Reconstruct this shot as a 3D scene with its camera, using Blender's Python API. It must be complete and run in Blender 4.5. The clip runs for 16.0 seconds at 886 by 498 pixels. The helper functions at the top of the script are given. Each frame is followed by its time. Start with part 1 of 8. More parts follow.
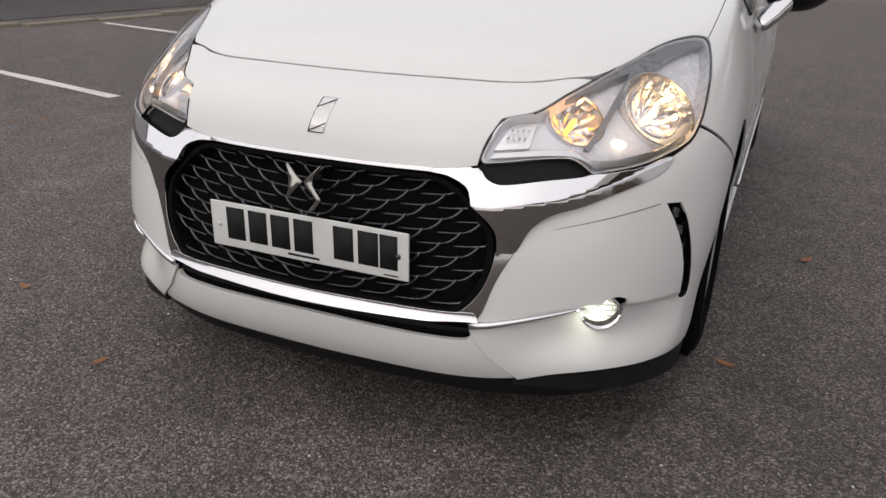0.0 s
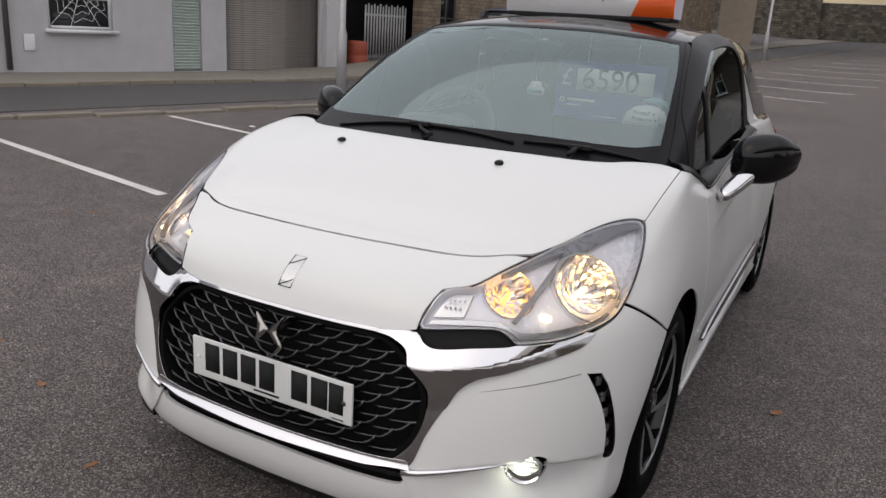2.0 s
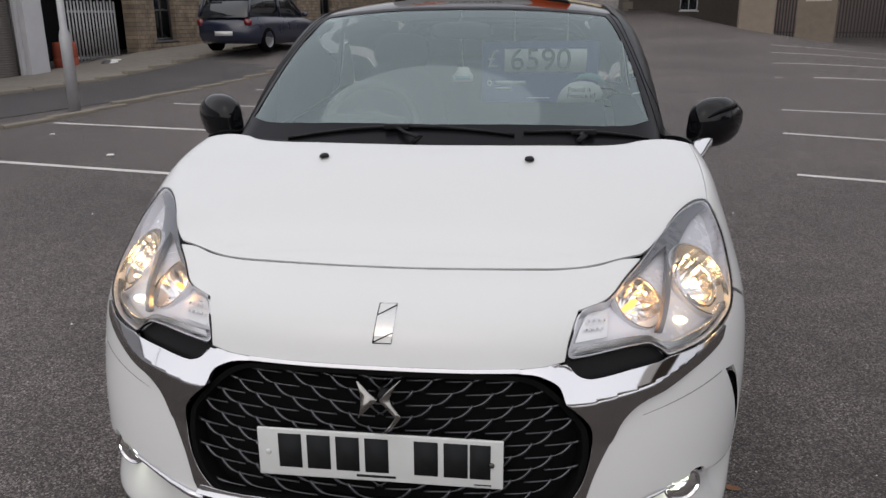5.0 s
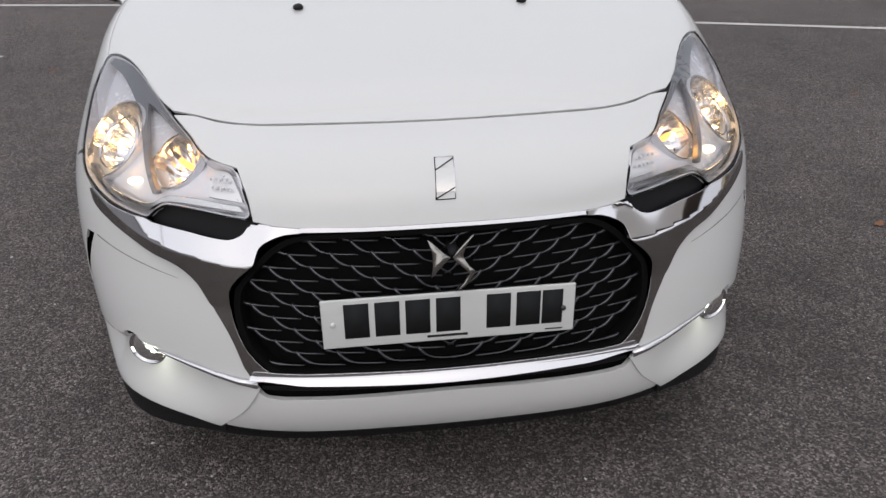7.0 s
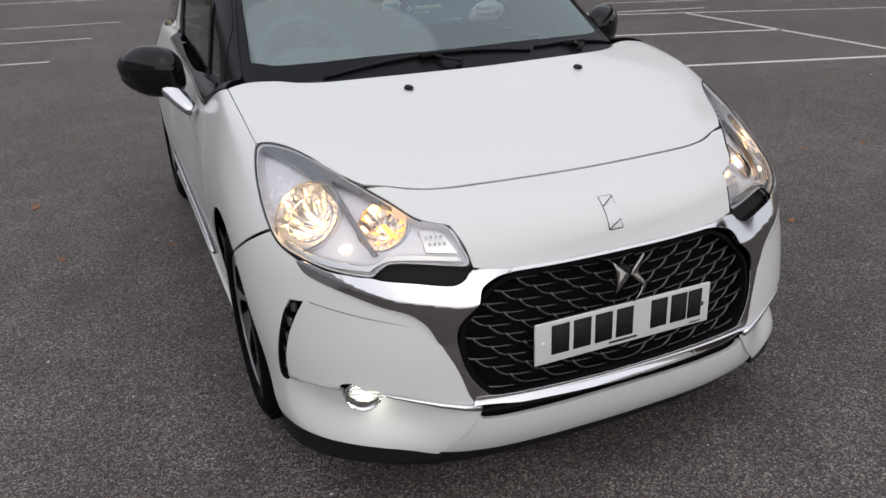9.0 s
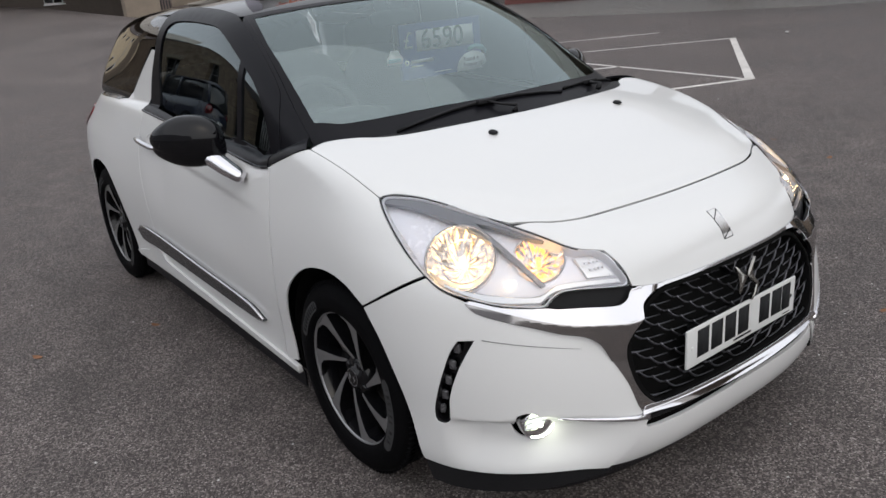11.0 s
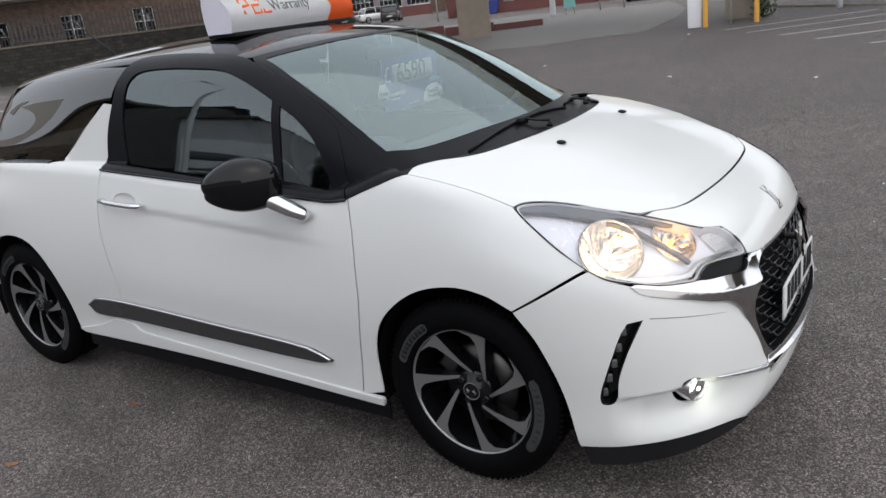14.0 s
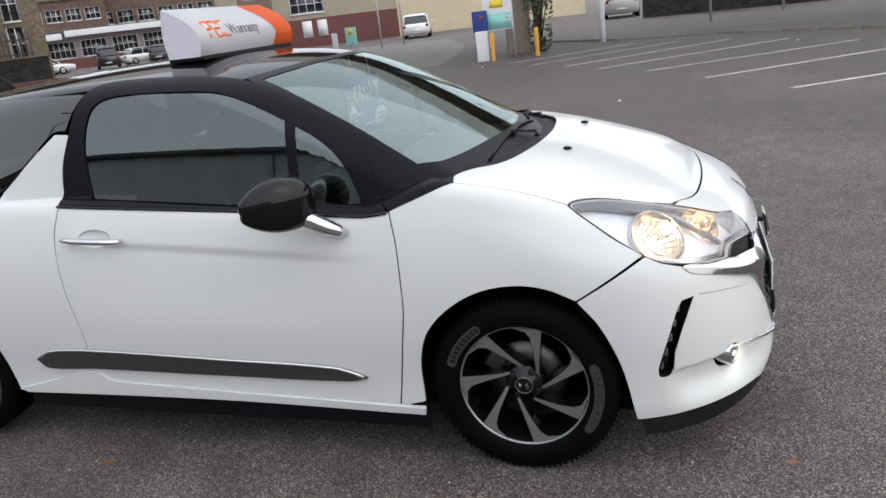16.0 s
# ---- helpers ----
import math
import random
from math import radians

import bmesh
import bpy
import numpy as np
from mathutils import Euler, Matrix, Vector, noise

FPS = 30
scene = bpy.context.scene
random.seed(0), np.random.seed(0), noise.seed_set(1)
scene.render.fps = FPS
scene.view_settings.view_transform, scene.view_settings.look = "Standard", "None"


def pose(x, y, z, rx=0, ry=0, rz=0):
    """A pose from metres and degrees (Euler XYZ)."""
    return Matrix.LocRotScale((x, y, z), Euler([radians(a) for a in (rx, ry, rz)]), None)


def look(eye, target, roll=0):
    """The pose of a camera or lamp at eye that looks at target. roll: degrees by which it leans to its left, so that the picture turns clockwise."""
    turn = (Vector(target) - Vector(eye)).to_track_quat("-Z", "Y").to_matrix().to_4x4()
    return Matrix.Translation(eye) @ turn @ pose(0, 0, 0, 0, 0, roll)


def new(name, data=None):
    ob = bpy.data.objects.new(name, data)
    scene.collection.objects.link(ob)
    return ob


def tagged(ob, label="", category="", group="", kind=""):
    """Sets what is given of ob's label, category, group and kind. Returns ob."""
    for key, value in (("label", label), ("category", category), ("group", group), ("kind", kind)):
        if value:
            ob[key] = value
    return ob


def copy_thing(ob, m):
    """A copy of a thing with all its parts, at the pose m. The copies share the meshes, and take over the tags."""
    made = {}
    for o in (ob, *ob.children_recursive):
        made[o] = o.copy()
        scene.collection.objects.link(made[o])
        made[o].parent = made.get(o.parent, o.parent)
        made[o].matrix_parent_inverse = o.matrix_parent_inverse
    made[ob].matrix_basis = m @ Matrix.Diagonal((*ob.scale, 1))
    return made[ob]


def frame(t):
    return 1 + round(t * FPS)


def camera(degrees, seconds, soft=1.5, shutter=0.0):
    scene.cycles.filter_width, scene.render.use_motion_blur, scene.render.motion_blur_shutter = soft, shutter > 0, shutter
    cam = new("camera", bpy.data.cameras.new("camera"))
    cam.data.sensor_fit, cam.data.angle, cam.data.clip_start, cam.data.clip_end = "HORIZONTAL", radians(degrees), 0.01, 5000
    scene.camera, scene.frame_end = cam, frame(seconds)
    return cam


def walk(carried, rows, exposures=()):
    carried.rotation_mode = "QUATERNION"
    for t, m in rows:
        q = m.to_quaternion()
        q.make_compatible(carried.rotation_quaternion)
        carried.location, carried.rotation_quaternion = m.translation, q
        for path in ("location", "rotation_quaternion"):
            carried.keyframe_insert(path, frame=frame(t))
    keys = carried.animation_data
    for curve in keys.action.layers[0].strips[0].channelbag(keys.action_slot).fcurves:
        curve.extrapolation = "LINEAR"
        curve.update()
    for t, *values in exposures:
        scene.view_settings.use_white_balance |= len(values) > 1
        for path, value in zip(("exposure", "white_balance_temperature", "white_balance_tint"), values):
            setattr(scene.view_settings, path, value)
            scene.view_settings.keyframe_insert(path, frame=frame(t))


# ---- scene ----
cam = camera(59.4, 16.0)
PATH = [
    (0, (0.933, -1.416, 1.14), (0.2, 0.281, 0.378), 1.0),
    (0.5, (1.098, -1.386, 1.145), (0.268, 0.285, 0.423), 1.2),
    (1, (1.208, -1.404, 1.234), (0.318, 0.258, 0.569), 1.7),
    (1.5, (1.226, -1.428, 1.312), (0.316, 0.245, 0.703), 2.6),
    (2, (1.212, -1.448, 1.38), (0.323, 0.256, 0.826), 3.6),
    (2.5, (1.189, -1.48, 1.433), (0.361, 0.268, 0.925), 4.3),
    (3, (1.121, -1.496, 1.446), (0.395, 0.307, 0.978), 4.1),
    (5.5, (0.168, -1.387, 1.33), (0.031, 0.494, 0.664), -1.1),
    (6, (0.092, -1.333, 1.287), (0.062, 0.507, 0.504), -1.2),
    (6.5, (0.018, -1.342, 1.267), (0.107, 0.463, 0.409), -0.9),
    (7, (-0.178, -1.39, 1.311), (0.04, 0.39, 0.425), -0.8),
    (7.5, (-0.396, -1.397, 1.347), (-0.042, 0.367, 0.475), -0.8),
    (8, (-0.637, -1.375, 1.369), (-0.155, 0.376, 0.531), -1.2),
    (8.5, (-0.872, -1.433, 1.384), (-0.271, 0.298, 0.584), -1.7),
    (9, (-1.068, -1.464, 1.424), (-0.368, 0.245, 0.657), -2.6),
    (9.5, (-1.252, -1.35, 1.421), (-0.445, 0.324, 0.683), -3.2),
    (10, (-1.417, -1.26, 1.436), (-0.51, 0.376, 0.727), -3.9),
    (12.5, (-2.367, -0.896, 1.493), (-1.005, 0.433, 0.878), -6.0),
    (13, (-2.468, -0.749, 1.497), (-1.041, 0.511, 0.884), -6.3),
    (13.5, (-2.54, -0.568, 1.495), (-1.045, 0.611, 0.882), -6.5),
    (14, (-2.636, -0.45, 1.497), (-1.072, 0.636, 0.887), -7.0),
    (14.5, (-2.788, -0.309, 1.517), (-1.152, 0.668, 0.908), -7.4),
    (15, (-2.888, -0.105, 1.524), (-1.185, 0.752, 0.919), -7.6),
    (15.5, (-2.961, 0.102, 1.53), (-1.196, 0.83, 0.933), -7.5),
    (16, (-3.083, 0.253, 1.528), (-1.266, 0.849, 0.942), -7.0),
]
walk(cam, [(t, look(eye, target, roll)) for t, eye, target, roll in PATH],
     [(0, -0.10, 6750, 11), (1, -0.10, 6700, 11), (2.5, -0.12, 6600, 11), (5.5, -0.20, 6450, 10), (8, -0.18, 6400, 10), (10, -0.06, 6400, 9), (12.5, 0.16, 6350, 8), (14.5, 0.28, 6300, 7), (16, 0.40, 6300, 7)])

# ---- sky and light: an even, overcast day ----
world = bpy.data.worlds.new("sky")
scene.world = world
world.use_nodes = True
wn = world.node_tree.nodes
sky = wn.new("ShaderNodeTexSky")
sky.sky_type, sky.sun_disc = "NISHITA", False
sky.sun_elevation, sky.sun_rotation = radians(43), radians(194)
sky.air_density, sky.dust_density, sky.ozone_density = 1.0, 6.0, 1.0
grey = wn.new("ShaderNodeMixRGB")
grey.inputs[0].default_value = 0.82
grey.inputs[2].default_value = (8.4, 8.45, 8.9, 1)
world.node_tree.links.new(sky.outputs[0], grey.inputs[1])
world.node_tree.links.new(grey.outputs[0], wn["Background"].inputs[0])
wn["Background"].inputs[1].default_value = 0.127
sun = new("sun", bpy.data.lights.new("sun", "SUN"))
sun.data.energy, sun.data.angle, sun.data.color = 1.05, radians(150), (1.0, 0.985, 0.97)
sun.matrix_world = look((0, 0, 20), (1.8, 7, 13.2))

# ---- materials ----
def mat(name, color, rough=0.5, metal=0.0, coat=0.0, spec=0.5, vary=0.0, scale=40.0, bump=0.0, bump_scale=200.0, rough_vary=0.0):
    """A surface with two scales of variation in tone, and fine relief."""
    m = bpy.data.materials.new(name)
    m.use_nodes = True
    nt = m.node_tree
    b = nt.nodes["Principled BSDF"]
    b.inputs["Base Color"].default_value = (*color, 1)
    b.inputs["Roughness"].default_value = rough
    b.inputs["Metallic"].default_value = metal
    b.inputs["Coat Weight"].default_value = coat
    b.inputs["Coat Roughness"].default_value = 0.03
    b.inputs["Specular IOR Level"].default_value = spec
    co = nt.nodes.new("ShaderNodeTexCoord")
    if vary or rough_vary:
        fine, broad = nt.nodes.new("ShaderNodeTexNoise"), nt.nodes.new("ShaderNodeTexNoise")
        fine.inputs["Scale"].default_value, fine.inputs["Detail"].default_value = scale, 6
        broad.inputs["Scale"].default_value, broad.inputs["Detail"].default_value = scale / 14, 4
        add = nt.nodes.new("ShaderNodeMath")
        add.operation = "ADD"
        for k, n in enumerate((fine, broad)):
            nt.links.new(co.outputs["Object"], n.inputs["Vector"])
            nt.links.new(n.outputs["Fac"], add.inputs[k])
    if vary:
        span = nt.nodes.new("ShaderNodeMapRange")
        for k, v in zip(("From Min", "From Max", "To Min", "To Max"), (0.6, 1.4, 1 - vary, 1 + vary)):
            span.inputs[k].default_value = v
        tint = nt.nodes.new("ShaderNodeVectorMath")
        tint.operation = "SCALE"
        tint.inputs[0].default_value = color
        nt.links.new(add.outputs[0], span.inputs["Value"])
        nt.links.new(span.outputs[0], tint.inputs["Scale"])
        nt.links.new(tint.outputs[0], b.inputs["Base Color"])
    if rough_vary:
        wear = nt.nodes.new("ShaderNodeMapRange")
        for k, v in zip(("From Min", "From Max", "To Min", "To Max"), (0.6, 1.4, max(rough - rough_vary, 0.01), rough + rough_vary)):
            wear.inputs[k].default_value = v
        nt.links.new(add.outputs[0], wear.inputs["Value"])
        nt.links.new(wear.outputs[0], b.inputs["Roughness"])
    if bump:
        grain, relief = nt.nodes.new("ShaderNodeTexNoise"), nt.nodes.new("ShaderNodeBump")
        grain.inputs["Scale"].default_value, grain.inputs["Detail"].default_value = bump_scale, 5
        relief.inputs["Strength"].default_value, relief.inputs["Distance"].default_value = 1.0, bump
        nt.links.new(co.outputs["Object"], grain.inputs["Vector"])
        nt.links.new(grain.outputs["Fac"], relief.inputs["Height"])
        nt.links.new(relief.outputs[0], b.inputs["Normal"])
    return m


def glass(name, color=(1, 1, 1), rough=0.0, tint=0.0, ior=1.5, sheen=(1, 1, 1)):
    """Thin glass: mirrors the sky at a slant, lets the rest through with a tint."""
    m = bpy.data.materials.new(name)
    m.use_nodes = True
    nt = m.node_tree
    nt.nodes.remove(nt.nodes["Principled BSDF"])
    clear, shine, mix, fres = (nt.nodes.new("ShaderNode" + k) for k in ("BsdfTransparent", "BsdfGlossy", "MixShader", "Fresnel"))
    clear.inputs[0].default_value = (*[c * (1 - tint) for c in color], 1)
    shine.inputs["Roughness"].default_value = rough
    shine.inputs["Color"].default_value = (*sheen, 1)
    fres.inputs[0].default_value = ior
    nt.links.new(fres.outputs[0], mix.inputs[0])
    nt.links.new(clear.outputs[0], mix.inputs[1])
    nt.links.new(shine.outputs[0], mix.inputs[2])
    nt.links.new(mix.outputs[0], nt.nodes["Material Output"].inputs[0])
    return m


def glow(name, color, strength):
    m = mat(name, color, 0.4)
    b = m.node_tree.nodes["Principled BSDF"]
    b.inputs["Emission Color"].default_value = (*color, 1)
    b.inputs["Emission Strength"].default_value = strength
    return m


WHITE = mat("white_paint", (0.64, 0.643, 0.638), 0.27, coat=0.5, vary=0.004, scale=3)
BLACK_PAINT = mat("black_gloss_paint", (0.004, 0.004, 0.005), 0.06, coat=0.10, spec=0.25, rough_vary=0.02, scale=12)
SATIN_BLACK = mat("satin_black", (0.006, 0.006, 0.008), 0.34, spec=0.11, vary=0.1, scale=30, rough_vary=0.05)
PLASTIC = mat("grained_black_plastic", (0.010, 0.010, 0.011), 0.5, spec=0.16, vary=0.15, scale=60, bump=0.0004, bump_scale=900)
LINER = mat("dark_liner", (0.004, 0.004, 0.004), 0.9, spec=0.08, vary=0.1)
CHROME = mat("chrome", (0.66, 0.655, 0.675), 0.07, 1.0, rough_vary=0.015, scale=25)
# the same chrome, its colour darkened for the asphalt that the legs mirror
LEG_CHROME = mat("chrome_darkened_reflection", (0.40, 0.385, 0.38), 0.10, 1.0, rough_vary=0.02, scale=25)
SATIN_CHROME = mat("satin_chrome", (0.62, 0.61, 0.60), 0.22, 1.0, rough_vary=0.05, scale=30)
GLASS = glass("windscreen_glass", (0.94, 1.0, 0.99), 0.0, 0.0, 2.55, (0.86, 1.0, 1.0))
DARK_GLASS = glass("tinted_glass", (0.40, 0.46, 0.46), 0.0, 0.35, 2.1, (0.90, 1.0, 1.02))
PRIVACY = glass("privacy_glass", (0.10, 0.11, 0.11), 0.0, 0.2, 1.85)
CLEAR = glass("clear_lens", (0.97, 0.98, 1.0), 0.0, 0.03)
REFLECTOR = mat("lamp_reflector", (0.86, 0.85, 0.84), 0.16, 1.0, rough_vary=0.04, scale=60)
REFLECTOR_SOFT = mat("lamp_reflector_satin", (0.78, 0.77, 0.76), 0.32, 0.7, rough_vary=0.06, scale=60)
RUBBER = mat("tyre_rubber", (0.0035, 0.0035, 0.004), 0.6, spec=0.03, vary=0.25, scale=30, bump=0.0006, bump_scale=300)
MOULDING = mat("moulding_grey", (0.055, 0.055, 0.058), 0.20, 0.3, rough_vary=0.05, scale=30)


def stony(name, base, chip, rough, dark=0.42):
    """Asphalt: dark binder, stone chips of many tones, broad worn and damp patches."""
    m = mat(name, base, rough)
    nt = m.node_tree
    b = nt.nodes["Principled BSDF"]
    b.inputs["Specular IOR Level"].default_value = 0.28
    co = nt.nodes.new("ShaderNodeTexCoord")
    def node(kind, **ins):
        n = nt.nodes.new("ShaderNode" + kind)
        for k, v in ins.items():
            n.inputs[k.replace("_", " ")].default_value = v
        return n
    chips, wide, mid, grit = node("TexVoronoi", Scale=190.0), node("TexNoise", Scale=0.35, Detail=5.0), node("TexNoise", Scale=4.0, Detail=6.0), node("TexVoronoi", Scale=260.0)
    for n in (chips, wide, mid, grit):
        nt.links.new(co.outputs["Object"], n.inputs["Vector"])
    tone = node("ValToRGB")
    tone.color_ramp.elements[0].color, tone.color_ramp.elements[1].color = (*[c * dark for c in base], 1), (*chip, 1)
    tone.color_ramp.elements[0].position, tone.color_ramp.elements[1].position = 0.25, 1.0
    tone.color_ramp.elements.new(0.62).color = (*base, 1)
    tone.color_ramp.elements.new(0.90).color = (*[c * 1.65 for c in base], 1)
    sep = nt.nodes.new("ShaderNodeSeparateColor")
    nt.links.new(chips.outputs["Color"], sep.inputs[0])
    nt.links.new(sep.outputs[0], tone.inputs[0])
    sum_ = nt.nodes.new("ShaderNodeMath")
    sum_.operation = "ADD"
    nt.links.new(wide.outputs["Fac"], sum_.inputs[0])
    nt.links.new(mid.outputs["Fac"], sum_.inputs[1])
    span = node("MapRange", From_Min=0.6, From_Max=1.4, To_Min=0.50, To_Max=1.44)
    nt.links.new(sum_.outputs[0], span.inputs["Value"])
    mul = nt.nodes.new("ShaderNodeVectorMath")
    mul.operation = "SCALE"
    nt.links.new(tone.outputs[0], mul.inputs[0])
    nt.links.new(span.outputs[0], mul.inputs["Scale"])
    nt.links.new(mul.outputs[0], b.inputs["Base Color"])
    damp = node("MapRange", From_Min=0.75, From_Max=1.25, To_Min=rough - 0.14, To_Max=rough + 0.12)
    nt.links.new(sum_.outputs[0], damp.inputs["Value"])
    nt.links.new(damp.outputs[0], b.inputs["Roughness"])
    h = nt.nodes.new("ShaderNodeMath")
    h.operation = "ADD"
    nt.links.new(chips.outputs["Distance"], h.inputs[0])
    nt.links.new(grit.outputs["Distance"], h.inputs[1])
    relief = node("Bump", Strength=0.9, Distance=0.006)
    relief.invert = True
    nt.links.new(h.outputs[0], relief.inputs["Height"])
    nt.links.new(relief.outputs[0], b.inputs["Normal"])
    return m


ASPHALT = stony("asphalt", (0.146, 0.126, 0.120), (0.40, 0.365, 0.345), 0.68)
ROAD = stony("road_asphalt", (0.105, 0.098, 0.097), (0.24, 0.23, 0.22), 0.7)
WET_ROAD = stony("damp_road_asphalt", (0.17, 0.157, 0.148), (0.28, 0.26, 0.24), 0.56, 0.7)
for n in WET_ROAD.node_tree.nodes:
    if n.bl_idname == "ShaderNodeTexNoise":
        n.inputs["Scale"].default_value *= 2.0
CRACK = mat("crack_filler", (0.028, 0.025, 0.024), 0.9, vary=0.3, scale=20)
PAINT_LINE = mat("road_paint", (0.58, 0.555, 0.53), 0.7, vary=0.25, scale=40, bump=0.002, bump_scale=160)
DARK_CHROME = mat("dark_satin_chrome", (0.10, 0.10, 0.11), 0.30, 1.0, rough_vary=0.06, scale=60)
ALLOY = mat("machined_alloy", (0.30, 0.30, 0.305), 0.40, 0.8, rough_vary=0.08, scale=80)
GLOSS_BLACK = mat("gloss_black", (0.005, 0.005, 0.006), 0.16, coat=0.12, spec=0.3, rough_vary=0.04, scale=40)
LAMP_GREY = mat("lamp_bezel_grey", (0.22, 0.225, 0.245), 0.30, 0.3, rough_vary=0.08, scale=60)
LAMP_WHITE = mat("lamp_silver_plastic", (0.84, 0.84, 0.88), 0.25, 0.1, rough_vary=0.08, scale=60)
WARM = glow("warm_bulb", (1.0, 0.52, 0.16), 8.0)
# glow for the main bulb's reflection, not a bulb of its own
BULB_GLINT = glow("side_bulb", (1.0, 0.82, 0.52), 3.4)
AMBER = glow("amber_bulb", (1.0, 0.40, 0.08), 2.8)
FOG_GLOW = glow("fog_bulb", (0.92, 1.0, 0.78), 1.8)
LED = mat("led_optic", (0.16, 0.16, 0.17), 0.25, 0.5, rough_vary=0.1, scale=90)
EMBLEM = mat("emblem_satin", (0.34, 0.33, 0.31), 0.16, 1.0, rough_vary=0.05, scale=40)
BROWN_RENDER = mat("brown_render", (0.075, 0.062, 0.054), 0.9, vary=0.2, scale=6, bump=0.003, bump_scale=60)
# grey standing for the shade along the bumper's crease
CREASE_SHADE = mat("crease_shade_grey", (0.22, 0.22, 0.215), 0.6, vary=0.05)
PLATE = mat("number_plate_white", (0.62, 0.63, 0.62), 0.35, vary=0.05, scale=20, rough_vary=0.08)
PRINT = mat("black_print", (0.014, 0.015, 0.016), 0.75, spec=0.2, vary=0.1, scale=50)
SIDEWALL = mat("dusty_sidewall", (0.04, 0.04, 0.041), 0.7, spec=0.2, vary=0.2, scale=60)
DISC = mat("brake_disc", (0.11, 0.105, 0.10), 0.4, 1.0, rough_vary=0.1, scale=70)
TAIL = mat("tail_lamp_red", (0.13, 0.004, 0.009), 0.12, coat=0.8, vary=0.15, scale=40)
TRIM = mat("dark_interior_plastic", (0.06, 0.072, 0.074), 0.6, vary=0.2, scale=40, bump=0.0004, bump_scale=700)
LINING = mat("pale_headlining", (0.48, 0.49, 0.49), 0.9, vary=0.05, scale=40)
CLOTH = mat("seat_cloth", (0.04, 0.042, 0.045), 0.9, vary=0.25, scale=90, bump=0.001, bump_scale=600)
CARD_BLUE = mat("blue_card", (0.10, 0.14, 0.42), 0.6, vary=0.04, scale=20)
CARD_WHITE = mat("white_card", (0.95, 0.98, 0.96), 0.6, vary=0.03, scale=20)
CARD_TEAL = mat("teal_card", (0.25, 0.52, 0.58), 0.6, vary=0.04, scale=20)
SIGN_WHITE = mat("sign_board_white", (0.78, 0.78, 0.80), 0.4, vary=0.02, scale=8, rough_vary=0.05)
SIGN_INSIDE = mat("sign_board_inside", (0.62, 0.60, 0.68), 0.6, vary=0.04, scale=8)
SIGN_ORANGE = mat("orange_print", (0.90, 0.15, 0.02), 0.4, vary=0.04, scale=10)
SIGN_GREY = mat("grey_print", (0.10, 0.10, 0.11), 0.5, vary=0.05, scale=10)

# the surroundings
def masonry(name, tones, scale, mortar, rough=0.85, bump=0.02, brick=None):
    """Stone or brick walling: blocks of several tones with recessed joints."""
    m = mat(name, tones[0], rough)
    nt = m.node_tree
    b = nt.nodes["Principled BSDF"]
    co = nt.nodes.new("ShaderNodeTexCoord")
    t = nt.nodes.new("ShaderNodeTexBrick")
    t.inputs["Scale"].default_value = scale
    t.inputs["Color1"].default_value, t.inputs["Color2"].default_value, t.inputs["Mortar"].default_value = (*tones[0], 1), (*tones[1], 1), (*mortar, 1)
    t.inputs["Mortar Size"].default_value = 0.018
    rot = nt.nodes.new("ShaderNodeMapping")
    rot.inputs["Rotation"].default_value = (radians(90), 0, 0)
    n = nt.nodes.new("ShaderNodeTexNoise")
    n.inputs["Scale"].default_value, n.inputs["Detail"].default_value = 3.0, 8
    nt.links.new(co.outputs["Object"], rot.inputs[0])
    nt.links.new(rot.outputs[0], t.inputs["Vector"])
    nt.links.new(co.outputs["Object"], n.inputs["Vector"])
    mix = nt.nodes.new("ShaderNodeMixRGB")
    mix.blend_type = "MULTIPLY"
    mix.inputs[0].default_value = 0.8
    nt.links.new(t.outputs[0], mix.inputs[1])
    span = nt.nodes.new("ShaderNodeMapRange")
    for k, v in zip(("From Min", "From Max", "To Min", "To Max"), (0.3, 0.7, 0.55, 1.3)):
        span.inputs[k].default_value = v
    nt.links.new(n.outputs["Fac"], span.inputs["Value"])
    nt.links.new(span.outputs[0], mix.inputs[2])
    nt.links.new(mix.outputs[0], b.inputs["Base Color"])
    relief = nt.nodes.new("ShaderNodeBump")
    relief.inputs["Distance"].default_value = bump
    nt.links.new(t.outputs["Fac"], relief.inputs["Height"])
    relief.invert = True
    nt.links.new(relief.outputs[0], b.inputs["Normal"])
    return m


RENDER_GREY = mat("grey_painted_render", (0.45, 0.445, 0.46), 0.8, vary=0.10, scale=3, bump=0.003, bump_scale=40)
SHUTTER = mat("worn_shutter_steel", (0.27, 0.245, 0.23), 0.55, 0.3, vary=0.35, scale=6, rough_vary=0.1)
LOUVRE = mat("pale_green_louvre", (0.40, 0.46, 0.43), 0.6, vary=0.10, scale=12)
FRAME_WHITE = mat("white_window_frame", (0.70, 0.70, 0.72), 0.5, vary=0.05, scale=15)
DARK_PANE = mat("dark_window_pane", (0.015, 0.017, 0.02), 0.06, coat=0.5, rough_vary=0.03, scale=3)
STONE = masonry("brown_stone", ((0.26, 0.20, 0.14), (0.17, 0.13, 0.095)), 2.2, (0.10, 0.085, 0.07))
DARK_STONE = masonry("dark_stone", ((0.055, 0.048, 0.040), (0.026, 0.024, 0.021)), 1.6, (0.018, 0.016, 0.015))
MOSSY_STONE = masonry("mossy_stone", ((0.19, 0.165, 0.125), (0.075, 0.068, 0.058)), 1.5, (0.06, 0.055, 0.045))
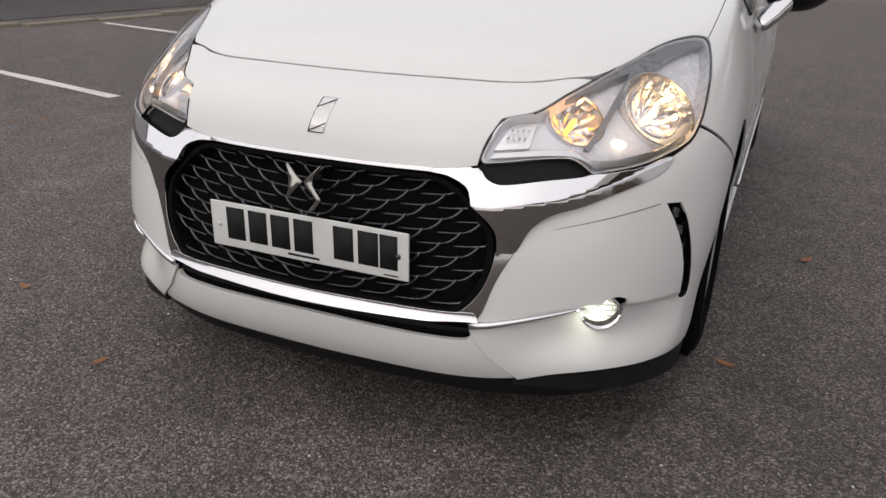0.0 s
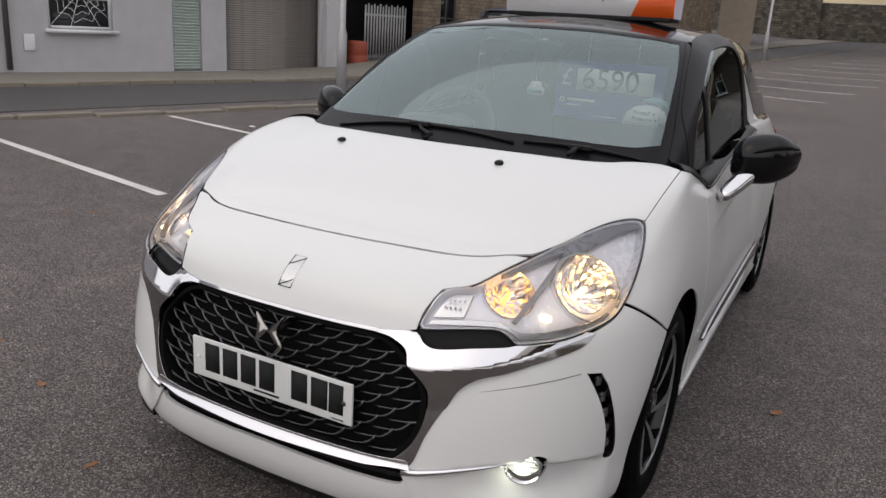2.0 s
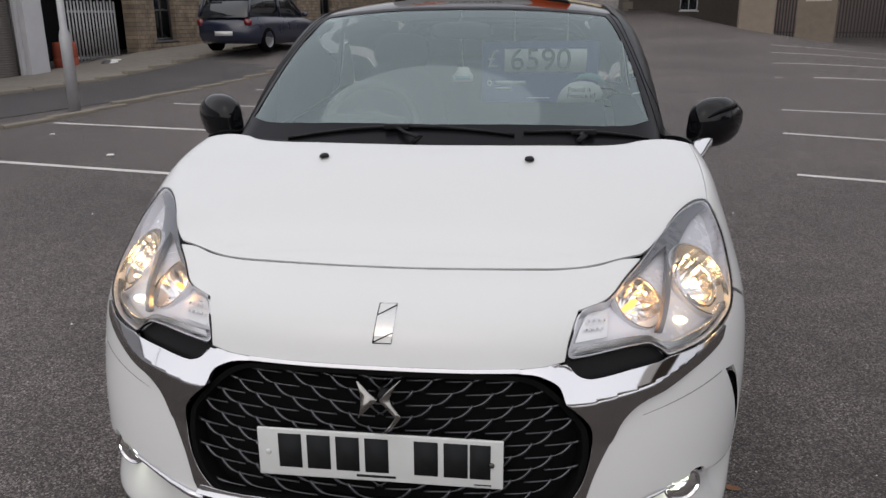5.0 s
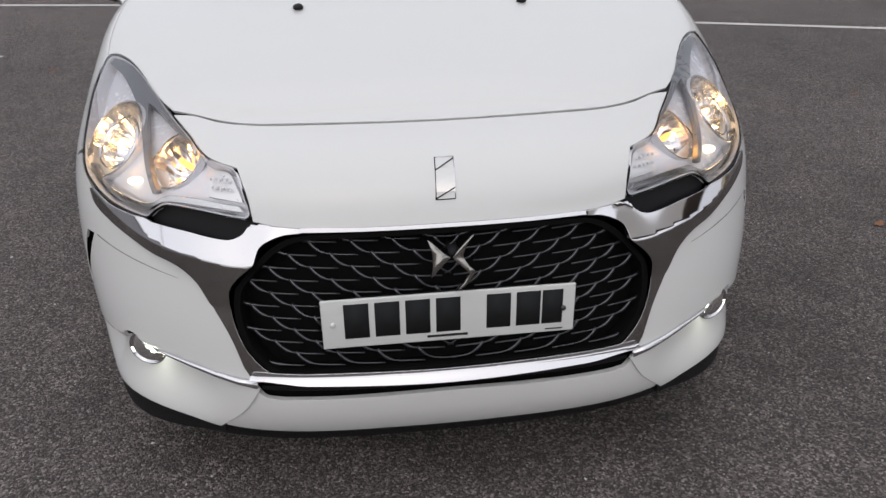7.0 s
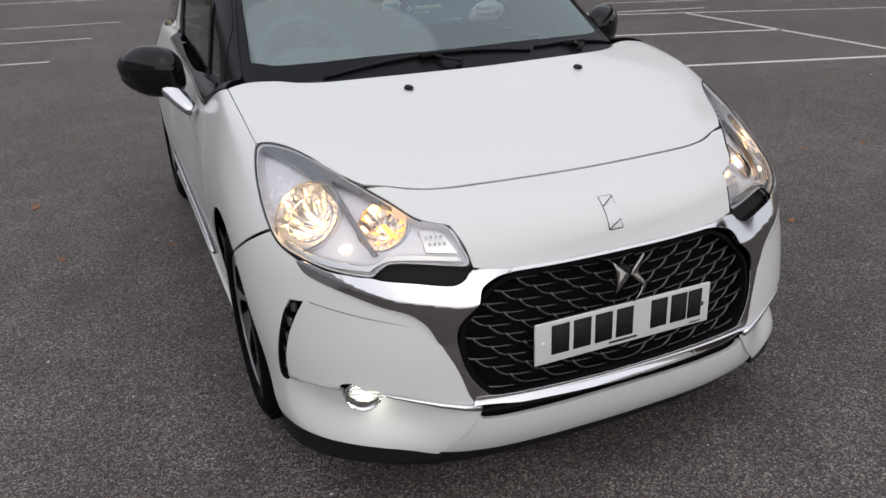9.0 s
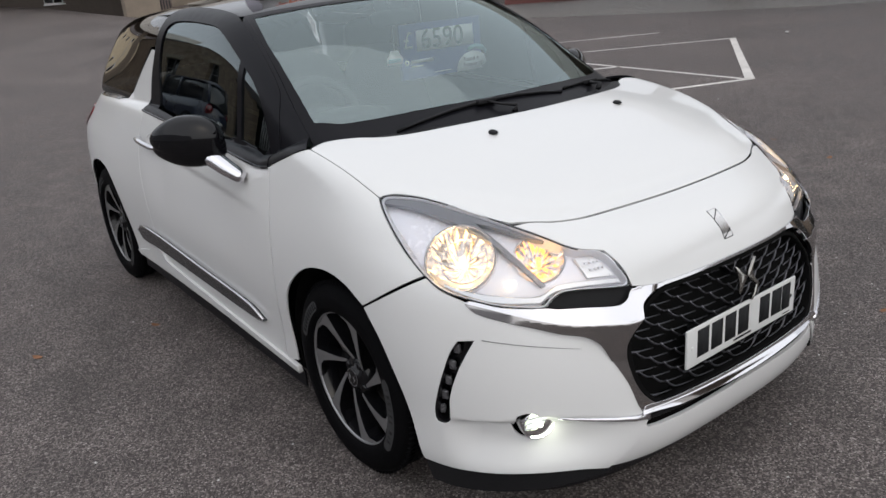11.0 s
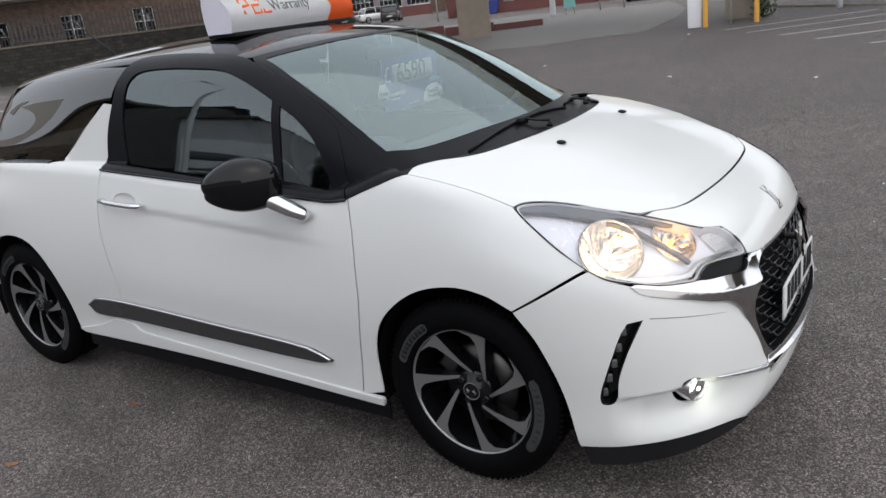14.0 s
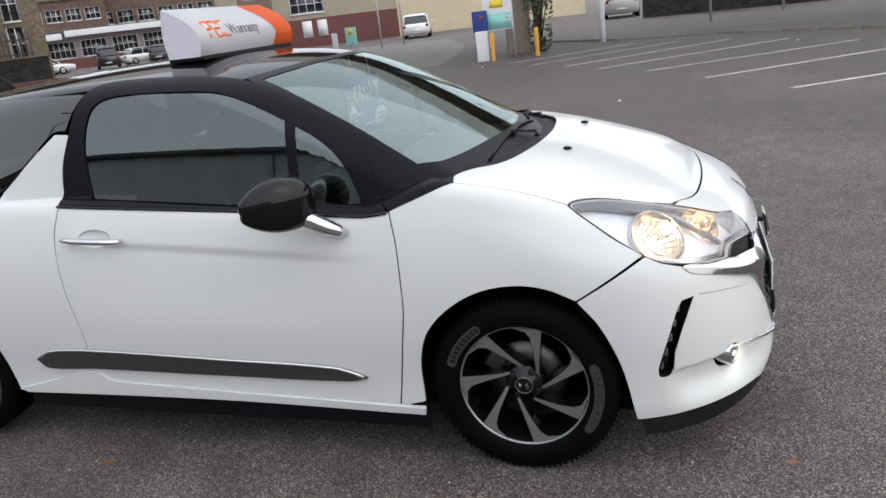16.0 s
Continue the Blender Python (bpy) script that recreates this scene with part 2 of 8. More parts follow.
RED_BRICK = masonry("red_brick", ((0.28, 0.12, 0.08), (0.20, 0.085, 0.06)), 4.0, (0.22, 0.18, 0.15))
BROWN_BRICK = masonry("brown_brick", ((0.20, 0.13, 0.10), (0.14, 0.09, 0.07)), 4.0, (0.17, 0.14, 0.12))
MAUVE = mat("mauve_shopfront", (0.24, 0.20, 0.22), 0.7, vary=0.15, scale=2)
MAROON = mat("maroon_paint", (0.13, 0.045, 0.04), 0.6, vary=0.15, scale=3)
PINK = mat("dull_pink_render", (0.30, 0.235, 0.22), 0.85, vary=0.12, scale=2, bump=0.004, bump_scale=30)
CREAM = mat("cream_render", (0.60, 0.51, 0.36), 0.85, vary=0.10, scale=2, bump=0.004, bump_scale=30)
BEIGE = mat("beige_cladding", (0.34, 0.30, 0.23), 0.7, vary=0.10, scale=2)
CONCRETE = mat("brown_concrete", (0.23, 0.19, 0.15), 0.85, vary=0.14, scale=4, bump=0.004, bump_scale=30)
PALE_CONCRETE = mat("pale_painted_concrete", (0.62, 0.585, 0.54), 0.8, vary=0.08, scale=4, bump=0.003, bump_scale=30)
KERB = mat("kerb_stone", (0.20, 0.175, 0.14), 0.85, vary=0.2, scale=8, bump=0.004, bump_scale=60)
PAVING = mat("worn_paving", (0.19, 0.17, 0.145), 0.85, vary=0.2, scale=6, bump=0.004, bump_scale=60)
STEEL = mat("galvanised_steel", (0.42, 0.42, 0.43), 0.5, 0.4, vary=0.1, scale=10)
DARK_STEEL = mat("dark_fence_steel", (0.09, 0.085, 0.085), 0.6, 0.3, vary=0.15, scale=12)
SLATE = mat("slate_roof", (0.10, 0.085, 0.08), 0.75, vary=0.2, scale=5)
YELLOW = mat("yellow_paint", (0.72, 0.36, 0.05), 0.5, vary=0.08, scale=12)
TEAL = mat("teal_print", (0.28, 0.62, 0.58), 0.5, vary=0.04, scale=6)
BLUE = mat("blue_print", (0.02, 0.04, 0.22), 0.5, vary=0.05, scale=6)
SIGN_YELLOW = mat("yellow_print", (0.80, 0.62, 0.03), 0.5, vary=0.04, scale=6)
RED_BIN = mat("faded_red_plastic", (0.30, 0.06, 0.03), 0.6, vary=0.15, scale=8)
BARK = mat("dark_bark", (0.05, 0.04, 0.03), 0.9, vary=0.2, scale=10, bump=0.01, bump_scale=30)
LEAF = mat("dull_green_leaf", (0.07, 0.085, 0.04), 0.7, vary=0.3, scale=5)
DEAD_LEAF = mat("dead_leaf", (0.22, 0.10, 0.045), 0.8, vary=0.3, scale=30)
LITTER = mat("white_litter", (0.65, 0.64, 0.62), 0.7, vary=0.1, scale=20)
CAR_PAINTS = {k: mat(k + "_car_paint", v, 0.3, coat=0.6, rough_vary=0.05, scale=3) for k, v in dict(white=(0.72, 0.72, 0.72), dark=(0.02, 0.022, 0.03), navy=(0.012, 0.016, 0.035), silver=(0.42, 0.41, 0.40), grey=(0.06, 0.06, 0.065)).items()}

# ---- the car's skin, as curves ----

def curve(*pairs):
    """A smooth curve through (x, y) pairs (natural cubic), straight outside them."""
    xs, ys = np.array(pairs, float).T
    n, h = len(xs), np.diff(xs)
    a, r = np.eye(n), np.zeros(n)
    for i in range(1, n - 1):
        a[i, i - 1 : i + 2] = h[i - 1], 2 * (h[i - 1] + h[i]), h[i]
        r[i] = 6 * ((ys[i + 1] - ys[i]) / h[i] - (ys[i] - ys[i - 1]) / h[i - 1])
    m = np.linalg.solve(a, r)

    def at(x):
        x = np.asarray(x, float)
        i = np.clip(np.searchsorted(xs, x) - 1, 0, n - 2)
        c = np.clip(x, xs[0], xs[-1])
        p, q = (xs[i + 1] - c) / h[i], (c - xs[i]) / h[i]
        y = p * ys[i] + q * ys[i + 1] + ((p**3 - p) * m[i] + (q**3 - q) * m[i + 1]) * h[i] ** 2 / 6
        k = (ys[i + 1] - ys[i]) / h[i] + np.where(x < xs[0], -(h[0] / 6) * m[1], (h[-1] / 6) * m[-2])
        return y + np.where((x < xs[0]) | (x > xs[-1]), k * (x - c), 0)

    return at


def both(a, b, r):
    """The larger of two, rounded over r: the crease where two skins meet."""
    k = np.maximum(r - np.abs(a - b), 0) / r
    return np.maximum(a, b) + k * k * r / 4


def ramp(x, a, b):
    t = np.clip((x - a) / (b - a), 0, 1)
    return t * t * (3 - 2 * t)


# The car: x across, y from nose to tail, z up; the nose at y = 0.
nose_y = curve((0.10, 0.052), (0.17, -0.010), (0.23, -0.047), (0.30, -0.063), (0.40, -0.058), (0.52, -0.038), (0.64, -0.008), (0.70, 0.010), (0.76, 0.047),
               (0.80, 0.105), (0.835, 0.18), (0.87, 0.29), (0.90, 0.41), (0.94, 0.60), (1.05, 1.1))
tail_y = curve((0.10, 3.70), (0.30, 3.83), (0.50, 3.89), (0.70, 3.90), (0.83, 3.88), (0.94, 3.78), (1.05, 3.64))
side_x = curve((0.10, 0.775), (0.20, 0.818), (0.30, 0.828), (0.45, 0.844), (0.60, 0.850), (0.75, 0.838), (0.85, 0.818), (0.95, 0.790), (1.05, 0.76))
front_n = curve((0.10, 3.0), (0.22, 2.95), (0.34, 2.82), (0.46, 2.75), (0.58, 2.68), (0.70, 2.62), (0.80, 2.8), (0.90, 3.8))
front_c = curve((0.10, 0.60), (0.60, 0.66), (0.75, 0.75), (0.85, 0.95), (0.95, 1.10), (1.05, 1.2))
hood_z = curve((0.10, 0.83), (0.185, 0.842), (0.30, 0.892), (0.45, 0.942), (0.65, 0.996), (0.90, 1.032), (1.15, 1.055), (1.40, 1.07))
belt_z = curve((1.0, 0.925), (1.3, 0.932), (1.9, 0.970), (2.5, 1.008), (3.2, 1.018), (3.9, 1.0))
roof_z = curve((0.60, 0.905), (0.86, 1.030), (1.10, 1.160), (1.35, 1.292), (1.55, 1.380), (1.70, 1.420), (1.95, 1.448), (2.30, 1.460), (2.70, 1.450), (3.10, 1.420),
               (3.50, 1.370), (3.72, 1.325))
glass_x = curve((0.80, 0.765), (0.95, 0.742), (1.05, 0.722), (1.25, 0.680), (1.40, 0.635), (1.50, 0.595))
rear_y = curve((0.90, 3.82), (1.10, 3.74), (1.30, 3.66), (1.45, 3.58))


def lower(x, y, z):
    """Below nought inside the painted body."""
    ax = np.abs(x)
    v = np.minimum(z, 0.90) - np.clip(0.05 - np.abs(z - 0.90), 0, None) ** 2 / 0.20
    n, c = front_n(v), front_c(v)
    nose = nose_y(v) - 0.13 * ramp(v, 0.838, 0.885) * (1 - ramp(ax, 0.32, 0.62))
    w = side_x(z) + 0.006 * np.exp(-(((y - 0.78) / 0.30) ** 2)) * ramp(z, 0.3, 0.6) + 0.008 * np.exp(-(((y - 3.15) / 0.35) ** 2))
    crease = 0.782 + 0.073 * (y - 1.255)
    w = w - (0.010 + 0.055 * ramp(z, 0.80, 1.02)) * ramp(y, 2.8, 3.8) - 0.010 * (1 - ramp(z, crease - 0.03, crease + 0.006)) * ramp(z, 0.50, 0.72) * ramp(y, 1.15, 1.6) * (1 - ramp(y, 2.2, 2.5))
    fore = np.clip((c - y) / (c - nose), 0, None)
    aft = np.clip((y - 2.9) / (tail_y(z) - 2.9), 0, None)
    e = np.where(y < c, n, 5.0)
    plan = ((np.maximum(ax / w, 1e-6) ** e + np.maximum(np.where(y < c, fore, aft), 1e-6) ** e) ** (1 / e) - 1) * 0.75
    brow = 0.40 - 0.25 * np.abs(ax - 0.64) ** 1.2
    scoop = 0.030 * (1 - ramp(z, brow - 0.030, brow + 0.003)) * ramp(z, 0.21, 0.33) * ramp(ax, 0.42, 0.56) * (1 - ramp(y, 0.24, 0.33))
    plan = plan + np.where(y < 0.5, scoop, 0)
    dome = 0.007 * (1 - ramp(ax, 0.30, 0.66)) * ramp(y, 0.25, 0.7)
    top = hood_z(y) - 0.006 - (0.058 - 0.028 * ramp(y, 0.55, 1.0)) * (ax / 0.75) ** 2.6 + dome
    top = top + (belt_z(y) - top) * ramp(y, 0.98, 1.30)
    return both(plan, (z - top) * 0.85, 0.04)


def upper(x, y, z):
    """Below nought inside the glass house."""
    ax = np.abs(x)
    back = y - 0.36 * ax**2 * (1 - ramp(y, 1.5, 2.4))
    top = roof_z(back) - 0.030 * (ax / 0.55) ** 2.5 * ramp(y, 1.3, 2.0) - 0.02 * (ax / 0.6) ** 2
    wall = glass_x(z) - 0.03 * ramp(1.75 - y, 0, 0.9) - (0.05 + 0.11 * ramp(z, 1.03, 1.32)) * np.clip((y - 2.3) / 1.4, 0, None) ** 2
    roof = both((z - top) * 0.85, (y - rear_y(z)) * 0.9 + 0.42 * ax**2, 0.08)
    return np.maximum(both(roof, (ax - wall) * 0.96, 0.09), 0.86 - z)


def skin(x, y, z):
    return np.minimum(lower(x, y, z), upper(x, y, z))


def cast(f, eye, way, near, far, steps=90):
    """Where rays first enter f < 0: places, and whether each one does."""
    eye, way = np.broadcast_arrays(np.asarray(eye, float), np.asarray(way, float))
    ts = np.linspace(near, far, steps)
    vals = np.stack([f(*(eye + t * way).T) for t in ts])
    inside = vals < 0
    hit = inside.any(0)
    i = np.where(hit, np.maximum(inside.argmax(0), 1), np.maximum(vals.argmin(0), 1))
    a, b = ts[i - 1].copy(), ts[i].copy()
    for _ in range(26):
        m = (a + b) / 2
        v = f(*(eye + m[:, None] * way).T) < 0
        b, a = np.where(v, m, b), np.where(v, a, m)
    return eye + b[:, None] * way, hit


def slope(f, p, h=1e-3):
    g = np.stack([f(*(p + h * e).T) - f(*(p - h * e).T) for e in np.eye(3)], 1)
    return g / np.maximum(np.linalg.norm(g, axis=1, keepdims=True), 1e-9)

# ---- mesh helpers ----
from mathutils.geometry import delaunay_2d_cdt


def part(name, bm, material, parent=None, label="", smooth=True):
    """Links a bmesh as one mesh under a thing."""
    me = bpy.data.meshes.new(name)
    for f in bm.faces:
        f.smooth = smooth
    bm.to_mesh(me)
    bm.free()
    me.materials.append(material)
    ob = new(name, me)
    if parent:
        ob.parent = parent
    if label:
        ob["label"] = label
    return ob


def thing(name, label, category, group="", kind="", at=(0, 0, 0)):
    ob = tagged(new(name), label, category, group, kind)
    ob.location = at
    return ob


def rounded(points, step):
    """A closed outline through points (Catmull-Rom), sharp at those with a fourth entry; resampled at about step."""
    p = [np.array(q[:3], float) for q in points]
    sharp = [len(q) > 3 for q in points]
    n, out = len(p), []
    for i in range(n):
        a, b = p[i], p[(i + 1) % n]
        before = a + (a - b) if sharp[i] else p[i - 1]
        after = b + (b - a) if sharp[(i + 1) % n] else p[(i + 2) % n]
        la, lb, lc = (np.linalg.norm(v) for v in (a - before, b - a, after - b))
        ta = (b - before) / max(la + lb, 1e-6) * lb
        tb = (after - a) / max(lb + lc, 1e-6) * lb
        k = max(int(lb / step + 0.5), 1)
        for s in np.arange(k) / k:
            out.append((2 * s**3 - 3 * s**2 + 1) * a + (s**3 - 2 * s**2 + s) * ta + (3 * s**2 - 2 * s**3) * b + (s**3 - s**2) * tb)
    return np.array(out)


VIEWS = {"side": (1, 0, 0), "front": (0, -1, 0), "corner": (0.7, -0.7, 0), "top": (0, 0, 1), "wing": (0.75, -0.25, 0.6), "glass": (0.8, 0, 0.6),
         "screen": (0, -0.55, 0.83), "rear": (0, 1, 0), "rear_corner": (0.7, 0.7, 0), "shoulder": (0.9, 0, 0.43)}


def within(poly, q):
    """Which of the points q lie in the closed polygon."""
    a, b = poly, np.roll(poly, -1, 0)
    up = (a[None, :, 1] > q[:, 1:2]) != (b[None, :, 1] > q[:, 1:2])
    run = (b[:, 0] - a[:, 0]) / np.where(np.abs(b[:, 1] - a[:, 1]) < 1e-12, 1e-12, b[:, 1] - a[:, 1])
    return (up & (q[:, 0:1] < a[:, 0] + run * (q[:, 1:2] - a[:, 1]))).sum(1) % 2 == 1


def mirrored(half):
    """A whole outline from the half with x >= 0, which begins and ends at x = 0."""
    back = [(-q[0], *q[1:]) for q in reversed(half) if abs(q[0]) > 1e-6]
    return list(half) + back


def skin_patch(points, view, f, lift=0.0, thick=0.006, step=0.024, holes=(), side=1, edge=0.0):
    """A panel: the piece of the skin f inside an outline, with its edges turned in by thick. side -1 mirrors it."""
    n = np.array(VIEWS[view], float)
    n /= np.linalg.norm(n)
    u = np.cross((0, 0, 1), n) if abs(n[2]) < 0.95 else np.array((1.0, 0, 0))
    u /= np.linalg.norm(u)
    v = np.cross(n, u)
    flat = np.stack([u, v], 1)
    loops = []
    for q in (points, *holes):
        q = rounded(q, step * 0.7)
        for _ in range(4):
            q = q - slope(f, q) * np.clip(f(*q.T), -0.03, 0.03)[:, None]
        loops.append(q @ flat)
    lo, hi = loops[0].min(0), loops[0].max(0)
    gx, gy = np.meshgrid(np.arange(lo[0], hi[0], step), np.arange(lo[1], hi[1], step * 0.866))
    gx[1::2] += step / 2
    grid = np.stack([gx.ravel(), gy.ravel()], 1)
    ring = np.concatenate(loops)
    keep = within(loops[0], grid)
    for h in loops[1:]:
        keep &= ~within(h, grid)
    grid = grid[keep]
    if len(grid):
        near = np.array([((ring - g) ** 2).sum(1).min() for g in grid])
        grid = grid[near > (0.45 * step) ** 2]
    pts = np.concatenate([ring, grid])
    edges, at = [], 0
    for h in loops:
        edges += [(at + i, at + (i + 1) % len(h)) for i in range(len(h))]
        at += len(h)
    vs, _, fs, *_ = delaunay_2d_cdt([Vector(p) for p in pts], edges, [], 0, 1e-6)
    vs = np.array([tuple(p) for p in vs])
    fs = np.array([tuple(t) for t in fs])
    mid = vs[fs].mean(1)
    ok = within(loops[0], mid)
    for h in loops[1:]:
        ok &= ~within(h, mid)
    fs = fs[ok]
    # depth from a first guess at the outline's middle
    base = vs @ flat.T
    far = max(float((np.array([q[:3] for q in points]) @ n).max()) + 0.35, 0.3)
    place, _ = cast(f, base + n * far, -n, 0.0, far + 0.9, 70)
    normal = slope(f, place)
    place = place + normal * lift
    return place, normal, fs, side, thick


def panel_mesh(patches, name):
    verts, faces, norms = [], [], []
    for place, normal, fs, side, thick in patches:
        flip = np.array((side, 1, 1))
        k = len(verts)
        used = {}
        a, b, c = (place[fs[:, i]] for i in range(3))
        turn = (np.cross(b - a, c - a) * normal[fs[:, 0]]).sum(1) < 0
        for t, w in zip(fs, turn):
            ids = []
            for i in t:
                if i not in used:
                    used[i] = len(verts)
                    verts.append(place[i] * flip)
                    norms.append(normal[i] * flip)
                ids.append(used[i])
            if w != (side < 0):
                ids.reverse()
            faces.append(ids)
        if thick:
            rim = {}
            for t in faces[-len(fs):]:
                for i, j in zip(t, t[1:] + t[:1]):
                    if (j, i) in rim:
                        del rim[(j, i)]
                    else:
                        rim[(i, j)] = 1
            out = {}
            for i, j in rim:
                d = np.cross(verts[j] - verts[i], norms[i])
                for w in (i, j):
                    out[w] = out.get(w, 0) + d / max(np.linalg.norm(d), 1e-9)
            top, low = {}, {}
            for w, d in out.items():
                d = d / max(np.linalg.norm(d), 1e-9)
                e = min(0.0012, thick / 3)
                top[w] = len(verts)
                verts.append(verts[w] + d * e - norms[w] * e)
                norms.append(d)
                low[w] = len(verts)
                verts.append(verts[w] + d * e - norms[w] * thick)
                norms.append(d)
            for i, j in rim:
                faces.append([j, i, top[i], top[j]])
                faces.append([top[j], top[i], low[i], low[j]])
    me = bpy.data.meshes.new(name)
    me.from_pydata([tuple(p) for p in verts], [], faces)
    me.polygons.foreach_set("use_smooth", [True] * len(faces))
    me.normals_split_custom_set_from_vertices([tuple(p) for p in norms])
    return me


def panel(name, material, parent, points, view, f=None, label="", whole=False, **more):
    """One panel as an object; whole: points are a half outline that is mirrored over x = 0."""
    pts = mirrored(points) if whole else points
    me = panel_mesh([skin_patch(pts, view, f or lower, **more)], name)
    me.materials.append(material)
    ob = new(name, me)
    ob.parent = parent
    if label:
        ob["label"] = label
    return ob


def tube(bm, path, radius, sides=8, flat=1.0, up=(0, 0, 1)):
    """A rod along a path; radius a number or one for each point; flat squeezes it along up."""
    path = [Vector(p) for p in path]
    rs = radius if hasattr(radius, "__len__") else [radius] * len(path)
    rings = []
    for i, p in enumerate(path):
        d = (path[min(i + 1, len(path) - 1)] - path[max(i - 1, 0)]).normalized()
        a = d.cross(Vector(up))
        a = a.normalized() if a.length > 1e-5 else d.orthogonal().normalized()
        b = a.cross(d).normalized()
        rings.append([bm.verts.new(p + rs[i] * (math.cos(k) * a + flat * math.sin(k) * b)) for k in (2 * math.pi * j / sides for j in range(sides))])
    for r, s in zip(rings, rings[1:]):
        for j in range(sides):
            bm.faces.new((r[j], r[(j + 1) % sides], s[(j + 1) % sides], s[j]))
    bm.faces.new(rings[0][::-1])
    bm.faces.new(rings[-1])
    return bm


def box(bm, lo, hi, bevel=0.0, m=None):
    """A box from corner to corner, its edges rounded by bevel."""
    made = bmesh.ops.create_cube(bm, size=1)["verts"]
    lo, hi = Vector(lo), Vector(hi)
    for w in made:
        w.co = Vector([lo[i] + (w.co[i] + 0.5) * (hi[i] - lo[i]) for i in range(3)])
    if bevel:
        edges = list({e for w in made for e in w.link_edges})
        made = bmesh.ops.bevel(bm, geom=edges, offset=bevel, segments=2, profile=0.7, affect="EDGES")["verts"]
    if m is not None:
        bmesh.ops.transform(bm, matrix=m, verts=list({w for w in made}))
    return bm


def spin(bm, profile, centre=(0, 0, 0), axis="x", sides=64):
    """A turned shape: profile of (along, radius), round an axis through centre."""
    rings = []
    for a, r in profile:
        ring = []
        for j in range(sides):
            k = 2 * math.pi * j / sides
            c, s = r * math.cos(k), r * math.sin(k)
            v = {"x": (a, c, s), "y": (c, a, s), "z": (c, s, a)}[axis]
            ring.append(bm.verts.new(Vector(centre) + Vector(v)))
        rings.append(ring)
    for p, q in zip(rings, rings[1:]):
        for j in range(sides):
            bm.faces.new((p[j], p[(j + 1) % sides], q[(j + 1) % sides], q[j]))
    return bm


def prism(bm, outline, depth, m=None):
    """A flat outline (x, z) of thickness depth along y; m places it."""
    a = [bm.verts.new((x, 0, z)) for x, z in outline]
    b = [bm.verts.new((x, depth, z)) for x, z in outline]
    n = len(a)
    bm.faces.new(a)
    bm.faces.new(b[::-1])
    for i in range(n):
        bm.faces.new((a[i], b[i], b[(i + 1) % n], a[(i + 1) % n]))
    if m is not None:
        bmesh.ops.transform(bm, matrix=m, verts=a + b)
    return bm

# ---- the car ----
car = thing("car", "white three-door hatchback with black roof and lit headlamps, parked on asphalt", "car")

LAMP_TOP = [(0.746, 0.596, 0.898), (0.736, 0.598, 0.905), (0.711, 0.572, 0.908), (0.662, 0.505, 0.896), (0.615, 0.411, 0.877), (0.549, 0.281, 0.839),
            (0.510, 0.217, 0.816), (0.468, 0.149, 0.788), (0.409, 0.106, 0.774, 1), (0.387, 0.064, 0.724), (0.380, 0.050, 0.697, 1)]
LAMP_LOW = [(0.390, 0.051, 0.687, 1), (0.548, 0.114, 0.702), (0.577, 0.124, 0.688), (0.595, 0.130, 0.672), (0.623, 0.149, 0.673), (0.683, 0.200, 0.683),
            (0.727, 0.255, 0.698), (0.765, 0.325, 0.718), (0.777, 0.373, 0.744), (0.780, 0.442, 0.790), (0.773, 0.515, 0.844), (0.759, 0.569, 0.881)]
LAMP = LAMP_TOP + LAMP_LOW
DRL = [(0.763, 0.273, 0.596, 1), (0.736, 0.236, 0.601, 1), (0.757, 0.255, 0.551), (0.771, 0.274, 0.501), (0.781, 0.294, 0.431), (0.781, 0.301, 0.371),
       (0.786, 0.317, 0.350), (0.795, 0.342, 0.352), (0.799, 0.346, 0.379), (0.797, 0.331, 0.435), (0.789, 0.308, 0.507), (0.776, 0.289, 0.565)]
FOG_HOLE = [(0.648 + 0.035 * math.cos(a), 0.15 + 0.030 * math.cos(a), 0.366 + 0.044 * math.sin(a)) for a in (2 * math.pi * k / 20 for k in range(20))]
FRONT_ARCH = [(0.83, 1.124, 0.25), (0.84, 1.118, 0.40), (0.85, 1.080, 0.515), (0.854, 1.0, 0.60), (0.853, 0.897, 0.658), (0.852, 0.776, 0.681), (0.852, 0.668, 0.668),
              (0.852, 0.578, 0.625), (0.846, 0.512, 0.538), (0.828, 0.454, 0.395), (0.80, 0.416, 0.190)]
REAR_ARCH = [(0.80, 3.60, 0.25), (0.82, 3.595, 0.45), (0.83, 3.53, 0.56), (0.84, 3.42, 0.64), (0.85, 3.30, 0.675), (0.855, 3.18, 0.678), (0.856, 3.07, 0.645),
             (0.856, 2.98, 0.56), (0.848, 2.92, 0.44), (0.83, 2.89, 0.28), (0.82, 2.885, 0.22)]
HANDLE = [(0.815, 2.345 + 0.075 * math.cos(a), 0.872 + 0.036 * math.sin(a)) for a in (2 * math.pi * k / 20 for k in range(20))]
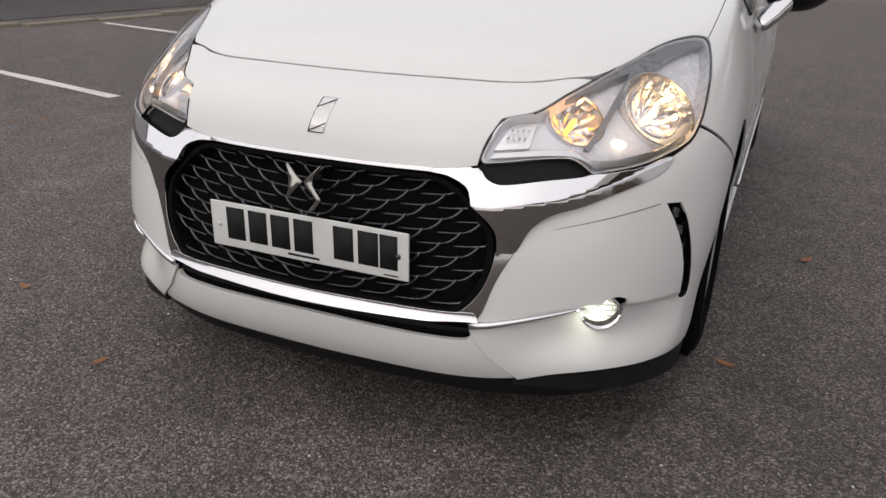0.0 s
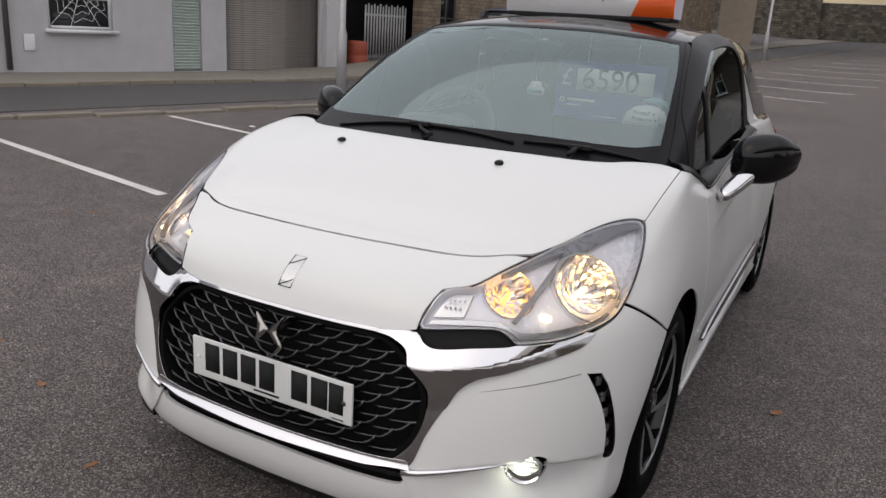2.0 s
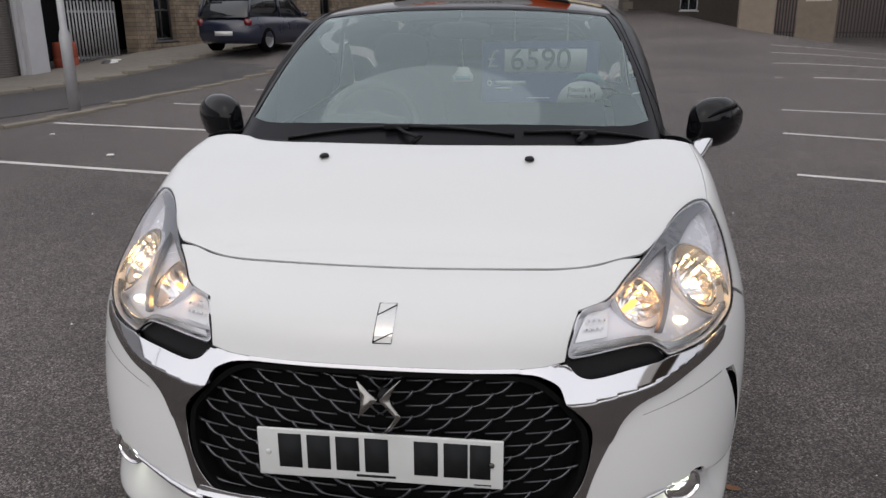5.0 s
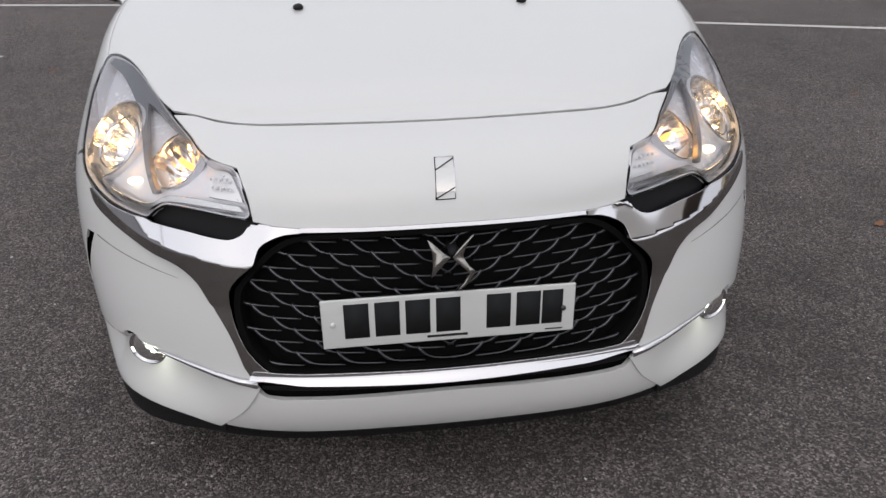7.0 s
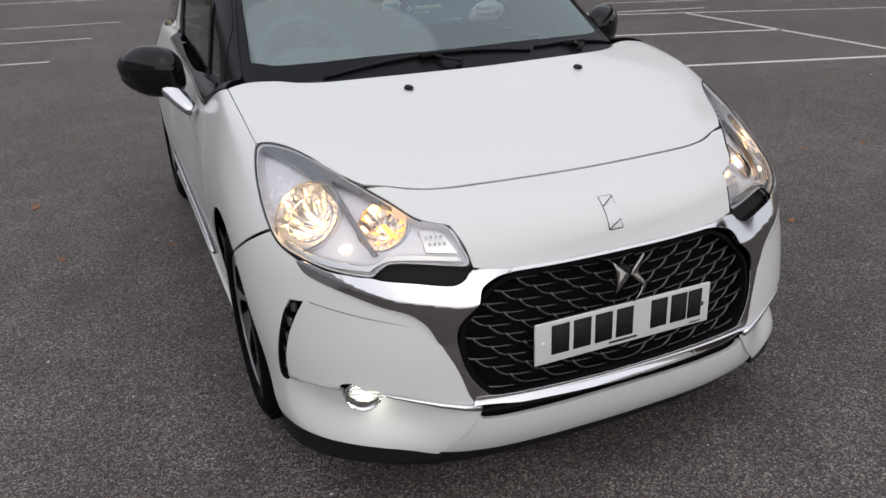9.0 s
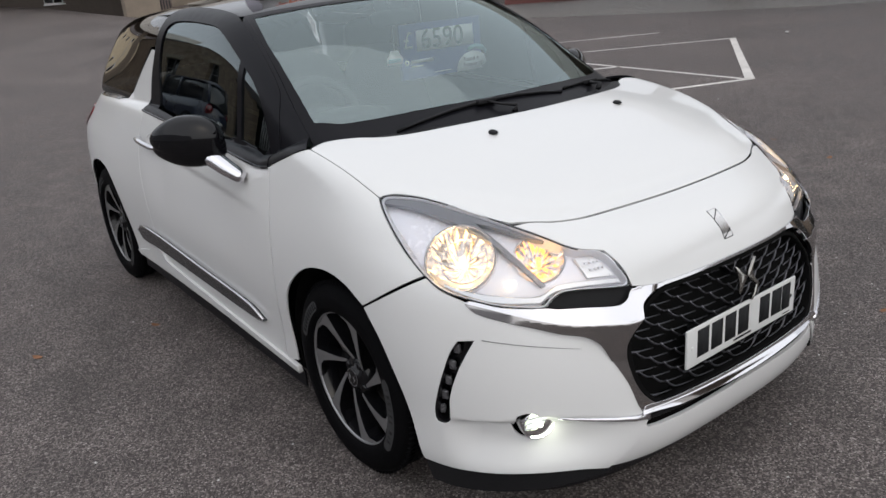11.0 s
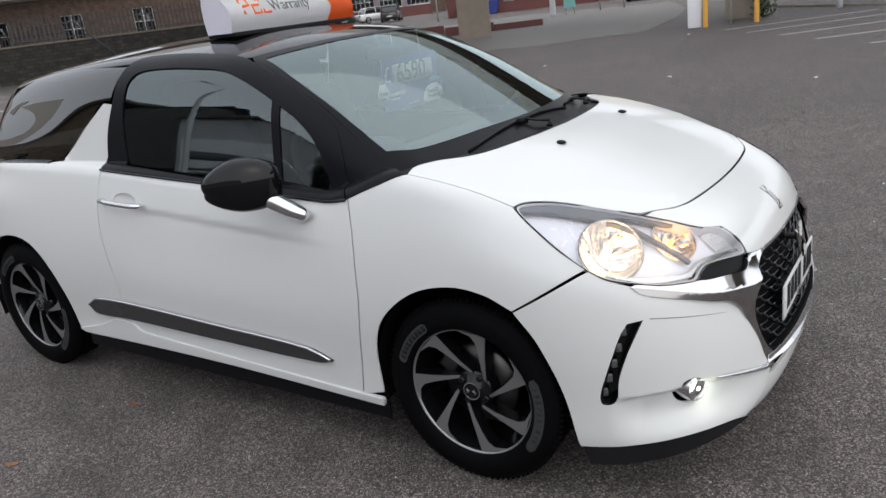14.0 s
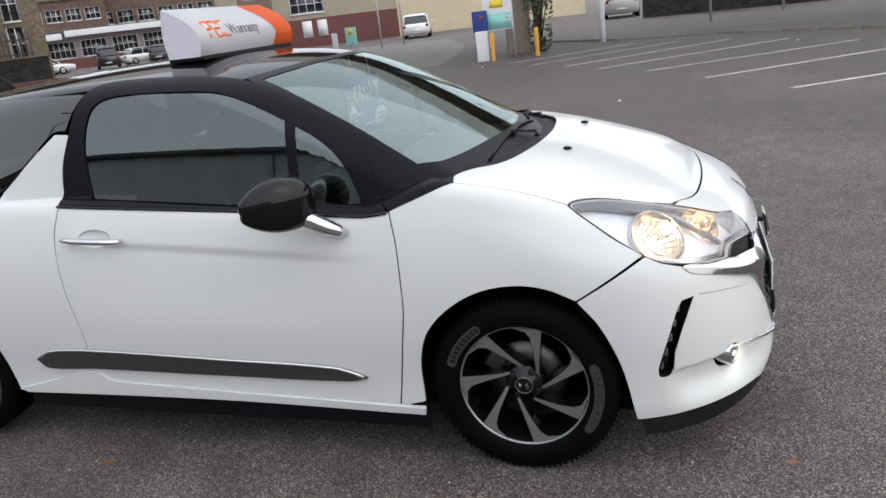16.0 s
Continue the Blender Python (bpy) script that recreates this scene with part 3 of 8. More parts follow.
for s in (-1, 1):
    panel("front_wing", WHITE, car, [(0.798, 1.169, 0.924, 1), (0.829, 1.149, 0.807), (0.85, 1.144, 0.638), (0.851, 1.148, 0.578), (0.845, 1.171, 0.451), (0.825, 1.215, 0.225, 1)]
          + [(*FRONT_ARCH[0], 1)] + FRONT_ARCH[1:-4] + [(0.85, 0.58, 0.629, 1), (0.777, 0.377, 0.749, 1), (0.780, 0.448, 0.790), (0.773, 0.521, 0.844), (0.759, 0.575, 0.881),
          (0.7465, 0.604, 0.903, 1), (0.7545, 0.75, 0.953), (0.7535, 0.957, 0.992, 1), (0.786, 1.075, 0.963)], "wing", side=s)
    panel("front_bumper", WHITE, car, [(0.852, 0.574, 0.623, 1), (0.846, 0.510, 0.538), (0.828, 0.452, 0.395), (0.80, 0.414, 0.203, 1), (0.785, 0.326, 0.212), (0.744, 0.211, 0.225), (0.674, 0.124, 0.234), (0.584, 0.06, 0.235),
          (0.488, 0.045, 0.226, 1), (0.434, 0.008, 0.275), (0.395, -0.010, 0.335, 1), (0.416, 0.0, 0.378, 1), (0.438, 0.015, 0.450), (0.472, 0.037, 0.522), (0.492, 0.053, 0.566), (0.524, 0.074, 0.595), (0.577, 0.105, 0.611),
          (0.63, 0.142, 0.630), (0.669, 0.177, 0.643), (0.724, 0.238, 0.667), (0.740, 0.268, 0.694, 1), (0.765, 0.325, 0.714), (0.776, 0.370, 0.740, 1)], "corner", side=s, holes=[DRL, FOG_HOLE], step=0.0095)
    panel("door", WHITE, car, [(0.798, 1.176, 0.920, 1), (0.829, 1.156, 0.807), (0.85, 1.151, 0.638), (0.851, 1.155, 0.578), (0.845, 1.178, 0.451), (0.825, 1.222, 0.225, 1), (0.834, 2.30, 0.283), (0.834, 2.42, 0.296), (0.834, 2.47, 0.33, 1), (0.834, 2.49, 0.335, 1),
          (0.847, 2.477, 0.48), (0.843, 2.512, 0.713), (0.81, 2.523, 0.883), (0.778, 2.50, 0.985, 1), (0.785, 1.716, 0.942), (0.797, 1.269, 0.911)], "shoulder", side=s, holes=[HANDLE], step=0.014)
    panel("rear_quarter", WHITE, car, [(0.834, 2.496, 0.33, 1), (0.847, 2.483, 0.48), (0.843, 2.518, 0.713), (0.81, 2.529, 0.883), (0.778, 2.506, 0.985, 1), (0.70, 2.50, 1.118), (0.678, 2.462, 1.240, 1), (0.676, 2.525, 1.246, 1),
          (0.70, 2.66, 1.155), (0.74, 2.80, 1.052), (0.765, 2.90, 1.010, 1), (0.755, 3.22, 1.008), (0.733, 3.42, 1.005, 1), (0.76, 3.62, 0.86), (0.79, 3.65, 0.70), (0.80, 3.64, 0.45),
          (0.79, 3.62, 0.27, 1)] + REAR_ARCH[1:-1] + [(0.82, 2.885, 0.24, 1)], "shoulder", f=skin, side=s)
    panel("sill", WHITE, car, [(0.825, 1.128, 0.224, 1), (0.825, 1.215, 0.228), (0.834, 2.30, 0.286), (0.834, 2.42, 0.300), (0.834, 2.47, 0.335), (0.834, 2.56, 0.335), (0.835, 2.70, 0.290), (0.835, 2.88, 0.25, 1), (0.82, 2.84, 0.236, 1), (0.812, 1.9, 0.230), (0.803, 1.13, 0.201, 1)], "side", side=s, lift=0.009, thick=0.016, step=0.014)
    panel("sill_skirt", SATIN_BLACK, car, [(0.80, 1.12, 0.200, 1), (0.81, 1.9, 0.229), (0.82, 2.85, 0.235, 1), (0.79, 2.85, 0.165, 1), (0.78, 1.12, 0.140, 1)], "side", f=lambda x, y, z: lower(x, y, np.maximum(z, 0.24)), side=s, lift=-0.014, label="black plastic sill")
    panel("side_moulding", MOULDING, car, [(0.84, 2.728, 0.388, 1), (0.843, 2.663, 0.423), (0.842, 2.457, 0.429), (0.839, 1.874, 0.400), (0.836, 1.425, 0.374), (0.833, 1.322, 0.340, 1), (0.831, 1.392, 0.328),
          (0.832, 1.892, 0.338), (0.834, 2.473, 0.354), (0.836, 2.692, 0.354)], "side", side=s, lift=0.014, thick=0.02, step=0.012, label="grey moulding with chrome upper edge")
    panel("headlamp_lens", CLEAR, car, LAMP, "corner", side=s, lift=0.003, thick=0, step=0.016).visible_shadow = False
    panel("a_pillar", SATIN_BLACK, car, [(0.55, 1.742, 1.372, 1), (0.605, 1.50, 1.272), (0.636, 1.349, 1.184), (0.665, 1.21, 1.09), (0.70, 1.075, 1.015), (0.755, 0.968, 0.988, 1), (0.786, 1.075, 0.961), (0.797, 1.172, 0.925, 1),
          (0.745, 1.216, 0.963), (0.708, 1.243, 1.047), (0.668, 1.286, 1.130), (0.645, 1.368, 1.19), (0.612, 1.538, 1.286), (0.583, 1.696, 1.354, 1)], "glass", f=skin, side=s, lift=0.004, step=0.016)
    FRAME = [(0.767, 2.503, 0.990, 1), (0.70, 2.497, 1.118), (0.68, 2.455, 1.241), (0.634, 2.405, 1.357), (0.60, 2.375, 1.395), (0.57, 2.311, 1.408), (0.56, 2.186, 1.410), (0.558, 1.989, 1.400), (0.567, 1.775, 1.374), (0.584, 1.698, 1.350),
             (0.612, 1.54, 1.284), (0.645, 1.370, 1.188), (0.668, 1.288, 1.128), (0.704, 1.247, 1.047), (0.735, 1.222, 0.963), (0.797, 1.180, 0.922, 1), (0.797, 1.269, 0.912), (0.784, 1.716, 0.944)]
    PANE = [(0.747, 2.373, 0.998, 1), (0.694, 2.39, 1.184), (0.663, 2.358, 1.307), (0.64, 2.311, 1.351), (0.629, 2.195, 1.362), (0.629, 1.947, 1.352), (0.633, 1.819, 1.338), (0.651, 1.693, 1.296), (0.671, 1.553, 1.228, 1), (0.734, 1.545, 0.962, 1), (0.774, 1.72, 0.962)]
    QUARTER = [(0.674, 1.520, 1.208, 1), (0.685, 1.441, 1.162), (0.697, 1.381, 1.112), (0.707, 1.343, 1.063), (0.72, 1.312, 1.0), (0.76, 1.285, 0.942, 1), (0.739, 1.393, 0.944), (0.733, 1.512, 0.960, 1)]
    panel("window_frame", SATIN_BLACK, car, FRAME, "glass", f=skin, side=s, lift=0.006, holes=[PANE, QUARTER], step=0.018)
    panel("window_pane", DARK_GLASS, car, PANE, "glass", f=upper, side=s, lift=0.0, thick=0).visible_shadow = False
    panel("window_pane", DARK_GLASS, car, QUARTER, "glass", f=upper, side=s, lift=0.0, thick=0).visible_shadow = False
    panel("rear_side_pane", PRIVACY, car, [(0.686, 2.47, 1.262, 1), (0.634, 2.415, 1.357), (0.61, 2.40, 1.374, 1), (0.575, 2.797, 1.378), (0.545, 3.124, 1.36), (0.56, 3.31, 1.318), (0.58, 3.42, 1.25), (0.63, 3.47, 1.12), (0.70, 3.44, 1.012, 1), (0.745, 3.25, 1.010),
          (0.76, 2.90, 1.018), (0.735, 2.80, 1.060), (0.70, 2.66, 1.162), (0.68, 2.53, 1.255)], "glass", f=upper, side=s, lift=0.003, thick=0.004, label="dark tinted rear side glass")

panel("bonnet", WHITE, car, [(0, 0.190, 0.835), (0.17, 0.195, 0.835), (0.339, 0.211, 0.835), (0.404, 0.225, 0.835), (0.455, 0.245, 0.84), (0.505, 0.273, 0.845), (0.549, 0.296, 0.848, 1), (0.582, 0.340, 0.86), (0.619, 0.413, 0.88), (0.664, 0.509, 0.9),
      (0.711, 0.577, 0.91), (0.7430, 0.604, 0.9045, 1), (0.7510, 0.75, 0.9545), (0.7500, 0.955, 0.9935, 1), (0.69, 0.966, 1.0), (0.61, 0.925, 1.0), (0.55, 0.865, 1.0), (0.46, 0.815, 1.01), (0.30, 0.775, 1.01), (0.13, 0.757, 1.01), (0, 0.752, 1.01)], "top", whole=True)
nose = [(0, 0.01, 0.674), (0.16, 0.014, 0.674), (0.29, 0.027, 0.675), (0.335, 0.036, 0.678), (0.376, 0.046, 0.686, 1), (0.378, 0.050, 0.697), (0.384, 0.064, 0.727), (0.405, 0.106, 0.779, 1), (0.466, 0.149, 0.792), (0.508, 0.217, 0.820),
        (0.547, 0.281, 0.842, 1), (0.505, 0.268, 0.8395), (0.455, 0.238, 0.834), (0.404, 0.219, 0.8295), (0.339, 0.204, 0.828), (0.17, 0.188, 0.8275), (0, 0.183, 0.8275)]
panel("nose_panel", WHITE, car, nose, "screen", whole=True, step=0.018)
panel("bumper_lip", WHITE, car, [(0, -0.05, 0.311), (0.18, -0.045, 0.309), (0.30, -0.035, 0.307), (0.385, -0.01, 0.310), (0.400, -0.01, 0.325, 1), (0.438, 0.008, 0.270), (0.490, 0.05, 0.226, 1), (0.37, 0.021, 0.214), (0.18, -0.007, 0.208), (0, -0.006, 0.206)], "front", whole=True, step=0.018, lift=-0.007, thick=0.012)
panel("windscreen", GLASS, car, [(0, 0.80, 1.0), (0.35, 0.85, 1.0), (0.60, 0.94, 0.98), (0.72, 1.0, 0.97, 1), (0.665, 1.20, 1.085), (0.635, 1.345, 1.184), (0.603, 1.50, 1.271), (0.550, 1.737, 1.371, 1), (0.35, 1.665, 1.388), (0.10, 1.62, 1.396), (0, 1.615, 1.396)], "screen", f=upper, whole=True, thick=0).visible_shadow = False
SCREEN = [(0, 0.80, 1.0), (0.35, 0.85, 1.0), (0.60, 0.94, 0.98), (0.72, 1.0, 0.97, 1), (0.665, 1.20, 1.085), (0.635, 1.345, 1.184), (0.603, 1.50, 1.271), (0.550, 1.737, 1.371, 1), (0.35, 1.665, 1.388), (0.10, 1.62, 1.396), (0, 1.615, 1.396)]
CLEAR_AREA = [(0, 0.905, 1.05), (0.35, 0.95, 1.05), (0.58, 1.03, 1.04), (0.655, 1.10, 1.05, 1), (0.622, 1.29, 1.16), (0.588, 1.495, 1.275), (0.538, 1.69, 1.358, 1), (0.35, 1.63, 1.375), (0.10, 1.59, 1.38), (0, 1.585, 1.38)]
panel("screen_border", SATIN_BLACK, car, SCREEN, "screen", f=upper, whole=True, lift=0.002, thick=0, step=0.02, holes=[mirrored(CLEAR_AREA)], label="black printed border of the windscreen")
panel("roof", BLACK_PAINT, car, [(0, 1.621, 1.40), (0.10, 1.626, 1.40), (0.35, 1.672, 1.39), (0.552, 1.748, 1.37, 1), (0.572, 1.78, 1.38), (0.563, 1.989, 1.4), (0.565, 2.186, 1.41), (0.575, 2.311, 1.41), (0.60, 2.39, 1.395), (0.575, 2.797, 1.38), (0.545, 3.124, 1.37), (0.52, 3.40, 1.31), (0.42, 3.60, 1.31, 1), (0.2, 3.66, 1.32), (0, 3.68, 1.32)], "top", f=upper, whole=True, label="gloss black painted roof")

# ---- the car's face ----
def on_skin(pts, depth=0.0, way=(0, 1, 0), f=lower):
    """Places on the skin under (x, z) pairs seen from the front, depth metres behind it."""
    w = np.array(way, float)
    p = np.array([(x, -0.5, z) for x, z in pts])
    g = lambda x, y, z: f(x, y, z) + depth
    q, _ = cast(g, p, w, 0.0, 1.6, 60)
    return [Vector(v) for v in q]


ridge_z = curve((0.28, 0.645), (0.34, 0.625), (0.40, 0.611), (0.48, 0.620), (0.58, 0.637), (0.66, 0.662), (0.73, 0.690))


def brow_skin(x, y, z):
    """The chrome band: leaning up above its ridge, in below it."""
    ax = np.abs(x)
    d = z - ridge_z(ax)
    rise = np.where(d > 0, np.clip(1 - d / 0.060, 0, 1), np.clip(1 + d / 0.10, 0, 1))
    return lower(x, y, z) - 0.003 - 0.020 * rise * (1 - ramp(ax, 0.50, 0.735)) * ramp(ax, 0.27, 0.36)


grille_half = [(0, 0.664), (0.16, 0.664), (0.285, 0.664), (0.325, 0.656), (0.365, 0.630), (0.413, 0.579), (0.432, 0.549), (0.432, 0.489), (0.413, 0.428), (0.381, 0.386), (0.350, 0.367), (0.29, 0.367), (0, 0.366)]
for s in (-1, 1):
    RIDGE = [tuple(v) for v in on_skin([(x, float(ridge_z(x))) for x in (0.385, 0.41, 0.44, 0.48, 0.53, 0.58, 0.62, 0.66, 0.70)], f=brow_skin)]
    TIP = (0.740, 0.266, 0.692, 1)
    panel("chrome_surround", CHROME, car, [TIP, (0.727, 0.255, 0.695), (0.683, 0.2, 0.680), (0.623, 0.149, 0.670), (0.593, 0.129, 0.667), (0.575, 0.116, 0.662), (0.512, 0.084, 0.653), (0.431, 0.052, 0.642),
          (0.400, 0.047, 0.652), (0.380, 0.046, 0.679, 1), (0.335, 0.036, 0.673), (0.285, 0.028, 0.671, 1), (0.285, 0.027, 0.664, 1), (0.325, 0.031, 0.656), (0.362, 0.031, 0.633), (*RIDGE[0], 1)] + RIDGE[1:], "corner", f=brow_skin, side=s, thick=0.012, step=0.008, label="polished chrome surround")
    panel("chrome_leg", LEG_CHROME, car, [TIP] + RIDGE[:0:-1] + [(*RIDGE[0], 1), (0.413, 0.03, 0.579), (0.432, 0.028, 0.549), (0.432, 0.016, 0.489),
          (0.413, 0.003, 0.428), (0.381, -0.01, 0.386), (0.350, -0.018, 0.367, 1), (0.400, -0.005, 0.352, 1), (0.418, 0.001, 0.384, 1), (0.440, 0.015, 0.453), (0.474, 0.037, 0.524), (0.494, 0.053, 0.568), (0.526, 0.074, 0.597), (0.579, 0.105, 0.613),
          (0.632, 0.142, 0.632), (0.671, 0.177, 0.645), (0.726, 0.238, 0.669)], "corner", f=brow_skin, side=s, thick=0.012, step=0.008, label="chrome leg beside the grille, dark asphalt reflection put into its colour")
    panel("lamp_pocket", PLASTIC, car, [(0.385, 0.048, 0.690, 1), (0.372, 0.044, 0.676), (0.395, 0.047, 0.645), (0.431, 0.052, 0.636), (0.512, 0.084, 0.646), (0.585, 0.116, 0.660, 1), (0.600, 0.13, 0.680, 1), (0.575, 0.124, 0.695), (0.55, 0.115, 0.707, 1)], "corner",
          side=s, lift=-0.014, thick=0.02, step=0.014, label="black plastic pocket under the headlamp")
panel("grille_top_trim", CHROME, car, [(0, 0.01, 0.672), (0.16, 0.014, 0.672), (0.286, 0.027, 0.6735, 1), (0.286, 0.027, 0.665, 1), (0.16, 0.014, 0.665), (0, 0.01, 0.665)], "front", whole=True, lift=0.004, thick=0.02, step=0.012)
panel("lower_trim", CHROME, car, [(0, -0.05, 0.368), (0.29, -0.03, 0.370), (0.35, -0.018, 0.3695), (0.40, 0, 0.362, 1), (0.41, 0, 0.345, 1), (0.37, 0, 0.343), (0.29, -0.03, 0.344), (0, -0.05, 0.343)], "front", f=lambda x, y, z: lower(x, y, z) - 0.016 * (1 - ramp(z, 0.340, 0.374)), whole=True, lift=0.004, thick=0.02, step=0.009, label="chrome strip")
for s in (-1, 1):
    bm = bmesh.new()
    path = on_skin([(s * x, z) for x, z in ((0.40, 0.352), (0.44, 0.357), (0.49, 0.366), (0.54, 0.376), (0.59, 0.388), (0.625, 0.397))], -0.004)
    tube(bm, path, [0.010, 0.0085, 0.007, 0.006, 0.004, 0.002], 8)
    part("lower_trim_tail", bm, CHROME, car)
panel("lower_intake", LINER, car, [(0, -0.05, 0.352), (0.29, -0.03, 0.352), (0.40, 0, 0.35, 1), (0.42, 0, 0.33, 1), (0.39, 0, 0.300), (0.18, 0, 0.298), (0, 0, 0.298)], "front", whole=True, lift=-0.03, thick=0, step=0.03, label="black lower air intake")
panel("intake_bar", PLASTIC, car, [(0, -0.05, 0.337), (0.29, -0.03, 0.337), (0.39, 0, 0.336, 1), (0.39, 0, 0.329, 1), (0.29, -0.03, 0.329), (0, 0, 0.329)], "front", whole=True, lift=-0.012, thick=0.01, step=0.03)
panel("chin", PLASTIC, car, [(0, -0.0, 0.198), (0.20, -0.0, 0.199), (0.48, 0.05, 0.203), (0.62, 0.12, 0.200), (0.70, 0.20, 0.198, 1), (0.66, 0.18, 0.135, 1), (0.45, 0.08, 0.130), (0, 0.05, 0.128)], "front", whole=True, lift=-0.012, thick=0.02, step=0.03, label="black plastic chin spoiler")
for s in (-1, 1):
    panel("corner_skirt", PLASTIC, car, [(0.80, 0.412, 0.216, 1), (0.785, 0.326, 0.224), (0.744, 0.21, 0.237), (0.674, 0.124, 0.246), (0.584, 0.06, 0.246), (0.48, 0.04, 0.238, 1), (0.48, 0.04, 0.205, 1), (0.60, 0.07, 0.190), (0.674, 0.125, 0.177), (0.746, 0.212, 0.161), (0.786, 0.296, 0.150), (0.80, 0.387, 0.145, 1)],
          "corner", f=lambda x, y, z: lower(x, y, np.maximum(z, 0.24)), side=s, lift=-0.007, thick=0.02, step=0.018, label="black plastic skirt")

# grille: a dark back and a net of hooked bars
gpts = [(x, 0.0, z) for x, z in grille_half]
grille = panel("grille", LINER, car, gpts, "front", whole=True, lift=-0.045, thick=0, step=0.03, label="black grille with hooked satin bars")
panel("grille_rim", LINER, grille, gpts, "front", whole=True, lift=-0.002, thick=0.04, step=0.012,
      holes=[[(x * 0.972, y, 0.515 + (z - 0.515) * 0.945) for x, y, z in mirrored(gpts)]])
gpoly = np.array([(x, z) for x, _, z in mirrored([(x * 0.985, 0, 0.515 + (z - 0.515) * 0.97) for x, z in grille_half])])
hook = [(0.000, 0.004), (0.006, -0.005), (0.013, -0.012), (0.022, -0.0185), (0.033, -0.0225), (0.046, -0.0245), (0.062, -0.0255), (0.080, -0.0262), (0.098, -0.0268)]
runs = []
for row in range(13):
    z0 = 0.670 - 0.0256 * row
    for k in range(-1, 8):
        x0 = 0.083 * (k + 0.5 * (row % 2)) - 0.03
        run = [(x0 + 0.098 - dx, z0 + dz) for dx, dz in hook]
        ok = within(gpoly, np.array(run)) & (np.array([x for x, _ in run]) > -0.012)
        run = [p for p, o in zip(run, ok) if o]
        if len(run) >= 4:
            runs.append(run)
laid = on_skin([p for run in runs for p in run], 0.016)
at = 0
for run in runs:
    n = len(run)
    way = laid[at : at + n]
    at += n
    for s in (-1, 1):
        bm = bmesh.new()
        tube(bm, [(s * p.x, p.y, p.z) for p in way], [0.0017 + 0.0016 * (i < n * 0.35) for i in range(n)], 6, 1.0)
        part("grille_bar", bm, DARK_CHROME, grille)

# number plate
plate = thing("number_plate", "white number plate with black characters, screwed to the car's grille", "number plate", at=(0, 0.012, -0.006))
bm = bmesh.new()
box(bm, (-0.26, -0.0555, 0.437), (0.26, -0.049, 0.548), 0.0025)
part("plate_board", bm, PLATE, plate)
for k, x in enumerate((-0.190, -0.128, -0.066, -0.004, 0.100, 0.162, 0.216)):
    bm = bmesh.new()
    box(bm, (x - 0.025, -0.0565, 0.4585), (x + (0.025 if k < 6 else 0.018), -0.0552, 0.5375))
    part("character_bar", bm, PRINT, plate)
bm = bmesh.new()
box(bm, (-0.048, -0.0564, 0.4462), (0.036, -0.0552, 0.4515))
part("maker_bar", bm, PRINT, plate)
bm = bmesh.new()
box(bm, (0.20, -0.0564, 0.4435), (0.236, -0.0552, 0.446))
part("maker_bar", bm, PRINT, plate)
for x, m in ((-0.238, PLATE), (0.236, DISC)):
    bm = bmesh.new()
    spin(bm, [(-0.0555, 0.0062), (-0.0580, 0.0058), (-0.0592, 0.0036), (-0.0595, 0.0)], (x, 0, 0.4925), "y", 14)
    part("screw_cap", bm, m, plate)
bm = bmesh.new()
box(bm, (-0.20, -0.0490, 0.455), (0.20, -0.010, 0.530), 0.004)
part("plate_bracket", bm, PLASTIC, plate)

# emblem in the grille: two plain chrome blades
bm = bmesh.new()
m = Matrix.Translation((0.003, -0.047, 0.623)) @ Matrix.Rotation(radians(-10), 4, "X")
prism(bm, [(-0.046, 0.038), (-0.030, 0.024), (-0.014, 0.008), (0.0, -0.001), (-0.013, -0.013), (-0.026, -0.027), (-0.042, -0.043), (-0.037, -0.018), (-0.038, 0.010)], 0.012, m)
bmesh.ops.bevel(bm, geom=list(bm.edges), offset=0.0022, segments=1, affect="EDGES")
part("emblem", bm, EMBLEM, car, "satin metal blade")
bm = bmesh.new()
blade = [(0.046, 0.043), (0.030, 0.029), (0.013, 0.012), (0.002, -0.001), (0.014, -0.015), (0.029, -0.029), (0.036, -0.036), (0.025, -0.053), (0.007, -0.074), (0.028, -0.060), (0.042, -0.044), (0.049, -0.034), (0.037, -0.021), (0.028, -0.009), (0.024, 0.003), (0.029, 0.017), (0.038, 0.032)]
prism(bm, blade, 0.012, m)
bmesh.ops.bevel(bm, geom=list(bm.edges), offset=0.0012, segments=1, affect="EDGES")
part("emblem", bm, EMBLEM, car, "satin metal hooked blade")
bm = bmesh.new()
box(bm, (0.0, -0.035, 0.612), (0.02, 0.06, 0.628))
part("emblem_stalk", bm, PLASTIC, car)

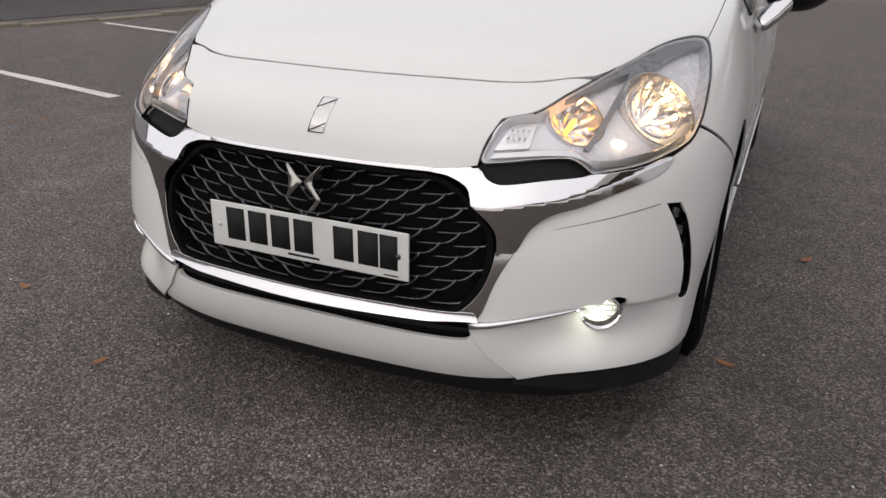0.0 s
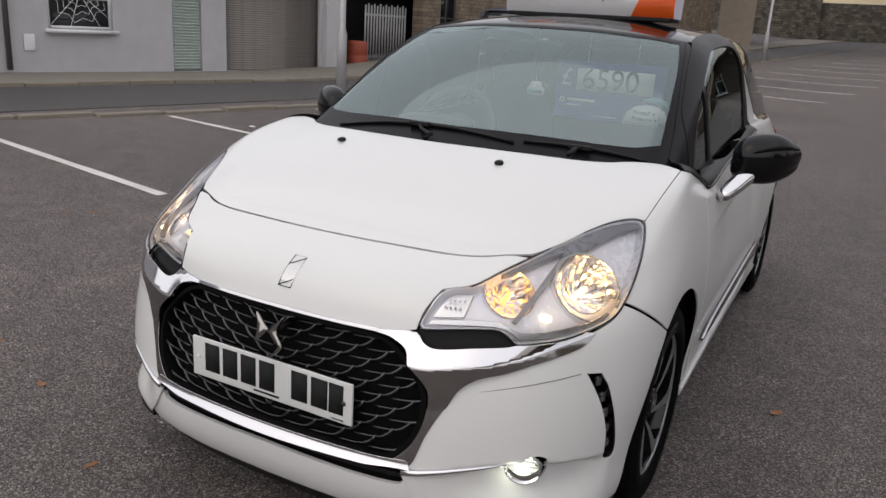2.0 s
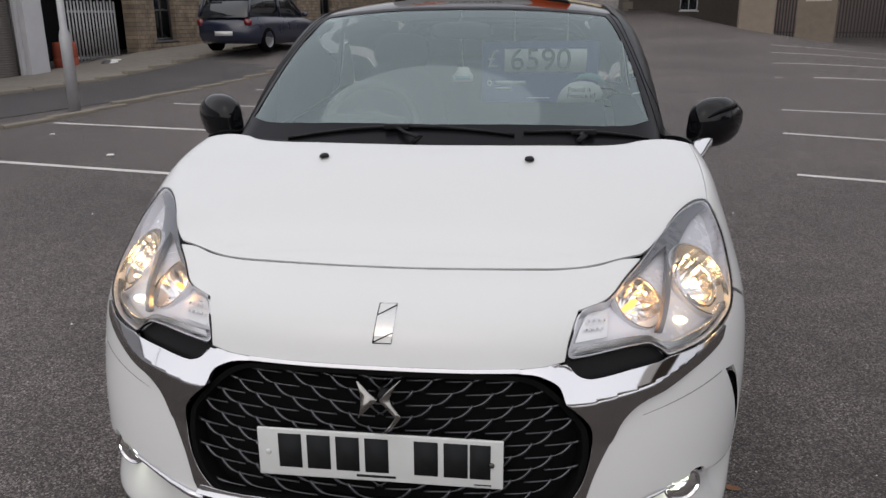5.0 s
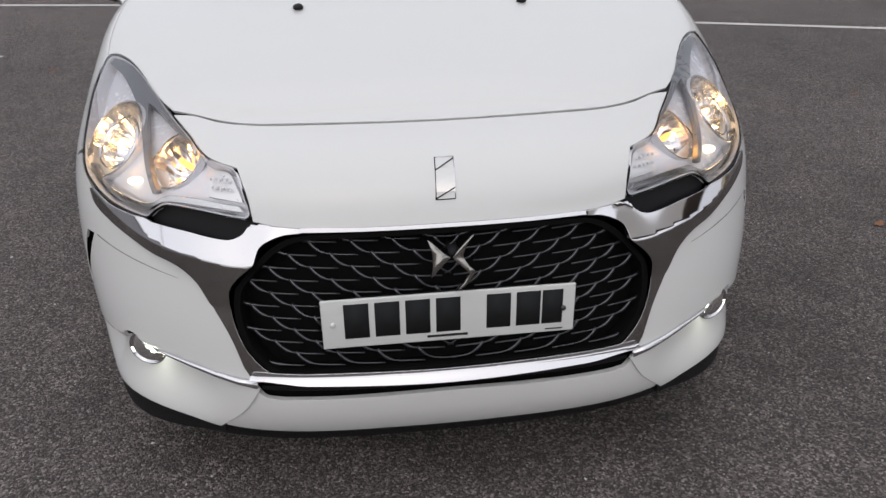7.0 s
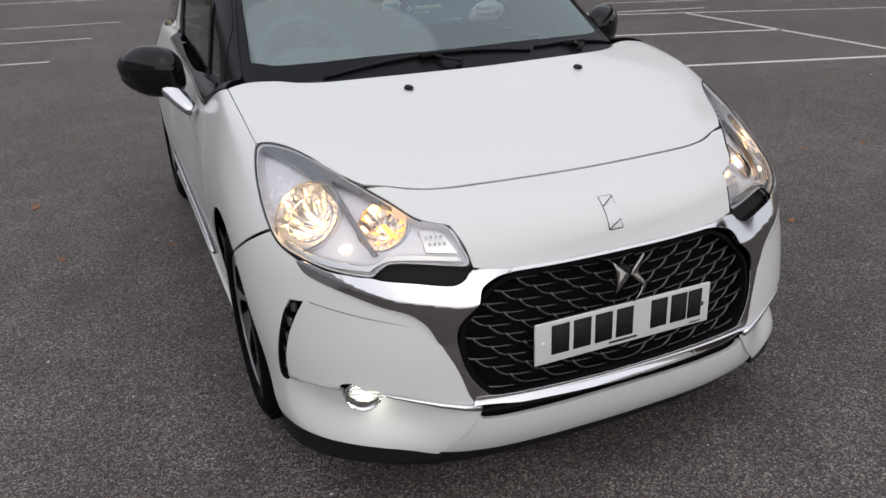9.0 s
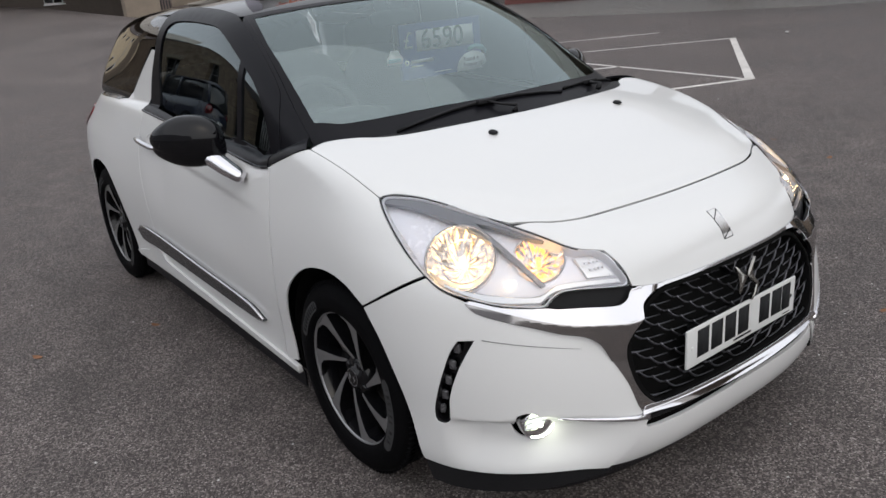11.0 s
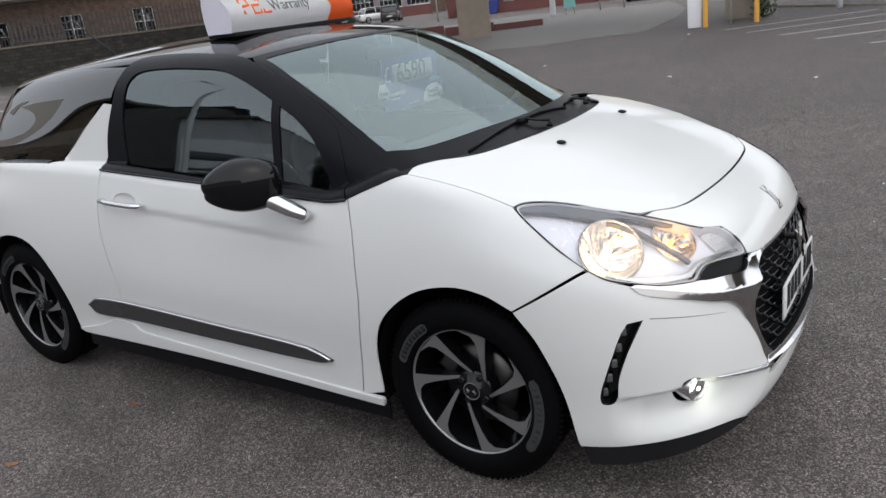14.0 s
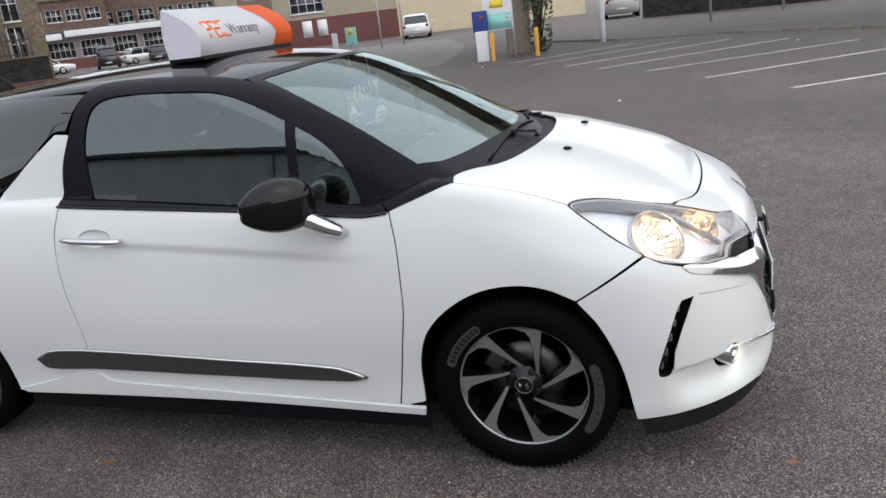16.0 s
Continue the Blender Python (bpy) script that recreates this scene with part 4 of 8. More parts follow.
# badge on the nose: a chrome frame crossed by two slants
BADGE = [(-0.018, 0.720), (0.021, 0.720), (0.025, 0.786), (-0.013, 0.786)]
for a, b, mt in ((0, 1, GLOSS_BLACK), (1, 2, CHROME), (2, 3, CHROME), (3, 0, GLOSS_BLACK)):
    bm = bmesh.new()
    tube(bm, on_skin([tuple(np.array(BADGE[a]) * (1 - t) + np.array(BADGE[b]) * t) for t in (0, 0.25, 0.5, 0.75, 1)], -0.0012), 0.0011, 6)
    part("badge_line", bm, mt, car)
for a, b in (((-0.0145, 0.768), (0.0245, 0.784)), ((-0.0175, 0.722), (0.022, 0.740))):
    bm = bmesh.new()
    tube(bm, on_skin([(a[0] + (b[0] - a[0]) * t, a[1] + (b[1] - a[1]) * t) for t in (0, 0.25, 0.5, 0.75, 1)], -0.0020), 0.0013, 6)
    part("badge_line", bm, GLOSS_BLACK, car)
panel("badge", SATIN_CHROME, car, [(x, 0.05, z, 1) for x, z in BADGE], "screen", lift=0.0012, thick=0.001, step=0.012)

# headlamps
def aim(centre, way):
    """Places a shape turned round +y, mouth at y = 0 towards -y, so that it opens along way."""
    y = -Vector(way).normalized()
    x = y.cross(Vector((0, 0, 1))).normalized()
    return Matrix.Translation(centre) @ Matrix((x, y, x.cross(y))).transposed().to_4x4()


def ring_on(centre, way, r, n=36):
    m = aim(centre, way)
    return [tuple(m @ Vector((r * math.cos(2 * math.pi * k / n), 0, r * math.sin(2 * math.pi * k / n)))) for k in range(n)]


def shrunk(pts, k, kz):
    return [(x + (0.60 - x) * k, y + (0.25 - y) * k, z + (0.775 - z) * kz) for x, y, z, *_ in pts]


MAIN = ((0.690, 0.336, 0.777), (0.58, -0.50, 0.64), 0.088)
TURN = ((0.538, 0.208, 0.763), (0.50, -0.52, 0.69), 0.064)
for s in (-1, 1):
    lamp = panel("headlamp", LAMP_WHITE, car, LAMP, "corner", side=s, lift=-0.034, thick=0, step=0.014, holes=[ring_on(MAIN[0], MAIN[1], MAIN[2]), ring_on(TURN[0], TURN[1], TURN[2])], label="clear headlamp lit warm white")
    panel("lamp_seal", GLOSS_BLACK, lamp, LAMP, "corner", side=s, lift=0.0, thick=0.006, step=0.012, holes=[shrunk(LAMP, 0.010, 0.018)])
    panel("lamp_wall", LAMP_WHITE, lamp, shrunk(LAMP, 0.012, 0.022), "corner", side=s, lift=-0.004, thick=0.034, step=0.012, holes=[shrunk(LAMP, 0.026, 0.045)], label="silver inner edge")
    panel("lamp_brow", LAMP_GREY, lamp, [(0.738, 0.587, 0.887, 1), (0.732, 0.590, 0.897), (0.709, 0.566, 0.901), (0.662, 0.500, 0.889), (0.615, 0.406, 0.870), (0.549, 0.279, 0.832), (0.510, 0.214, 0.809, 1), (0.53, 0.235, 0.814), (0.590, 0.330, 0.844),
          (0.615, 0.363, 0.853, 1), (0.607, 0.283, 0.813), (0.594, 0.205, 0.765), (0.575, 0.147, 0.720, 1), (0.583, 0.152, 0.715, 1), (0.604, 0.201, 0.761), (0.620, 0.285, 0.811), (0.640, 0.363, 0.846), (0.69, 0.49, 0.880)], "corner", side=s, lift=-0.010, thick=0.014, step=0.012, label="smoky grey bezel")
    panel("lamp_tray", SATIN_CHROME, lamp, [(0.398, 0.06, 0.700, 1), (0.545, 0.112, 0.712), (0.575, 0.13, 0.703), (0.600, 0.14, 0.684, 1), (0.683, 0.2, 0.692), (0.727, 0.255, 0.706), (0.760, 0.325, 0.727, 1), (0.757, 0.325, 0.732, 1), (0.72, 0.26, 0.714), (0.64, 0.17, 0.700), (0.595, 0.140, 0.700), (0.55, 0.125, 0.719), (0.405, 0.07, 0.708, 1)], "corner",
          side=s, lift=-0.010, thick=0.02, step=0.012, label="bright silver lower edge")
    for (c, way, r), deep, name in ((MAIN, 0.075, "main_reflector"), (TURN, 0.055, "indicator_reflector")):
        m = aim((s * c[0], c[1], c[2]), (s * way[0], way[1], way[2]))
        big = r > 0.07
        # faceted bowl
        bm = bmesh.new()
        n = 40 if big else 28
        spin(bm, [(-0.004, r * 1.02)] + [(deep * (1 - (k / 6) ** 2.2), r * k / 6) for k in (6, 5, 4, 3, 2, 1)] + [(deep * 1.02, 0.002)], (0, 0, 0), "y", n)
        for j, v in enumerate(bm.verts):
            k = math.hypot(v.co.x, v.co.z) / r
            if 0.1 < k < 0.95:
                v.co.y += 0.0022 * k * (1 if (j % n) % 2 else -1) + 0.0016 * math.sin(j * 2.4)
        bmesh.ops.transform(bm, matrix=m, verts=bm.verts)
        dish = part(name, bm, REFLECTOR, lamp, "faceted mirror bowl", smooth=False)
        # rings round the mouth
        for a, b, y, mt, nm in ((0.985, 1.045, -0.003, SATIN_CHROME, "bowl_ring"), (1.045, 1.075, -0.001, LAMP_WHITE, "bowl_edge")):
            bm = bmesh.new()
            spin(bm, [(y + 0.010, r * a), (y - 0.003, r * (a + 0.012)), (y - 0.004, r * (a + b) / 2), (y - 0.002, r * (b - 0.01)), (y + 0.012, r * b)], (0, 0, 0), "y", 56)
            bmesh.ops.transform(bm, matrix=m, verts=bm.verts)
            part(nm, bm, mt, dish)
        if big:
            # inner lens ring, set aside towards the car's middle
            bm = bmesh.new()
            spin(bm, [(0.004, 0.058), (-0.002, 0.060), (0.006, 0.0625)], (-s * 0.010, 0, -0.004), "y", 48)
            bmesh.ops.transform(bm, matrix=m, verts=bm.verts)
            part("lens_ring", bm, CHROME, dish)
        # bulb, its shield, and the lower apron of the bowl
        bm = bmesh.new()
        spin(bm, [(-0.012, 0.0005), (-0.010, 0.005), (0.0, 0.007), (0.018, 0.007), (deep * 0.8, 0.006)], (0, deep * 0.25, 0.004), "y", 14)
        bmesh.ops.transform(bm, matrix=m, verts=bm.verts)
        part("bulb", bm, WARM if big else AMBER, dish)
        shine = new("lamp_light", bpy.data.lights.new("lamp_light", "POINT"))
        shine.data.energy, shine.data.color, shine.data.shadow_soft_size = (0.13, (1.0, 0.64, 0.26), 0.010) if big else (0.075, (1.0, 0.50, 0.14), 0.008)
        shine.matrix_world = m @ Matrix.Translation((0, -0.010 if big else 0.002, -0.012))
        bm = bmesh.new()
        k0, k1 = (200, 345) if big else (195, 330)
        rows = []
        for i in range(15):
            a = radians(k0 + (k1 - k0) * i / 14)
            w = math.sin(math.pi * i / 14) ** 0.7
            rows.append([bm.verts.new((math.cos(a) * q, y, math.sin(a) * q)) for q, y in ((r * 0.96, 0.004), (r * (0.96 - 0.16 * w), 0.011), (r * (0.96 - 0.32 * w), 0.022))])
        for p, q in zip(rows, rows[1:]):
            for i in range(2):
                bm.faces.new((p[i], q[i], q[i + 1], p[i + 1]))
        bmesh.ops.transform(bm, matrix=m, verts=bm.verts)
        part("lower_apron", bm, REFLECTOR_SOFT, dish)
    # glowing spot in place of the main bulb's reflection low in the bowl
    bm = bmesh.new()
    q = on_skin([(s * 0.632, 0.722)], 0.030)[0]
    spin(bm, [(-0.008, 0.0005), (-0.006, 0.009), (0.0, 0.012), (0.006, 0.010), (0.010, 0.001)], q, "y", 18)
    bmesh.ops.scale(bm, vec=(1.4, 1, 0.8), space=Matrix.Translation(-q), verts=bm.verts)
    part("side_bulb", bm, BULB_GLINT, lamp, "warm glowing spot standing in for the bulb reflection")
    box_ = panel("marker_box", REFLECTOR_SOFT, lamp, [(0.470, 0.145, 0.772, 1), (0.429, 0.126, 0.768), (0.415, 0.10, 0.750), (0.402, 0.071, 0.718, 1), (0.470, 0.100, 0.724, 1)], "corner", side=s, lift=-0.024, thick=0.008, step=0.014, label="smoked marker lamp section")
    for row in range(2):
        for k in range(4):
            q = on_skin([(s * (0.424 + 0.011 * k + 0.004 * row), 0.738 + 0.014 * row)], 0.019)[0]
            bm = bmesh.new()
            box(bm, q - Vector((0.0025, 0.003, 0.003)), q + Vector((0.0025, 0.003, 0.003)), 0.001)
            part("marker_optic", bm, LAMP_WHITE, box_)
    # running lamps: a dark slot with five optics
    slot = panel("running_lamp", GLOSS_BLACK, car, DRL, "corner", side=s, lift=-0.034, thick=0, step=0.014, label="slim black daytime running lamp with five optics")
    panel("slot_rim", GLOSS_BLACK, slot, DRL, "corner", side=s, lift=-0.002, thick=0.026, step=0.01, holes=[[(x + (0.775 - x) * 0.14, y + (0.292 - y) * 0.14, z + (0.475 - z) * 0.035) for x, y, z, *_ in DRL]])
    for k in range(5):
        t = k / 4
        zz = 0.568 - 0.185 * t
        xx = 0.773 + 0.026 * t - 0.012 * (t - 0.4) ** 2
        pq, _ = cast(lambda x, y, z: lower(x, y, z) + 0.019, np.array([(xx + 0.5, 0.273 + 0.054 * t - 0.5, zz)]), np.array((-0.7071, 0.7071, 0.0)), 0, 1.5, 200)
        q = Vector(pq[0])
        bm = bmesh.new()
        box(bm, (-0.009, -0.005, -0.013), (0.009, 0.005, 0.012), 0.004, Matrix.Translation((s * q.x, q.y, q.z)) @ Matrix.Rotation(s * radians(62), 4, "Z"))
        part("led_optic", bm, LED, slot)
    # shade line of the bumper pad's crease, drawn as a thin grey rod
    bm = bmesh.new()
    tube(bm, on_skin([(s * x, 0.601 - 0.20 * (0.736 - x) + 0.003) for x in (0.734, 0.72, 0.70, 0.68, 0.66, 0.64, 0.62, 0.60, 0.58, 0.545)], -0.0003), [0.0014, 0.0014, 0.0014, 0.0013, 0.0013, 0.0012, 0.0011, 0.001, 0.0008, 0.0004], 6)
    part("pad_crease", bm, CREASE_SHADE, car)
    # fog lamp
    q = on_skin([(s * 0.648, 0.366)], 0.0)[0]
    m = Matrix.Translation(q + Vector((0, -0.016, 0.005))) @ Matrix.Rotation(s * radians(20), 4, "Z") @ Matrix.Diagonal((1.08, 1, 1.02, 1))
    def turned(profile, n, centre=(0, 0, 0)):
        bm = spin(bmesh.new(), profile, centre, "y", n)
        bmesh.ops.transform(bm, matrix=m, verts=bm.verts)
        return bm
    fog = part("fog_lamp", turned([(0.0, 0.0365), (-0.004, 0.038), (-0.005, 0.040), (-0.002, 0.042), (0.04, 0.0435)], 40), CHROME, car, "round fog lamp lit pale white in a chrome ring")
    part("fog_reflector", turned([(0.002, 0.0365), (0.010, 0.033), (0.020, 0.025), (0.027, 0.014), (0.029, 0.001)], 12), REFLECTOR, fog, smooth=False)
    for k in range(3):
        bm = bmesh.new()
        z = 0.016 - 0.013 * k
        w = math.sqrt(0.035**2 - z * z)
        box(bm, (-w, 0.001, z - 0.0018), (w, 0.006, z + 0.0018), 0.001, m)
        part("fog_flute", bm, LAMP_WHITE, fog)
    part("fog_bulb", turned([(0.003, 0.0005), (0.005, 0.013), (0.012, 0.019), (0.022, 0.012)], 16), FOG_GLOW, fog)
    beam = new("fog_light", bpy.data.lights.new("fog_light", "POINT"))
    beam.data.energy, beam.data.color, beam.data.shadow_soft_size = 0.085, (0.95, 1.0, 0.80), 0.010
    beam.matrix_world = m @ Matrix.Translation((-s * 0.012, -0.034, -0.016))
    part("fog_lens", turned([(-0.011, 0.0005), (-0.010, 0.014), (-0.006, 0.028), (0.0, 0.0368)], 36), CLEAR, fog).visible_shadow = False

# ---- dark shells behind the panels, so that gaps read dark ----
panel("inner_shell", LINER, car, [(0, 0.06, 0.70), (0.36, 0.09, 0.70), (0.40, 0.14, 0.78), (0.52, 0.26, 0.83), (0.60, 0.40, 0.87), (0.70, 0.60, 0.9), (0.735, 0.75, 0.93), (0.735, 0.95, 0.97), (0.6, 0.98, 0.99), (0.3, 0.98, 1.0), (0, 0.98, 1.0)], "top", whole=True, lift=-0.03, thick=0, step=0.04)
for s in (-1, 1):
    panel("inner_side", LINER, car, [(0.80, 1.14, 0.90, 1), (0.82, 1.12, 0.20, 1), (0.82, 2.88, 0.22, 1), (0.84, 2.95, 0.5), (0.84, 3.1, 0.66), (0.84, 3.3, 0.68), (0.83, 3.5, 0.58), (0.8, 3.58, 0.3, 1), (0.8, 3.66, 0.3, 1), (0.75, 3.66, 0.9, 1), (0.77, 2.6, 0.97, 1), (0.78, 1.7, 0.93)], "side", side=s, lift=-0.02, thick=0, step=0.05)
    panel("inner_corner", LINER, car, [(0.82, 0.60, 0.64), (0.80, 0.48, 0.42), (0.78, 0.40, 0.20, 1), (0.66, 0.16, 0.20), (0.46, 0.05, 0.2, 1), (0.46, 0.03, 0.60), (0.60, 0.12, 0.66), (0.74, 0.28, 0.70), (0.76, 0.40, 0.74)], "corner", side=s, lift=-0.06, thick=0, step=0.04)
    # wheel housings
    for y in (0.776, 3.24):
        bm = bmesh.new()
        prof = [(s * 0.812, 0.374), (s * 0.60, 0.370), (s * 0.52, 0.33), (s * 0.50, 0.0)]
        spin(bm, prof, (0, y, 0.312), "x", 48)
        bmesh.ops.delete(bm, geom=[v for v in bm.verts if v.co.z < 0.20], context="VERTS")
        for v in bm.verts:
            if abs(v.co.x) > 0.8 and y < 1:
                v.co.y = y + (v.co.y - y) * 0.965
        part("wheel_housing", bm, LINER, car)
bm = bmesh.new()
box(bm, (-0.70, 0.35, 0.17), (0.70, 3.55, 0.22), 0.02)
part("underbody", bm, LINER, car)

# ---- wheels ----
def glyphs(text, size, extrude=0.0004):
    """A mesh of letters in the built-in font, lying in the x-z plane, centred."""
    c = bpy.data.curves.new("text", "FONT")
    c.body, c.size, c.extrude, c.align_x, c.align_y = text, size, extrude, "CENTER", "CENTER"
    o = new("text", c)
    me = bpy.data.meshes.new_from_object(o.evaluated_get(bpy.context.evaluated_depsgraph_get()))
    bpy.data.objects.remove(o)
    bpy.data.curves.remove(c)
    me.transform(Matrix.Rotation(radians(90), 4, "X"))
    return me


def letters(name, text, size, material, parent, m, label=""):
    me = glyphs(text, size)
    me.transform(m)
    me.materials.append(material)
    ob = new(name, me)
    ob.parent = parent
    if label:
        ob["label"] = label
    return ob


def wheel_parts(holder):
    """Alloy wheel facing -x, its centre at the origin of the holder."""
    # tyre: sidewalls, shoulders and a grooved tread
    bm = bmesh.new()
    prof = [(-0.080, 0.214), (-0.092, 0.219), (-0.099, 0.230), (-0.1015, 0.246), (-0.1005, 0.262), (-0.098, 0.276), (-0.0965, 0.2775), (-0.093, 0.290), (-0.084, 0.302), (-0.072, 0.3085), (-0.060, 0.310), (-0.0585, 0.3035), (-0.051, 0.3035), (-0.0495, 0.3105), (-0.020, 0.3115),
            (-0.0185, 0.3045), (-0.010, 0.3045), (-0.0085, 0.3115), (0.030, 0.311), (0.072, 0.3085), (0.090, 0.295), (0.099, 0.26), (0.095, 0.22), (0.08, 0.208)]
    spin(bm, prof, axis="x", sides=96)
    tyre = part("tyre", bm, RUBBER, holder, "black rubber tyre with raised sidewall lettering")
    for k in range(96):
        a = 2 * math.pi * k / 96
        bm = bmesh.new()
        box(bm, (-0.0955, -0.0025, 0.286), (-0.066, 0.0025, 0.3105), 0, Matrix.Rotation(a, 4, "X") @ Matrix.Rotation(0.06, 4, "Y"))
        if k == 0:
            block = part("tread_block", bm, RUBBER, tyre)
        else:
            bm.free()
            o = new("tread_block", block.data)
            o.parent, o.matrix_basis = tyre, Matrix.Rotation(a, 4, "X")
    # pale moulded bands, with lettering
    for a0, a1 in ((18, 60), (158, 217)):
        bm = bmesh.new()
        inner, outer = [], []
        for k in range(17):
            a = radians(a0 + (a1 - a0) * k / 16)
            taper = 0.008 * (k in (0, 16))
            inner.append(bm.verts.new((-0.1024, math.cos(a) * (0.234 + taper), math.sin(a) * (0.234 + taper))))
            outer.append(bm.verts.new((-0.1012, math.cos(a) * (0.266 - taper), math.sin(a) * (0.266 - taper))))
        for k in range(16):
            bm.faces.new((inner[k], inner[k + 1], outer[k + 1], outer[k]))
        part("sidewall_band", bm, SIDEWALL, tyre, "pale moulded band on the tyre wall")
    for k in range(9):
        a = radians(57 - 4.2 * k)
        bm = bmesh.new()
        box(bm, (-0.1032, -0.0065, 0.240), (-0.1018, 0.0065, 0.259), 0, Matrix.Rotation(a - radians(90), 4, "X"))
        part("lettering_bar", bm, PRINT, tyre)
    for k, ch in enumerate("195/55 R16"):
        a = radians(165 + 4.7 * k)
        if ch != " ":
            letters("size_letter", ch, 0.024, PRINT, tyre, Matrix.Rotation(a - radians(90), 4, "X") @ Matrix.Translation((-0.1032, 0, 0.250)) @ Matrix.Rotation(radians(-90), 4, "Z"))
    # rim barrel and lip
    bm = bmesh.new()
    spin(bm, [(-0.078, 0.200), (-0.084, 0.2035), (-0.0855, 0.208), (-0.083, 0.213), (-0.07, 0.214), (0.08, 0.21), (0.08, 0.2)], axis="x", sides=96)
    part("rim_lip", bm, GLOSS_BLACK, holder, "gloss black lip with a machined edge")
    bm = bmesh.new()
    spin(bm, [(-0.0800, 0.2005), (-0.0850, 0.2030), (-0.0858, 0.2060), (-0.0845, 0.2075)], axis="x", sides=96)
    part("rim_edge", bm, ALLOY, holder, "machined alloy edge")
    bm = bmesh.new()
    spin(bm, [(-0.082, 0.2035), (-0.060, 0.197), (-0.01, 0.188), (0.08, 0.186)], axis="x", sides=64)
    part("rim_barrel", bm, GLOSS_BLACK, holder)
    # seven straight spokes set aside from the hub, flaring to one side at the rim
    def spoke(grow, top, low, bmx):
        lead = [(0.040, 0.045), (0.085, 0.0455), (0.130, 0.047), (0.165, 0.049), (0.1985, 0.051)]
        trail = [(0.2075, -0.052), (0.1955, -0.040), (0.187, 0.000), (0.168, 0.016), (0.130, 0.0255), (0.085, 0.032), (0.040, 0.0365)]
        ring = [(r, w + grow) for r, w in lead] + [(r, w - grow) for r, w in trail]
        dish = curve((0.04, 0.020), (0.09, 0.010), (0.15, 0.004), (0.20, 0.0))
        out, back = [], []
        for r, w in ring:
            k = min(1.0, 0.2045 / math.hypot(r, w))
            d = float(dish(r))
            out.append(bmx.verts.new((-0.0815 + d + top, -w * k, r * k)))
            back.append(bmx.verts.new((-0.0815 + d + low, -w * k, r * k)))
        n = len(out)
        strips = [(i, n - 1 - i) for i in range(5)]
        for (a, b), (c, d) in zip(strips, strips[1:]):
            bmx.faces.new((out[a], out[c], out[d], out[b]))
        bmx.faces.new((out[4], out[5], out[6], out[7]))
        for i in range(n):
            bmx.faces.new((out[i], back[i], back[(i + 1) % n], out[(i + 1) % n]))
        bmesh.ops.recalc_face_normals(bmx, faces=bmx.faces)
        return bmx
    face = body = None
    for k in range(7):
        m = Matrix.Rotation(2 * math.pi * k / 7 + radians(6), 4, "X")
        if face is None:
            body = part("spoke", spoke(0.0022, 0.0015, 0.045, bmesh.new()), GLOSS_BLACK, holder, "black spoke with machined face", smooth=False)
            face = part("spoke_face", spoke(0.0, 0.0, 0.003, bmesh.new()), ALLOY, body, smooth=False)
            body.matrix_basis = m
        else:
            b = new("spoke", body.data)
            b.parent, b.matrix_basis = holder, m
            b["label"] = "black spoke with machined face"
            f = new("spoke_face", face.data)
            f.parent = b
    bm = bmesh.new()
    spin(bm, [(-0.074, 0.0), (-0.074, 0.025), (-0.072, 0.0315), (-0.062, 0.034), (-0.060, 0.056), (-0.05, 0.066), (-0.01, 0.07)], axis="x", sides=40)
    hub = part("hub", bm, GLOSS_BLACK, holder)
    bm = bmesh.new()
    spin(bm, [(-0.0745, 0.0275), (-0.0755, 0.0285), (-0.0745, 0.0298)], axis="x", sides=40)
    part("cap_ring", bm, ALLOY, hub)
    for pts in ([(-0.018, 0.010), (-0.006, 0.0), (-0.018, -0.012)], [(0.018, 0.012), (0.002, 0.0), (0.012, -0.006), (0.006, -0.016), (0.018, -0.004), (0.008, 0.002)]):
        bm = bmesh.new()
        prism(bm, pts, 0.0012, Matrix.Translation((-0.0745, 0, 0)) @ Matrix.Rotation(radians(-90), 4, "Z") @ Matrix.Translation((0, -0.0012, 0)))
        part("cap_mark", bm, ALLOY, hub)
    for o in [c for c in holder.children if c.name.startswith(("rim", "spoke"))]:
        for q in (o, *o.children):
            if q.data.get("grown") is None:
                q.data["grown"] = 1
                q.data.transform(Matrix.Diagonal((1, 1.052, 1.052, 1)))
    for k in range(4):
        a = 2 * math.pi * (k + 0.35) / 4
        bm = bmesh.new()
        spin(bm, [(-0.054, 0.013), (-0.064, 0.012), (-0.066, 0.008), (-0.060, 0.0)], (0, 0.049 * math.cos(a), 0.049 * math.sin(a)), "x", 6)
        part("wheel_bolt", bm, GLOSS_BLACK, hub)
    bm = bmesh.new()
    spin(bm, [(-0.012, 0.07), (-0.012, 0.132), (0.008, 0.134), (0.008, 0.07)], axis="x", sides=48)
    part("brake_disc", bm, DISC, holder)
    bm = bmesh.new()
    box(bm, (-0.035, -0.045, 0.085), (0.03, 0.045, 0.150), 0.012, Matrix.Rotation(radians(-52), 4, "X"))
    part("brake_caliper", bm, DISC, holder, "bare metal brake caliper")


wheel = new("wheel")
wheel.parent = car
wheel.matrix_basis = Matrix.Translation((-0.735, 0.776, 0.3115))
wheel_parts(wheel)
for x, y, turn, face in ((-0.735, 3.240, 17, 0), (0.735, 0.776, 40, 180), (0.735, 3.240, 71, 180)):
    copy_thing(wheel, Matrix.Translation((x, y, 0.3115)) @ Matrix.Rotation(radians(face), 4, "Z") @ Matrix.Rotation(radians(turn), 4, "X"))

